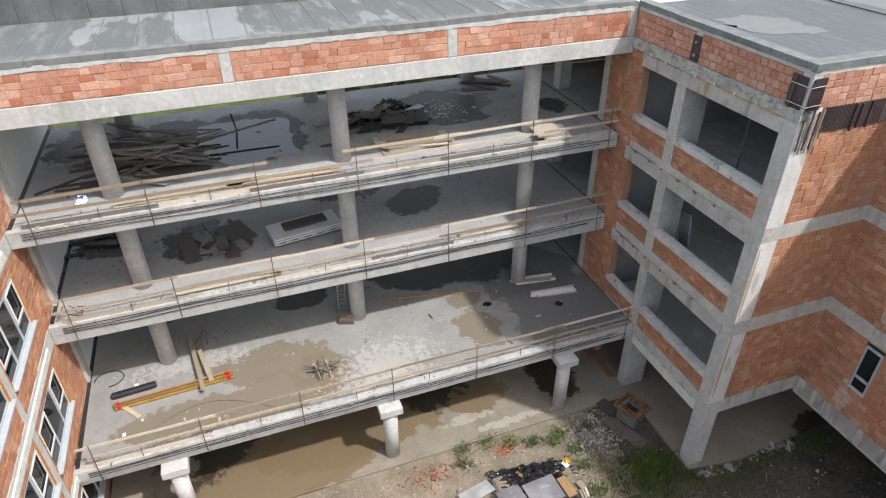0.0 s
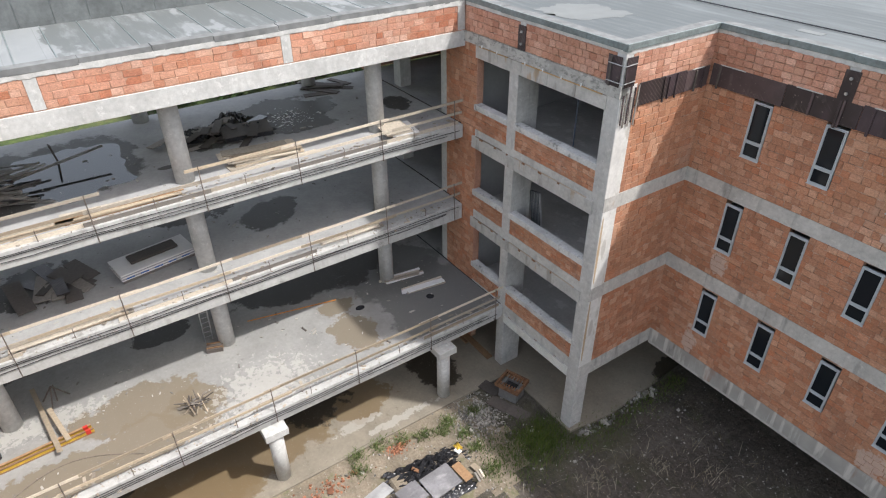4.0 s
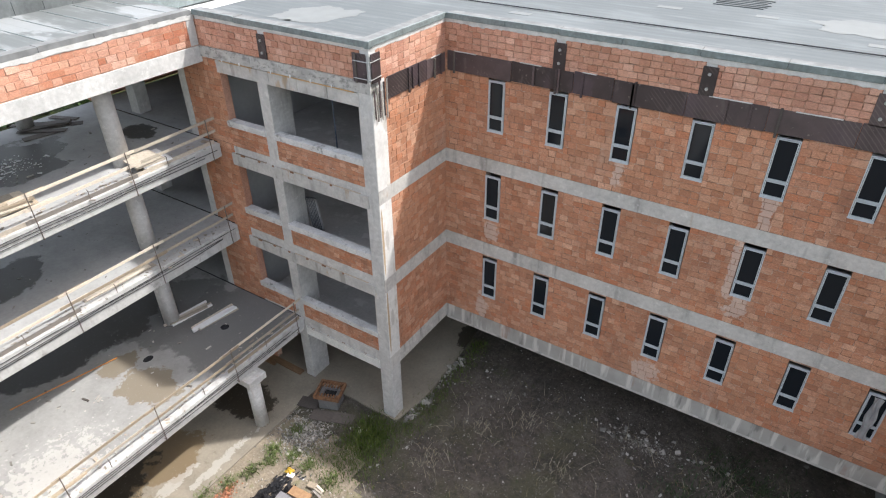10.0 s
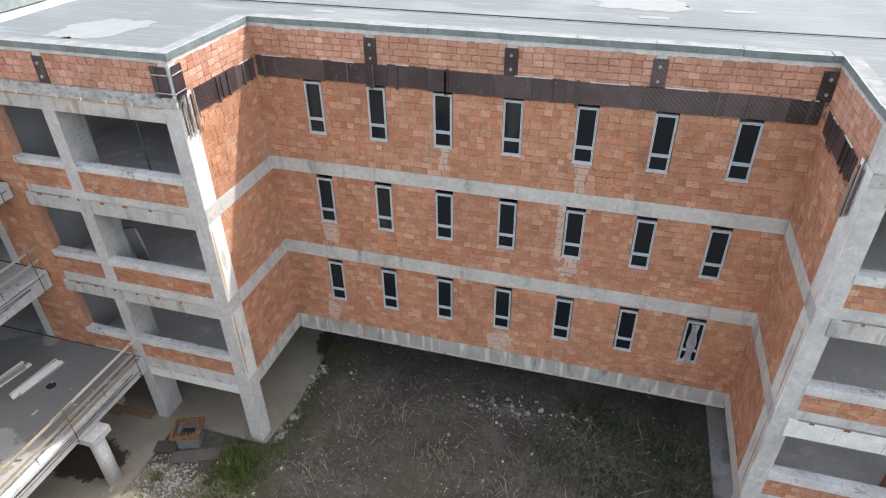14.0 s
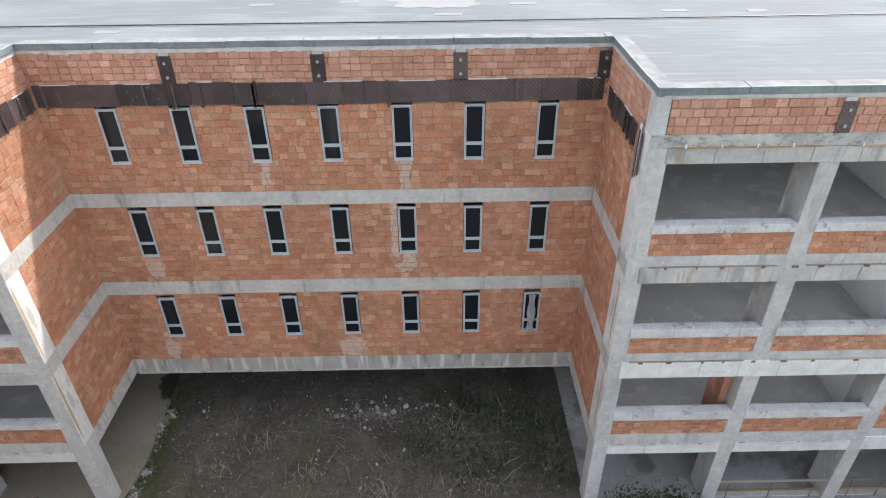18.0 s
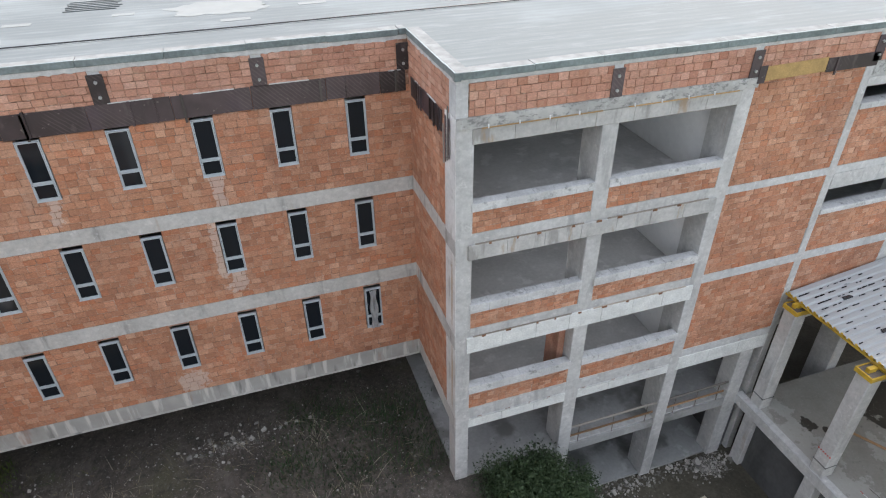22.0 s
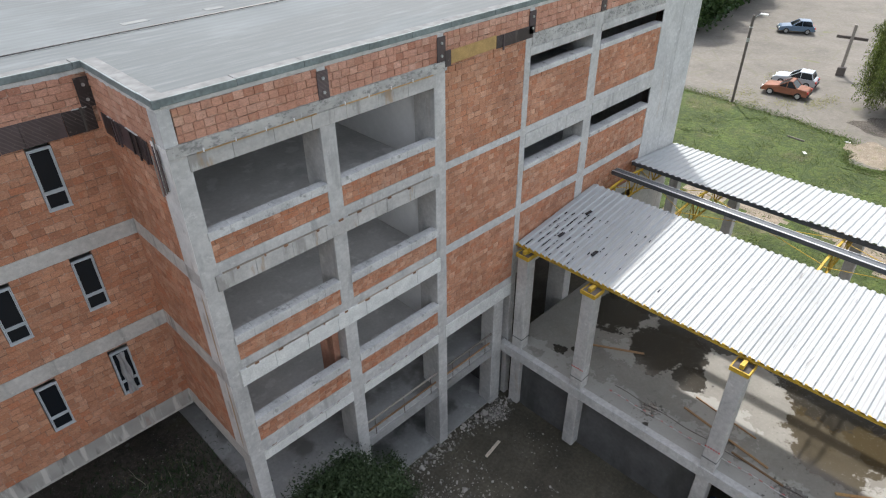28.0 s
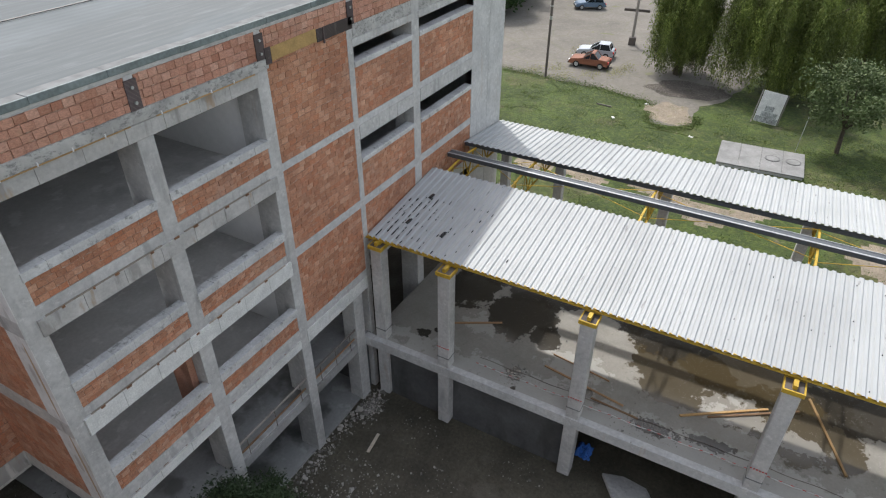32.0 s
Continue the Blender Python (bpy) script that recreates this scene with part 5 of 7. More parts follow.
# ---- end wing with large windows ----
EH = []
for x in (-6.62, -3.25, 0.12):
    EH += [(x, x + 3.0, 11.3, 13.1), (x, x + 3.0, 7.85, 9.65), (x, x + 3.0, 4.4, 6.15), (x, x + 3.0, 0.9, 2.6)]
we = wall("wall_south", "orange brick end wall with grey windows", "+y", Y0, -16.6, 4.0, -0.1, 15.1, 0.35, EH)
for z0, z1 in ((13.6, 14.1), (10.0, 10.5), (6.4, 6.95), (2.9, 3.4)):
    bar(we, "ring_beam", -7.36, 4.0, -0.2, 0.025, z0, z1, "pale", "pale concrete ring beam")
for x in (-3.58, -0.21, 3.4):
    bar(we, "column", x, x + 0.29, -0.2, 0.03, 0, 13.6, "pale", "pale concrete column")
for z in (10.16, 6.56, 3.05):
    for i in range(17):
        bar(we, "insulation_block", -6.6 + 0.62 * i, -6.0 + 0.62 * i, 0.03, 0.09, z, z + 0.26, "styro", "white insulation block on the ring beam", 0.01)
for z0, z1 in ((3.4, 6.4), (6.95, 10.0), (10.5, 13.6)):
    bar(we, "pilaster", -9.1, -8.6, -0.2, 0.12, z0, z1, "pale", "pale concrete pilaster")
    bar(we, "plaster_coat", -16.0, -9.1, -0.2, 0.02, z0, z1, "plaster", "grey plaster coat on the inner wall")
    lay(we, -8.6, -6.62, z0, z1, (), "brick", (-8, z0 + 1), JUMBLE, 0.22, int(z0 * 9), 60)
    lay(we, -6.62, 3.4, z0, z1, EH, "brick", (-5, z0 + 1), JUMBLE, 0.22, int(z0 * 9) + 1, 150)


def big_window(w, h):
    ob = thing("window", "wide grey aluminium window with several sashes in the end wall", "window", kind="structure", group="windows of the end wall")
    f = 0.07
    part("window_frame", boxes([(-w / 2, -w / 2 + f, -0.02, 0.06, 0, h), (w / 2 - f, w / 2, -0.02, 0.06, 0, h), (-w / 2 + f, w / 2 - f, -0.02, 0.06, h - f, h), (-w / 2 + f, w / 2 - f, -0.02, 0.06, 0, f), (-w / 6 - f / 2, -w / 6 + f / 2, -0.02, 0.06, f, h - f), (w / 6 - f / 2, w / 6 + f / 2, -0.02, 0.06, f, h - f), (-w / 2 + f, -w / 6 - f / 2, -0.02, 0.06, 0.55, 0.62), (w / 6 + f / 2, w / 2 - f, -0.02, 0.06, 0.55, 0.62)]), "frame", ob)
    part("window_sash", boxes([(a + q, a + q + 0.05, -0.045, -0.02, 0.64, h - f - 0.01) for a in (-w / 2 + f, w / 6 + f / 2) for q in (0.01, w / 3 - 0.17)] + [(a + 0.06, a + w / 3 - 0.17, -0.045, -0.02, z, z + 0.05) for a in (-w / 2 + f, w / 6 + f / 2) for z in (0.64, h - f - 0.06)]), "white", ob, "pale sash frames")
    for a, b in ((-w / 2 + f, -w / 6 - f / 2), (-w / 6 + f / 2, w / 6 - f / 2), (w / 6 + f / 2, w / 2 - f)):
        part("pane", cuboid(a, b, 0.015, 0.03, f, h - f), "glass", ob)
    part("window_sill", cuboid(-w / 2 - 0.05, w / 2 + 0.05, -0.16, 0.05, -0.05, 0.0), "frame", ob)
    for s in (-1, 1):
        bm = bmesh.new()
        for i in range(14):
            z = h * (i + 0.5) / 14
            q = rnd.uniform(0.02, 0.045)
            add_box(bm, s * (w / 2) - q, s * (w / 2) + q, -0.05, 0.0, z - 0.07, z + 0.07)
        part("foam_bead", bm, "foam", ob, "orange sealing foam along the frame")
    return ob


bw, first = big_window(2.94, 1.7), True
for a, b, z0, z1 in EH:
    m = wall_frame("+y", Y0) @ pose(-(a + b) / 2, 0.03, z0 + 0.05)
    if first:
        bw.matrix_basis, first = m, False
    else:
        copy_thing(bw, m)
solid("wall_end_wing", boxes([(-16.5, 4.0, -40, -39.7, 0, 15.1), (3.7, 4.0, -39.7, -24.96, 0, 15.1), (-16.5, -16.2, -39.7, -24.96, 0, 15.1)]), "plaster", "plain outer walls of the end wing", "wall")
solid("roof", boxes([(-16.6, 4.1, -40, -24.4, 15.1, 15.3)]), "roof", "flat roof of the end wing", "roof")

# ---- guard rails on the decks ----
def guard_rail(x, z, ya, yb, seed, low):
    r = random.Random(seed)
    ob = thing("guard_rail", "makeshift timber guard rail on rusty clamps along the deck edge", "guard rail", pose(x, 0, z), "guard rails of the decks")
    ys = list(np.linspace(ya + 0.5, yb - 0.3, 7))
    for y in ys:
        part("clamp_post", rods([((0.02, y, -low - 0.05), (-0.04, y, 1.02), 0.018), ((0.02, y, -low - 0.05), (-0.25, y, -low - 0.05), 0.018)]), "steel", ob, "rusty steel clamp post")
    for i in range(len(ys) - 1):
        a, b = ys[i] - 0.25, ys[i + 1] + 0.25
        for h, miss in ((0.92, 0.02), (0.47, 0.05)):
            if r.random() < miss:
                continue
            t = r.uniform(-0.03, 0.03)
            bm = bmesh.new()
            o = 0.03 * (i % 2)
            vs = add_box(bm, -0.085 - o, -0.06 - o, a + r.uniform(-0.3, 0.1), b + r.uniform(-0.1, 0.5), h - 0.05, h + 0.05)
            for v in vs:
                v.co.z += t * (1 if v.co.y > (a + b) / 2 else -1)
            part("plank", bm, r.choice(("wood", "wood", "wood_pale")), ob)
        if r.random() < 0.4:
            part("toe_board", cuboid(-0.12 - 0.03 * (i % 2), -0.095 - 0.03 * (i % 2), a, b, 0.005, 0.14), r.choice(("wood", "wood_grey", "wood_pale")), ob)
    for i in range(len(ys) - 1):
        y = (ys[i] + ys[i + 1]) / 2 + r.uniform(-0.3, 0.3)
        part("rebar_stub", rods([((-0.02, y, 0.0), (-0.03, y, 0.32), 0.014), ((-0.03, y, 0.3), (-0.1, y, 0.34), 0.014)]), "steel", ob, "bent reinforcing stub")
    for q in range(3):
        rows = [(0.03, ya + 0.2, -0.1 - 0.09 * q)]
        y = ya + 0.2
        h0 = -0.1 - 0.09 * q
        while y < yb - 1.5:
            y2 = min(y + r.uniform(1.2, 2.2), yb - 0.1)
            h1 = -0.1 - 0.09 * q + r.uniform(-0.05, 0.03)
            rows.append((0.03, y2, h1))
            y, h0 = y2, h1
        part("cable", tube(rows, 0.012), "rubber", ob, "black cable sagging along the edge")
    return ob


for x, z, low, seed in ((XD, 10.5, 0.5, 1), (XD, 6.95, 0.62, 2), (-4.4, 3.4, 0.5, 3)):
    guard_rail(x, z, Y0 + 0.2, Y1 - 0.1, seed, low)


def plank_pile(name, label, m, n, size, seed, mats, spread_xy=(0.8, 0.5), h=0.25, turn=25):
    """Loose boards thrown on a heap."""
    r = random.Random(seed)
    ob = thing(name, label, "lumber", m)
    for i in range(n):
        l, w, t = size[0] * r.uniform(0.5, 1.15), size[1] * r.uniform(0.6, 1.3), size[2]
        q = pose(r.gauss(0, spread_xy[0] * 0.5), r.gauss(0, spread_xy[1] * 0.5), t / 2 + h * (i / n) ** 1.2, r.uniform(-4, 4), r.uniform(-5, 5) * h * 3, r.gauss(0, turn))
        bm = cuboid(-l / 2, l / 2, -w / 2, w / 2, -t / 2, t / 2)
        p = part("board", bm, r.choice(mats), ob)
        p.matrix_basis = q
    return ob


def boards_along(name, label, m, n, size, seed, mats, width, layers=1, turn=2.0):
    r = random.Random(seed)
    ob = thing(name, label, "lumber", m)
    for i in range(n):
        l, w, t = size[0] * r.uniform(0.85, 1.05), size[1], size[2]
        row = i % max(1, int(width / (w + 0.02)))
        lay_no = i // max(1, int(width / (w + 0.02)))
        p = part("board", cuboid(-l / 2, l / 2, -w / 2, w / 2, 0, t), r.choice(mats), ob)
        p.matrix_basis = pose(r.uniform(-0.2, 0.2), -width / 2 + (row + 0.5) * (w + 0.02), 0.003 + lay_no * (t + 0.004), 0, 0, r.gauss(0, turn))
    return ob


def crumple(name, label, m, sx, sy, h, mat, seed, n=26, category="sheet"):
    bm = bmesh.new()
    g = [[bm.verts.new((sx * (i / n - 0.5) * (1 + 0.25 * noise.noise((j * 0.3, seed, 2))), sy * (j / n - 0.5) * (1 + 0.25 * noise.noise((i * 0.3, seed, 5))), h * (0.5 + 0.6 * noise.noise((i * 0.28, j * 0.28, seed)) + 0.4 * noise.noise((i * 0.8, j * 0.8, seed))) * min(1, 4 * min(i, n - i, j, n - j) / n) + 0.02)) for i in range(n + 1)] for j in range(n + 1)]
    for j in range(n):
        for i in range(n):
            bm.faces.new((g[j][i], g[j][i + 1], g[j + 1][i + 1], g[j + 1][i]))
    ob = tagged(part(name, bm, mat), label, category)
    ob.matrix_basis = m
    return ob


k = Mat("rubble_stone", (0.33, 0.31, 0.28), 0.9)
k.vary(k.each(), 0.5, 1.25).bump(k.noise(30), 0.4, 0.01)
M["stone"] = k.done()
# top deck
plank_pile("lumber_heap", "big heap of grey weathered boards on the wet deck", pose(-11.5, -20.7, 10.5, 0, 0, 78), 75, (2.7, 0.13, 0.03), 11, ("wood_grey", "wood_grey", "wood_dark", "wood_ash", "wood_ash"), (2.1, 1.9), 0.42, 26)
plank_pile("lumber_heap", "scattered dark boards on the wet deck", pose(-10.3, -22.6, 10.5, 0, 0, 95), 8, (2.0, 0.16, 0.03), 12, ("wood_dark",), (0.8, 1.0), 0.06, 15)
boards_along("plank_stack", "pale planks lying along the deck edge", pose(-8.25, -16.6, 10.5, 0, 0, 88), 9, (3.6, 0.16, 0.03), 13, ("wood", "wood_pale", "wood_red"), 0.7)
boards_along("plank_stack", "pale planks lying along the deck edge", pose(-8.1, -19.6, 10.5, 0, 0, 91), 5, (4.2, 0.14, 0.03), 14, ("wood", "wood_pale"), 0.4)
boards_along("plank_stack", "stack of clean pale plywood boards", pose(-9.2, -11.6, 10.5, 0, 0, 86), 12, (2.5, 0.5, 0.04), 15, ("wood_pale", "wood_pale", "wood"), 1.1, turn=4)
plank_pile("rubbish_heap", "dark heap of boards and plastic sheets", pose(-11.9, -12.2, 10.5), 26, (1.3, 0.35, 0.03), 16, ("wood_dark", "wood_dark", "wood_grey", "black"), (1.0, 1.6), 0.3, 50)
plank_pile("rubbish_heap", "dark boards by the inner wall", pose(-14.4, -6.6, 10.5, 0, 0, 60), 10, (2.0, 0.3, 0.03), 17, ("wood_dark",), (1.0, 1.0), 0.1, 20)
blob("puddle", -11.75, -17.4, 10.505, 2.3, 1.95, "water", "still rain puddle on the concrete deck", "puddle", 4, 0.3)
p = part("board", cuboid(-0.05, 0.05, -0.02, 0.02, 0, 0.75), "wood_dark")
tagged(p, "short dark board standing in the puddle", "board")
p.matrix_basis = pose(-12.9, -17.6, 10.5, 12, 10, 20)
boards_along("plank_stack", "pale dusty sheets stacked at the deck edge", pose(-8.15, -6.65, 10.5, 0, 0, 84), 4, (1.0, 1.15, 0.06), 33, ("wood_pale", "plaster"), 1.2, turn=3)
bag = bmesh.new()
bmesh.ops.create_icosphere(bag, subdivisions=3, radius=0.22)
for v in bag.verts:
    v.co = Vector((v.co.x * 1.25, v.co.y * 0.8, max(-0.02, v.co.z * 0.6 + 0.1))) * (1 + 0.25 * noise.noise(v.co * 7))
sack = tagged(part("plastic_bag", bag, "white"), "crumpled white and blue plastic bag", "bag")
sack.matrix_basis = pose(-8.6, -22.6, 10.5)
sub = part("print", cuboid(-0.1, 0.1, -0.12, 0.1, 0.2, 0.235, 0.01), "blue", sack, "blue print")

for x, y, s, h, i in ((-12.9, -11.4, 1.5, 0.4, 21), (-12.2, -13.1, 1.2, 0.35, 22), (-11.6, -10.9, 1.3, 0.25, 23)):
    crumple("tarpaulin", "dark crumpled plastic film on the deck", pose(x, y, 10.5, 0, 0, 40 * i), s, s * 0.8, h, "black", i, 22)
cb = thing("crate", "dark flat board crate on the wet deck", "crate", pose(-11.5, -11.3, 10.5, 0, 0, 82))
part("side", boxes([(-0.9, 0.9, -0.6, -0.56, 0, 0.16), (-0.9, 0.9, 0.56, 0.6, 0, 0.16)]), "black", cb)
part("end", boxes([(-0.9, -0.86, -0.56, 0.56, 0, 0.16), (0.86, 0.9, -0.56, 0.56, 0, 0.16)]), "black", cb)
part("lid", cuboid(-0.92, 0.92, -0.62, 0.62, 0.16, 0.19), "wood_dark", cb)


def crumbs(name, label, n, area, z, size, mat, seed):
    """Small debris lying on a deck, in one mesh."""
    r = random.Random(seed)
    bm = bmesh.new()
    for _ in range(n):
        x, y = area(r)
        q, a = size * r.lognormvariate(0, 0.5), r.uniform(0, 3.1)
        l = q * r.uniform(1, 3.5)
        c, s = math.cos(a), math.sin(a)
        for v in add_box(bm, -l, l, -q, q, 0, q * r.uniform(0.4, 1)):
            v.co = (x + c * v.co.x - s * v.co.y, y + s * v.co.x + c * v.co.y, z + v.co.z)
    tagged(part(name, bm, mat), label, "debris", kind="stuff")


crumbs("debris", "whitish crumbs on the wet top deck", 160, lambda r: (-12.0 + r.gauss(0, 0.5), -9.4 + r.gauss(0, 0.5)), 10.502, 0.011, "plaster", 1)
for z, x, i in ((10.5, -7.75, 2), (6.95, -7.75, 3), (3.4, -4.8, 4)):
    crumbs("debris", "timber splinters and crumbs along the deck edge", 220, lambda r, x=x: (x + r.gauss(0, 0.22), r.uniform(-24, -4.3)), z + 0.004, 0.016, "wood_weathered", i)
    crumbs("debris", "dark dirt along the deck edge", 110, lambda r, x=x: (x + r.gauss(0, 0.25), r.uniform(-24, -4.3)), z + 0.004, 0.011, "wood_grey", i + 10)
    crumbs("debris", "concrete crumbs on the deck", 200, lambda r, x=x: (r.uniform(x - 5, x), r.uniform(-24, -4.3)), z + 0.001, 0.014, "stone", i + 20)

# middle deck
pal = thing("panel_pallet", "stack of grey panels with blue printed edge on skids", "panels", pose(-10.3, -15.85, 6.95, 0, 0, 99))
for i in range(5):
    part("panel", cuboid(-1.35, 1.35, -0.62, 0.62, 0.14 + 0.05 * i, 0.185 + 0.05 * i), "old_panel" if i % 2 else "plaster", pal)
part("skid", boxes([(-1.3, 1.3, y, y + 0.1, 0, 0.13) for y in (-0.55, -0.05, 0.45)]), "wood_grey", pal)
for i in range(5):
    part("label_strip", cuboid(-1.2 + 0.5 * i, -0.9 + 0.5 * i, -0.635, -0.622, 0.19, 0.23), "blue", pal, "blue printed strip")
part("dark_cover", cuboid(-0.8, 0.9, -0.2, 0.35, 0.395, 0.5, 0.02), "wood_dark", pal)
plank_pile("rubbish_heap", "dark boards and plywood sheets on the deck", pose(-10.6, -18.8, 6.95, 0, 0, 10), 16, (1.8, 0.5, 0.03), 18, ("wood_dark", "wood_dark", "ply", "wood_grey"), (1.1, 1.0), 0.2, 25)
plank_pile("rubbish_heap", "dark boards on the deck", pose(-12.2, -23.2, 6.95, 0, 0, 70), 9, (1.6, 0.25, 0.03), 19, ("wood_dark",), (0.9, 1.0), 0.1, 25)
boards_along("plank_stack", "pale planks lying along the deck edge", pose(-8.0, -8.9, 6.95, 0, 0, 90), 3, (2.6, 0.2, 0.04), 20, ("wood_pale",), 0.5)
boards_along("plank_stack", "pale planks lying along the deck edge", pose(-8.0, -18.9, 6.95, 0, 0, 90), 3, (3.6, 0.2, 0.03), 21, ("wood_pale", "wood"), 0.5)
coil = thing("steel_offcuts", "tangle of rusty wire at the deck's corner", "wire", pose(-7.9, -23.9, 6.95))
r = random.Random(5)
for i in range(9):
    part("wire", rods([((r.uniform(-0.3, 0.3), r.uniform(-0.5, 0.5), r.uniform(0.02, 0.2)), (r.uniform(-0.3, 0.3), r.uniform(-0.5, 0.5), r.uniform(0.1, 0.3)), 0.02)]), "rust", coil)

# lower terrace
beam = thing("formwork_beam", "yellow timber formwork beam lying on the terrace", "beam", pose(-7.08, -21.5, 3.4, 0, 0, 94))
part("flange", boxes([(-2.0, 2.0, -0.04, 0.04, 0.0, 0.04), (-2.0, 2.0, -0.04, 0.04, 0.16, 0.2)]), "wood_red", beam)
part("web", cuboid(-2.0, 2.0, -0.014, 0.014, 0.04, 0.16), "yellow", beam)
part("red_end", boxes([(1.75, 1.9, -0.042, 0.042, 0.041, 0.202), (-1.9, -1.8, -0.042, 0.042, 0.041, 0.202)]), "red", beam)
beam2 = copy_thing(beam, pose(-6.9, -21.45, 3.4, 0, 0, 93))
for m, l in ((pose(-8.3, -20.72, 3.61, 0, 0, 7), 3.6), (pose(-7.8, -20.38, 3.61, 0, 0, 11), 1.9), (pose(-6.5, -22.9, 3.42, 0, 0, 38), 0.85)):
    p = tagged(part("plank", cuboid(-l / 2, l / 2, -0.08, 0.08, 0, 0.035, 0.004), "wood"), "single pale plank on the terrace", "plank")
    p.matrix_basis = m
roll = tagged(part("foam_strip", cuboid(-0.75, 0.75, -0.12, 0.12, 0, 0.2, 0.05), "black"), "dark roll of insulation on the terrace", "roll")
roll.matrix_basis = pose(-7.5, -22.85, 3.4, 0, 0, 95)
solid("cable", tube([(-5.2 - 0.9 * math.sin(0.25 * i), -22.6 + 0.33 * i, 3.412) for i in range(14)], 0.014), "steel", "thin grey cable lying in an arc on the terrace", "cable", kind="")
rb = thing("rebar_heap", "small heap of sticks and rusty bars on a damp spot", "rebar", pose(-6.15, -16.25, 3.4))
r = random.Random(8)
for i in range(22):
    a = r.uniform(0, 6.28)
    l = r.uniform(0.4, 0.9)
    c = (r.uniform(-0.2, 0.2), r.uniform(-0.3, 0.3), r.uniform(0.03, 0.25))
    part("stick", rods([((c[0] - l / 2 * math.cos(a), c[1] - l / 2 * math.sin(a), 0.03 + r.uniform(0, 0.1)), (c[0] + l / 2 * math.cos(a), c[1] + l / 2 * math.sin(a), c[2] + r.uniform(0, 0.35)), r.uniform(0.012, 0.025))]), r.choice(("wood_grey", "steel", "wood_dark", "wood")), rb)
for x, y, n in ((-7.5, -6.1, 6), (-8.62, -6.4, 5)):
    boards_along("plank_stack", "bundle of whitish battens on the terrace", pose(x, y, 3.4, 0, 0, 82), n, (1.9, 0.1, 0.07), int(-y * 10), ("wood_pale", "plaster"), 0.5)
blob("drain", -6.72, -6.2, 3.406, 0.17, 0.17, "black", "round drain opening in the terrace", "drain", 1, 0, 0.03)
blob("drain", -7.74, -9.05, 3.406, 0.15, 0.2, "black", "square drain opening in the terrace", "drain", 2, 0, 0.03)
stand = thing("trestle", "dark bent steel trestle standing on the terrace", "trestle", pose(-9.2, -20.3, 3.4, 0, 0, 20))
for a, b in (((-0.4, -0.3, 0), (0.0, 0.0, 0.75)), ((0.4, -0.35, 0), (0.0, 0.0, 0.75)), ((0.0, 0.45, 0), (0.0, 0.0, 0.75)), ((-0.5, 0.2, 0.35), (0.5, -0.1, 0.45))):
    part("steel_leg", rods([(a, b, 0.025)]), "steel", stand)
solid("hose", tube([(-8.5 + 0.42 * math.cos(0.4 * i), -23.75 + 0.5 * math.sin(0.4 * i), 3.42) for i in range(13)], 0.018), "black", "black hose lying in a loop on the terrace", "hose", kind="")
for x, y, w in ((-7.8, -22.8, 0.22), (-5.55, -23.1, 0.16), (-6.0, -22.55, 0.1)):
    crumple("rag", "crumpled white scrap on the terrace", pose(x, y, 3.402), w, w * 0.7, 0.06, "white", int(x * -9), 8, "rag")
solid("batten", tube([(-9.57, -13.26, 3.43), (-8.76, -9.67, 3.45)], 0.022), "foam", "thin orange batten lying in the shade of the deck", "batten", kind="")
for x, y, l, a, mat in ((-5.42, -10.22, 0.6, 60, "wood_grey"), (-5.29, -9.17, 0.35, 20, "wood_dark"), (-5.42, -11.20, 0.3, 80, "orange_wood"), (-7.80, -11.56, 0.3, 10, "wood_dark")):
    p = tagged(part("stick", cuboid(-l / 2, l / 2, -0.035, 0.035, 0, 0.04, 0.004), mat), "short wooden offcut lying on the terrace", "offcut")
    p.matrix_basis = pose(x, y, 3.402, 0, 0, a)
lad = thing("ladder", "grey metal ladder leaning on a round column", "ladder", pose(-9.35, -14.85, 3.4, 0, 12, 0))
part("stile", rods([((0, -0.2, 0), (0, -0.2, 2.4), 0.025)]), "zinc", lad)
part("stile", rods([((0, 0.1, 0), (0, 0.1, 2.4), 0.025)]), "zinc", lad)
for i in range(8):
    part("rung", rods([((0, -0.2, 0.25 + 0.28 * i), (0, 0.1, 0.25 + 0.28 * i), 0.014)]), "zinc", lad)
bd = thing("offcut_bundle", "bundle of brown offcuts at the column's foot", "bundle", pose(-8.7, -14.85, 3.4, 0, 0, 70))
for i in range(7):
    part("offcut", cuboid(-0.3, 0.3, -0.2 + 0.06 * i, -0.15 + 0.06 * i, 0.0, 0.18 + 0.03 * (i % 3)), ("wood_dark", "wood_red")[i % 2], bd)
st = thing("panel_stack", "bundle of dark grey ribbed sheets leaning in the room", "panels", pose(-3.75, -3.1, 6.99, 0, -10, 0))
for i in range(6):
    part("ribbed_sheet", boxes([(-0.24 + 0.085 * i, -0.2 + 0.085 * i, -0.05, 0.05, 0, 1.75)]), "purlin", st)
    part("sheet_rib", boxes([(-0.196 + 0.085 * i, -0.16 + 0.085 * i, -0.03, 0.04, 0, 1.72)]), "old_panel", st)
solid("prop", rods([((-2.6, -2.9, 10.5), (-2.6, -2.9, 13.2), 0.025)]), "prop", "blue-grey steel prop standing in the room", "prop", kind="")
solid("board", boxes([(-8.0, -6.4, -4.5, -4.35, 0.03, 0.12), (-7.0, -5.0, -4.3, -4.0, 0.03, 0.09)]), "wood_red", "reddish boards along the ground slab", "board", kind="")

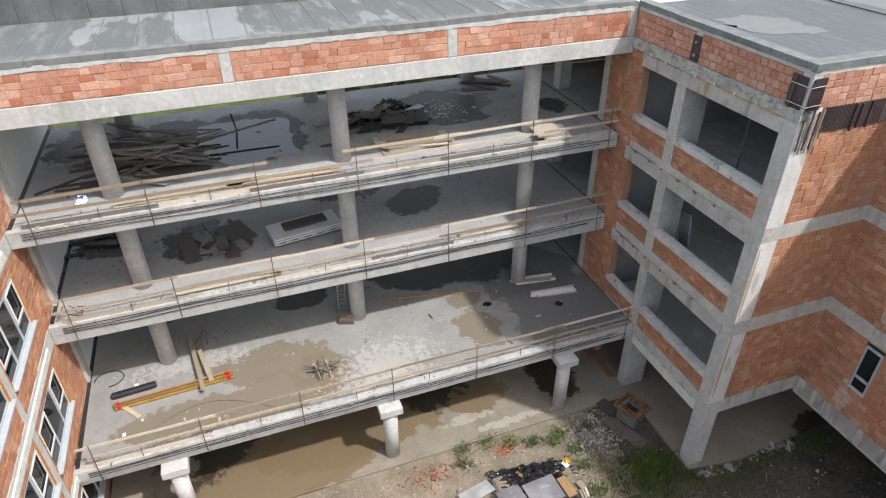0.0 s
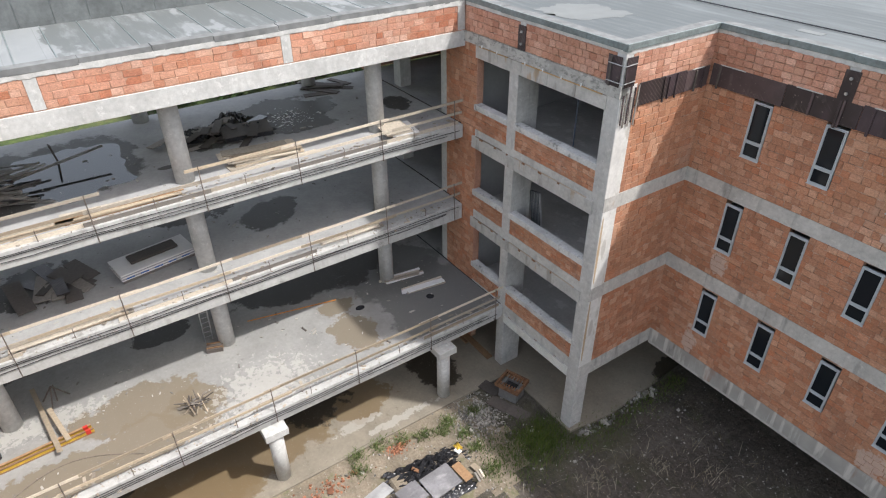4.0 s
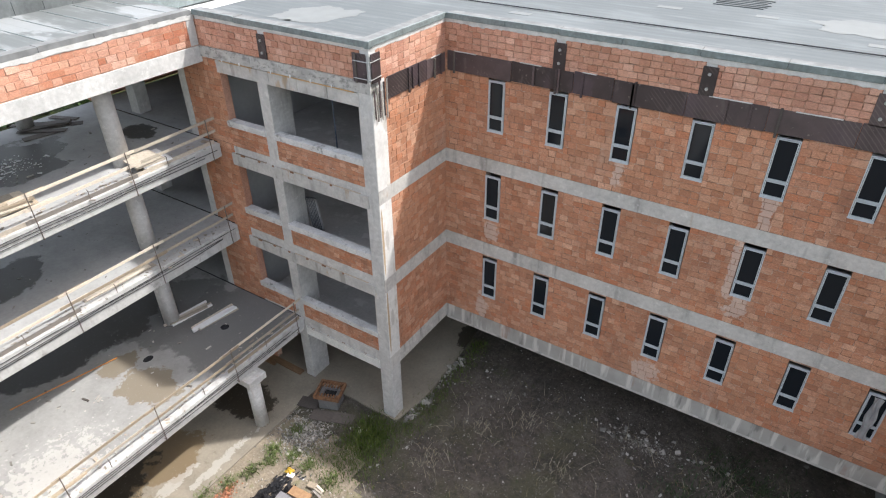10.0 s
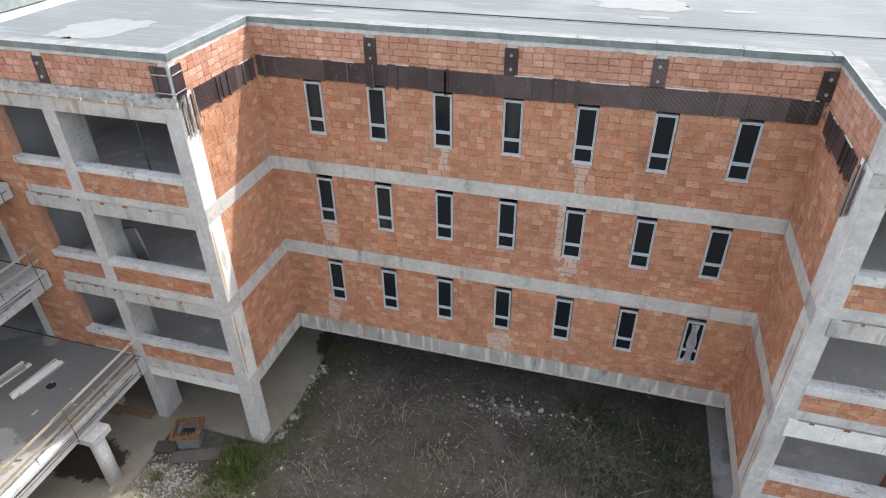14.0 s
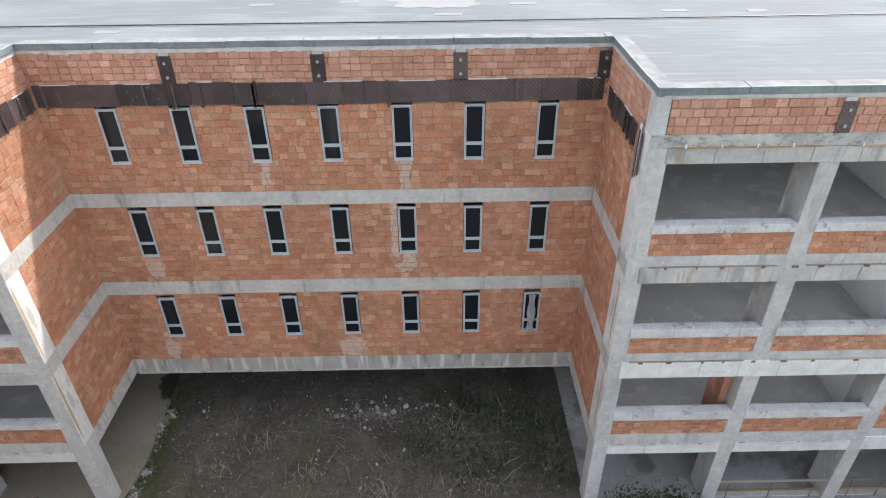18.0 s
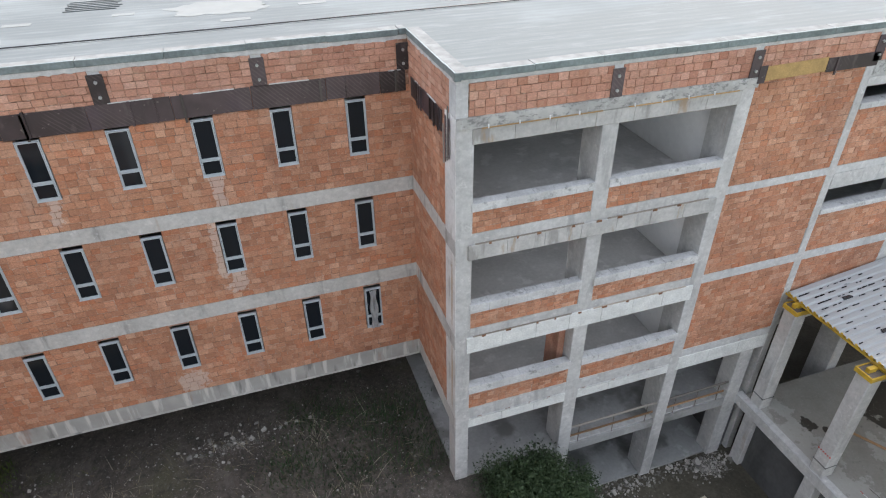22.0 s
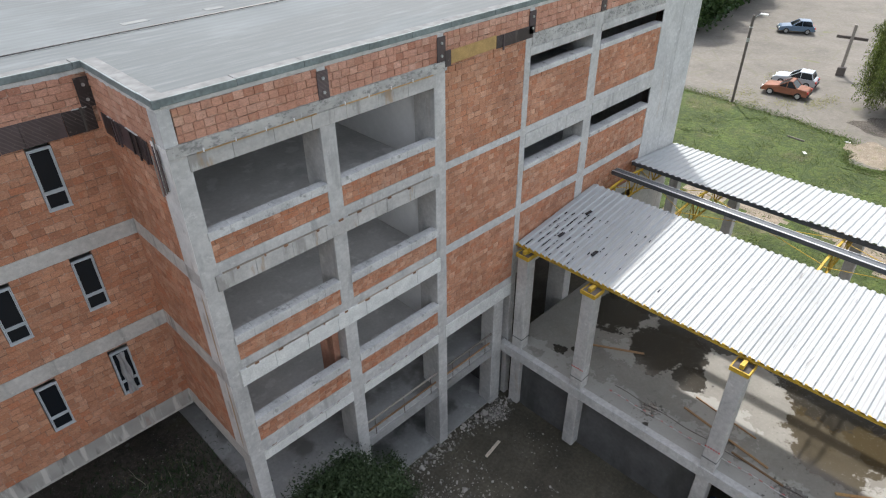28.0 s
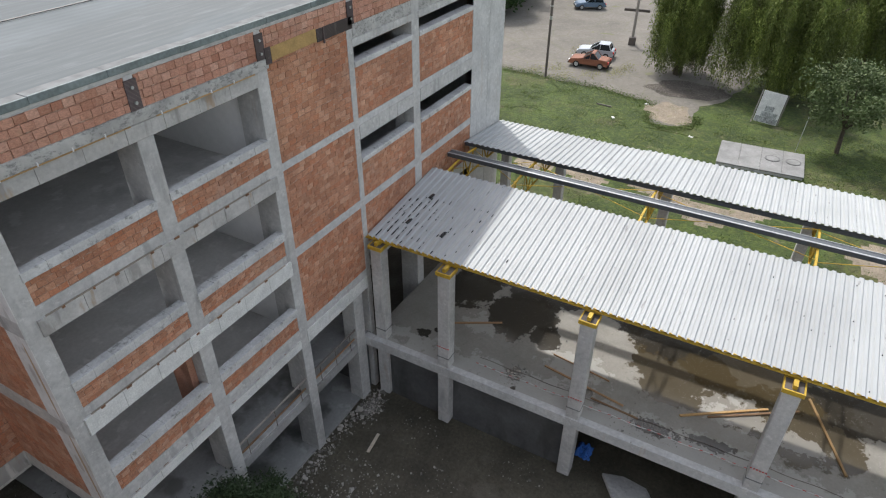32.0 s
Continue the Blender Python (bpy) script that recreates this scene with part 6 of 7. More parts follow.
# ---- courtyard corner: brazier box, rubbish, gravel ----
kiln = thing("inspection_box", "concrete shaft with a rusty orange grate frame", "shaft", pose(-2.75, -4.75, 0.0, 0, 0, 20))
part("shaft", boxes([(-0.42, -0.28, -0.35, 0.35, -0.1, 0.62), (0.28, 0.42, -0.35, 0.35, -0.1, 0.62), (-0.28, 0.28, -0.35, -0.22, -0.1, 0.62), (-0.28, 0.28, 0.22, 0.35, -0.1, 0.62)]), "stained", kiln)
part("grate_frame", boxes([(-0.55, 0.55, -0.5, -0.42, 0.62, 0.78), (-0.55, 0.55, 0.42, 0.5, 0.62, 0.78), (-0.55, -0.47, -0.42, 0.42, 0.62, 0.78), (0.47, 0.55, -0.42, 0.42, 0.62, 0.78)]), "rust", kiln)
for s in (-1, 1):
    for i in range(7):
        part("grate_bar", cuboid(-0.42 + 0.13 * i, -0.36 + 0.13 * i, min(0.2 * s, 0.42 * s), max(0.2 * s, 0.42 * s), 0.66, 0.72), "rust", kiln)
part("ash", cuboid(-0.27, 0.27, -0.21, 0.21, 0.3, 0.5), "black", kiln)
for x, y, a in ((-3.5, -5.3, 15), (-1.75, -5.2, 20), (-2.6, -5.55, 18)):
    p = tagged(part("rubber_mat", cuboid(-0.45, 0.45, -0.28, 0.28, 0.0, 0.02), "wood_dark"), "dark flat sheet lying on the ground", "sheet")
    p.matrix_basis = pose(x, y, 0.04, 0, 0, a)


crumple("tarpaulin", "crumpled black plastic film on the rubbish", pose(-1.55, -9.75, 0.02, 0, 0, 84), 3.1, 1.15, 0.5, "black", 3, 44)
crumple("tarpaulin", "crumpled black plastic film under the panels", pose(-0.75, -9.9, 0.02, 0, 0, 84), 2.6, 1.5, 0.22, "black", 5, 36)
for x, y, z, a, w, d, mat, lab in ((-0.7, -9.78, 0.42, 4, 0.98, 1.25, "dusty_panel", "dusty grey discarded panel on the rubbish"), (-0.85, -10.92, 0.36, 6, 0.9, 0.9, "dusty_panel", "dusty grey discarded panel on the rubbish"), (-0.58, -8.9, 0.42, 4, 0.85, 0.36, "wood_red", "dark brown panel on the rubbish"), (-1.6, -12.0, 0.22, 14, 0.55, 1.3, "old_panel", "whitish sheet leaning on the rubbish"), (-1.35, -12.75, 0.16, -20, 0.5, 0.8, "plaster", "whitish board lying on the rubbish"), (-0.5, -8.36, 0.36, 10, 0.34, 0.24, "wood", "light brown timber offcut on the rubbish"), (-0.2, -8.3, 0.34, -12, 0.42, 0.09, "wood_pale", "pale weathered timber offcut on the rubbish"), (-0.16, -8.42, 0.34, -8, 0.42, 0.08, "wood_pale", "pale weathered timber offcut on the rubbish"), (-0.12, -8.54, 0.34, -10, 0.42, 0.08, "wood_grey", "grey weathered timber offcut on the rubbish"), (-1.45, -8.48, 0.4, 15, 0.26, 0.2, "plaster", "whitish rag lying on the rubbish"), (-1.6, -10.3, 0.46, 30, 0.3, 0.13, "rust", "orange plastic scrap on the rubbish")):
    p = tagged(part("discarded_board", cuboid(-w / 2, w / 2, -d / 2, d / 2, 0, 0.06, 0.01), mat), lab, "board")
    p.matrix_basis = pose(x, y, z - 0.12, rnd.uniform(-4, 4), rnd.uniform(-5, 5), a)
solid("rubbish_core", cuboid(-2.0, -0.3, -11.3, -8.3, -0.1, 0.18, 0.1), "earth", "low heap under the rubbish", "heap", kind="")
crumple("rag", "yellow plastic rag on the rubbish", pose(-1.6, -8.37, 0.3), 0.3, 0.25, 0.15, "yellow", 6, 10, "rag")


def stones(name, label, n, area, size, mat, seed, mats=None):
    """Loose stones or rubble in one mesh."""
    r = random.Random(seed)
    verts, faces = [], []
    for _ in range(n):
        x, y = area(r)
        s = size * r.lognormvariate(0, 0.5)
        z = ground_z(x, y) + s * 0.25
        rot = Euler((r.uniform(0, 6), r.uniform(0, 6), r.uniform(0, 6))).to_matrix()
        b = len(verts)
        for c in ((-1, -1, -1), (1, -1, -1), (1, 1, -1), (-1, 1, -1), (-1, -1, 1), (1, -1, 1), (1, 1, 1), (-1, 1, 1)):
            v = rot @ Vector((c[0] * s * r.uniform(0.5, 1), c[1] * s * r.uniform(0.4, 0.9), c[2] * s * r.uniform(0.3, 0.6)))
            verts.append((x + v.x, y + v.y, z + v.z))
        faces += [tuple(b + i for i in q) for q in QUADS]
    tagged(new(name, pydata(name, verts, faces, mat)), label, "stones", kind="stuff")


k = Mat("dusty_stone", (0.23, 0.215, 0.19), 0.95)
k.vary(k.each(), 0.6, 1.2).bump(k.noise(30), 0.4, 0.01)
M["dusty_stone"] = k.done()
k = Mat("brick_crumbs", (0.34, 0.15, 0.085), 0.9)
k.vary(k.each(), 0.6, 1.2)
M["crumb"] = k.done()
stones("gravel", "grey gravel beside the ground slab", 2400, lambda r: (-2.75 + r.gauss(0, 0.6), -6.6 + r.gauss(0, 0.6)), 0.022, "stone", 1)
stones("gravel", "scattered pale stones in the yard", 320, lambda r: (r.uniform(-3.5, 1.5), r.uniform(-16, -4.3)), 0.03, "stone", 2)
stones("rubble", "pale stones scattered over dark soil", 900, lambda r: (r.uniform(0.3, 16.6), r.uniform(-9, 2.6)), 0.022, "stone", 3)
stones("rubble", "heap of broken pale concrete beside the bush", 900, lambda r: (22.3 + r.gauss(0, 0.8), -6.2 + r.gauss(0, 0.5)), 0.028, "stone", 26)
stones("rubble", "line of stones along the slab edge", 160, lambda r: (0.5 + r.gauss(0, 0.15), r.uniform(-4, 0.5)), 0.05, "stone", 4)
stones("rubble", "broken concrete along the basement slab", 420, lambda r: (r.uniform(22, 29.8), -4.45 + r.gauss(0, 0.25)), 0.04, "stone", 5)
stones("rubble", "broken concrete and stones on the slope", 420, lambda r: (r.uniform(21, 26), r.uniform(-8.5, -4.4)), 0.03, "stone", 6)
stones("rubble", "heap of pale rubble", 700, lambda r: (28.6 + r.gauss(0, 0.45), -4.75 + r.gauss(0, 0.3)), 0.026, "stone", 7)
stones("rubble", "low heap of pale crushed rubble", 900, lambda r: (9.0 + r.gauss(0, 0.7), 0.15 + r.gauss(0, 0.22)), 0.014, "dusty_stone", 8)
stones("rubble", "larger stones of the low heap", 60, lambda r: (9.2 + r.gauss(0, 1.3), 0.2 + r.gauss(0, 0.35)), 0.05, "stone", 18)
stones("rubble", "fine pale crumbs all over the soil", 2600, lambda r: (r.uniform(0.8, 16.4), r.uniform(-9, 1.6)), 0.011, "stone", 19)
stones("rubble", "pale crumbs scattered over the wet pit floor", 240, lambda r: (lambda c: (c[0] + r.gauss(0, 0.5), c[1] + r.gauss(0, 0.6)))(r.choice(((28.6, -7.5), (26.5, -9.5), (28.9, -12.5), (27.2, -14.5), (24.5, -7.0)))), 0.02, "stone", 12)
stones("brick_rubble", "crushed orange brick on the ground", 420, lambda r: (-3.2 + r.gauss(0, 0.16), -10.15 + r.gauss(0, 0.25)), 0.022, "crumb", 9)
stones("brick_rubble", "crushed orange brick on the ground", 120, lambda r: (-2.9 + r.gauss(0, 0.25), -13.2 + r.gauss(0, 0.6)), 0.035, "crumb", 10)


def grass(name, label, n, area, h, mat, seed, lean=0.5, w=0.012):
    r = random.Random(seed)
    verts, faces = [], []
    for _ in range(n):
        x, y = area(r)
        z = ground_z(x, y)
        hh = h * r.lognormvariate(0, 0.35)
        a = r.uniform(0, 6.28)
        lx, ly = lean * hh * math.cos(a), lean * hh * math.sin(a)
        b = r.uniform(0, 6.28)
        wx, wy = w * math.cos(b), w * math.sin(b)
        i = len(verts)
        verts += [(x - wx, y - wy, z - 0.02), (x + wx, y + wy, z - 0.02), (x + lx * 0.35 + wx * 0.8, y + ly * 0.35 + wy * 0.8, z + hh * 0.6), (x + lx * 0.35 - wx * 0.8, y + ly * 0.35 - wy * 0.8, z + hh * 0.6), (x + lx, y + ly, z + hh)]
        faces += [(i, i + 1, i + 2, i + 3), (i + 3, i + 2, i + 4)]
    tagged(new(name, pydata(name, verts, faces, mat)), label, "grass", kind="stuff")


grass("grass", "tall green grass by the column's foot", 1900, lambda r: (-0.2 + r.gauss(0, 0.5), -5.3 + r.gauss(0, 0.6)), 0.22, "lawn_blade", 1)
grass("grass", "green grass at the yard's edge", 1500, lambda r: (-0.2 + r.gauss(0, 0.7), -6.6 + r.gauss(0, 0.8)), 0.14, "lawn_blade", 2)
grass("grass", "thin grass along the slab edge", 1400, lambda r: (0.75 + r.gauss(0, 0.3), r.uniform(-4.5, 2.0)), 0.15, "lawn_blade", 3)
for i, (x, y) in enumerate(((-3.08, -8.97), (-3.64, -10.74), (-3.1, -7.8), (-3.6, -11.7), (-2.8, -8.2), (-1.34, -7.66), (-3.0, -11.9), (-0.2, -7.8), (-2.95, -6.61), (-3.4, -9.9), (-2.2, -7.6))):
    grass("weed", "green weed clump on dry ground", 170, lambda r, x=x, y=y: (x + r.gauss(0, 0.15), y + r.gauss(0, 0.2)), 0.16, "blade", 30 + i, 0.9, 0.014)
grass("dry_grass", "dry stalks scattered over the soil", 1900, lambda r: (r.uniform(0.5, 16.5), r.uniform(-11, 1.2)), 0.16, "dead", 5, 1.6, 0.009)
grass("dry_grass", "long pale stalks lying on the soil", 240, lambda r: (r.uniform(0.8, 16.3), r.uniform(-10, 0.6)), 0.2, "pale_stem", 15, 3.4, 0.011)
grass("dry_grass", "pale stalks standing in clumps", 420, lambda r: (lambda c: (c[0] + r.gauss(0, 0.35), c[1] + r.gauss(0, 0.4)))(r.choice(((3.2, -2.4), (4.6, -1.2), (2.4, -5.0), (6.8, -3.0), (12.2, -0.4), (13.2, -3.4), (9.5, -3.8)))), 0.34, "pale_stem", 16, 0.8, 0.009)
grass("grass", "low dark weeds in the yard", 4200, lambda r: (lambda c: (c[0] + r.gauss(0, 0.8), c[1] + r.gauss(0, 0.7)))(r.choice(((14.5, -0.2), (15.8, -0.4), (11.2, -1.6), (12.5, 0.6), (15.9, -2.5), (13.5, -2.5)))), 0.14, "leaf_bush", 6, 0.8, 0.02)

# ---- hall beside the tower ----
HX0, HX1 = 29.45, 43.4
HY = (-4.95, -8.3, -14.25, -21.0, -27.7)
sheet("floor", [(HX0, -34), (HX1, -34), (HX1, -4.3), (HX0, -4.3)], 0.02, 0.3, "hall", "wet concrete hall floor slab")
solid("edge_beam", boxes([(HX0 - 0.03, HX0 + 0.3, -34, -4.1, -0.45, 0.035)]), "pale", "concrete edge beam of the hall floor", "beam")


def square_column(x, y, z0, z1, s=0.55):
    ob = thing("square_column", "grey precast concrete column", "column", pose(x, y, z0), "columns of the hall", "structure")
    part("shaft", cuboid(-s / 2, s / 2, -s / 2, s / 2, 0, z1 - z0, 0.03), "concrete", ob)
    if z1 > 4:
        part("collar", cuboid(-s / 2 - 0.01, s / 2 + 0.01, -s / 2 - 0.01, s / 2 + 0.01, 0.0 - z0 + 0.55, 0.0 - z0 + 0.6), "stained", ob)
        h = z1 - z0
        e = s / 2
        part("steel_shoe", cuboid(-e - 0.01, e + 0.01, -e - 0.01, e + 0.01, h - 0.02, h + 0.03, 0.01), "wood_dark", ob, "dark steel shoe")
        part("shoe_rim", boxes([(-e - 0.06, -e - 0.012, -e - 0.06, e + 0.06, h - 0.13, h + 0.04), (e + 0.012, e + 0.06, -e - 0.06, e + 0.06, h - 0.13, h + 0.04), (-e - 0.012, e + 0.012, -e - 0.06, -e - 0.012, h - 0.13, h + 0.04), (-e - 0.012, e + 0.012, e + 0.012, e + 0.06, h - 0.13, h + 0.04)]), "yellow", ob, "yellow steel rim")
        part("bracket", boxes([(-0.22, 0.1, -0.07, 0.07, h + 0.03, h + 0.2)]), "yellow", ob, "yellow steel bracket")
    return ob


for i, y in enumerate(HY):
    square_column(29.76 if i else 29.98, y if i else -4.88, -3.6, 5.14)
    square_column(43.2, y, 0.0, 5.0, 0.5)
    if i:
        square_column(37.0, y, -3.6, -0.3, 0.5)


def roof_height(x):
    return 5.42 + (x - 30.0) * 0.124 if x < 37.2 else 6.15 - (x - 38.85) * 0.105


def corrugated(name, xa, xb, ya, yb, label):
    """Trapezoid sheets laid side by side, each a part."""
    ob = thing(name, label, "roof", kind="structure")
    y, w, pitch, n = ya, 1.05, 0.30, 8
    i = 0
    while y > yb:
        bm = bmesh.new()
        prof = []
        yy = y
        while yy > y - w - 0.02:
            prof += [(yy, 0.0), (yy - 0.10, 0.0), (yy - 0.145, 0.055), (yy - 0.255, 0.055)]
            yy -= pitch
        prof.append((yy, 0.0))
        cols = []
        for q, (py, pz) in enumerate(prof):
            row = []
            for s in range(n + 1):
                x = xa + (xb - xa) * s / n
                row.append(bm.verts.new((x, py, roof_height(x) + pz + 0.004 * (i % 2) + (0.06 if xa > 36 and i > 6 else 0) + 0.012 * noise.noise((x * 0.6, py * 0.5, 3)))))
            cols.append(row)
        for q in range(len(prof) - 1):
            for s in range(n):
                bm.faces.new((cols[q][s], cols[q + 1][s], cols[q + 1][s + 1], cols[q][s + 1]))
        part("roof_sheet", bm, "sheet", ob)
        y -= 4 * pitch - 0.0
        i += 1
    return ob


corrugated("hall_roof", 29.95, 35.6, -4.3, -34, "white corrugated metal roof over the hall")
corrugated("hall_roof", 38.85, 43.4, -4.3, -34, "white corrugated metal roof beyond the open strip")
for x, mat, lab in ((30.1, "yellow", "yellow steel edge purlin"), (32.4, "purlin", "grey steel purlin"), (35.4, "purlin", "grey steel purlin"), (37.1, "purlin", "grey steel purlin across the open strip"), (39.0, "purlin", "grey steel purlin"), (41.5, "purlin", "grey steel purlin"), (43.2, "purlin", "grey steel purlin")):
    z = roof_height(x) - 0.03
    ob = thing("purlin", lab, "purlin", kind="structure")
    d = 0.12 if mat == "yellow" else 0.2
    part("web", cuboid(x - 0.012, x + 0.012, -34, -4.3, z - d, z), mat, ob)
    if x == 37.1:
        part("girder", cuboid(x + 0.105, x + 0.42, -34, -4.3, z - 0.16, z - 0.03), "purlin", ob, "dark grey box girder")
        part("lip", boxes([(x + 0.425, x + 0.46, -34, -4.3, z - 0.16, z)]), "zinc", ob, "bright edge lip")
    part("flange", boxes([(x + 0.012, x + 0.1, -34, -4.3, z - 0.014, z), (x + 0.012, x + 0.1, -34, -4.3, z - d, z - d + 0.014)]), "zinc" if x == 37.1 else mat, ob)


def truss(y):
    ob = thing("roof_truss", "yellow steel lattice truss under the hall roof", "truss", kind="structure", group="trusses of the hall")
    top = lambda x: roof_height(x) - 0.25
    low = 4.75
    xs = list(np.linspace(29.9, 43.1, 13))
    t = []
    part("top_chord", rods([((xs[i], y, top(xs[i])), (xs[i + 1], y, top(xs[i + 1])), 0.06) for i in range(12)], 4), "yellow", ob)
    part("bottom_chord", rods([((30.0, y, low + 0.3), (31.1, y, low), 0.05), ((31.1, y, low), (42.1, y, low), 0.05), ((42.1, y, low), (43.2, y, low + 0.3), 0.05)], 4), "yellow", ob)
    for i in range(1, 12):
        a, b = (xs[i], y, top(xs[i])), (xs[i] + (0.55 if i % 2 else -0.55), y, low)
        part("brace", rods([(a, b, 0.035)], 4), "yellow", ob)
        part("brace", rods([((xs[i], y, top(xs[i])), (xs[i], y, low), 0.02)], 4), "yellow", ob)
    return ob


for y in HY:
    truss(y)
for i, y in enumerate(HY[:-1]):
    solid("tie_rod", rods([((36.3, y, 5.9), (38.8, HY[i + 1], 6.0), 0.015), ((38.8, y, 5.9), (36.3, HY[i + 1], 6.0), 0.015)]), "yellow", "thin yellow bracing rods", "rod")
bl = cuboid(29.955, 29.995, -34, -4.25, roof_height(29.95) - 0.11, roof_height(29.95) - 0.045)
for i in range(101):
    y = -4.2 - 0.3 * i + 0.0
    add_box(bl, 29.96, 30.0, y - 0.26, y - 0.14, roof_height(29.95) - 0.05, roof_height(29.95) + 0.05)
tagged(part("closure_strip", bl, "yellow"), "wavy yellow closure strip under the roof edge", "strip", kind="structure")
# dirt lying in the grooves of the sheets
r = random.Random(14)
bm = bmesh.new()
for _ in range(150):
    near = r.random() < 0.7
    y = -4.5 - abs(r.gauss(0, 1.8)) if near else r.uniform(-30, -18)
    y = -4.35 - 0.3 * round((-4.35 - y) / 0.3)
    x, l = (r.uniform(30.1, 33.5), r.uniform(0.05, 0.2)) if near else (r.uniform(30.2, 35.2), r.uniform(0.02, 0.06))
    for s in range(2):
        z = roof_height(x) + 0.006 - 0.012
        add_box(bm, x, x + l, y - 0.035, y - 0.015 + r.uniform(-0.01, 0.01), z, z + 0.03 + 0.124 * l)
    if near and _ < 3:
        add_box(bm, x, x + 0.4, y - 0.28, y - 0.16, roof_height(x) + 0.03, roof_height(x) + 0.1)
tagged(part("dirt", bm, "black"), "dark dirt in the grooves of the roof", "dirt", kind="stuff")
# loose timber, tape and rubble on the hall floor
for a, b, w in (((32.25, -7.3), (33.41, -9.37), 0.09), ((31.75, -18.05), (33.85, -21.15), 0.10), ((32.22, -19.05), (34.35, -22.3), 0.09), ((35.3, -22.6), (31.8, -24.05), 0.10), ((31.73, -12.22), (31.13, -15.9), 0.08), ((32.6, -12.3), (32.2, -15.0), 0.05), ((30.9, -14.6), (30.75, -16.6), 0.07)):
    a, b = Vector(a), Vector(b)
    d = b - a
    p = tagged(part("plank", cuboid(0, d.length, -w / 2, w / 2, 0, 0.06, 0.005), "wood_red" if w < 0.1 else "orange_wood"), "orange timber lying on the hall floor", "plank")
    p.matrix_basis = pose(a.x, a.y, 0.025, 0, 0, math.degrees(math.atan2(d.y, d.x)))
for x in (30.4, 30.8):
    rows = []
    for i in range(60):
        rows.append((x + 0.03 * math.sin(i), -9.5 - 0.3 * i, 0.04))
    solid("rebar" if x > 30.6 else "warning_tape", tube(rows, 0.012), "steel" if x > 30.6 else "white", "rusty bars lying along the hall edge" if x > 30.6 else "warning tape along the hall edge", "bar", kind="")
tape = thing("tape_stripes", "red stripes of the warning tape on the hall edge", "tape")
for i in range(42):
    part("stripe", cuboid(30.385, 30.415, -9.6 - 0.4 * i, -9.48 - 0.4 * i, 0.05, 0.058), "red", tape)
for y in HY[1:4]:
    tape = thing("tape_stripes", "red and white warning tape round the column", "tape")
    for i in range(6):
        part("stripe", cuboid(29.455, 29.475, y - 0.28 + 0.1 * i, y - 0.23 + 0.1 * i, 1.15, 1.2), "red", tape)


def scatter_on(name, label, n, c, s, z, size, mat, seed):
    r = random.Random(seed)
    bm = bmesh.new()
    for _ in range(n):
        x, y = r.gauss(c[0], s[0]), r.gauss(c[1], s[1])
        q = size * r.lognormvariate(0, 0.5)
        add_box(bm, x - q, x + q, y - q * 0.8, y + q * 0.8, z, z + q * r.uniform(0.4, 1))
    tagged(part(name, bm, mat), label, "rubble", kind="stuff")


scatter_on("rubble", "broken concrete crumbs on the hall edge", 200, (30.6, -11.3), (0.35, 0.3), 0.02, 0.013, "dusty_stone", 3)
scatter_on("rubble", "broken concrete crumbs on the hall edge", 260, (30.5, -17.0), (0.35, 0.6), 0.02, 0.013, "dusty_stone", 4)
crumple("tarpaulin", "blue plastic sheet in the basement yard", pose(30.85, -14.75, -3.3), 0.8, 0.7, 0.6, "blue", 8, 16)
p = solid("concrete_slab", cuboid(-1.3, 1.3, -0.9, 0.9, 0, 0.15, 0.02), "concrete", "broken concrete slab leaning in the basement yard", "slab", pose(29.6, -17.2, -3.4, 12, 18, 30), kind="")
p = tagged(part("plank", cuboid(-0.55, 0.55, -0.07, 0.07, 0, 0.04), "wood_pale"), "pale board on the wet soil", "plank")
p.matrix_basis = pose(26.8, -6.15, -3.55, 0, 0, 8)
# rails of the tower's ground floor over the basement
for xa, xb in ((21.47, 25.30), (25.83, 28.73)):
    ob = thing("guard_rail", "makeshift timber guard rail before the basement", "guard rail", pose(0, FY + 0.05, 0.02))
    for x in np.linspace(xa + 0.4, xb - 0.4, 3):
        part("clamp_post", rods([((x, -0.02, -0.45), (x, 0.02, 1.0), 0.018)]), "steel", ob)
    part("plank", cuboid(xa, xb, -0.02, 0.02, 0.9, 1.0), "wood_grey", ob)
    part("plank", cuboid(xa, xb - 0.1, -0.02, 0.02, 0.42, 0.5), "wood_red", ob)
    part("beam", cuboid(xa, xb, 0.04, 0.34, -0.52, 0.04), "concrete", ob, "concrete edge beam")


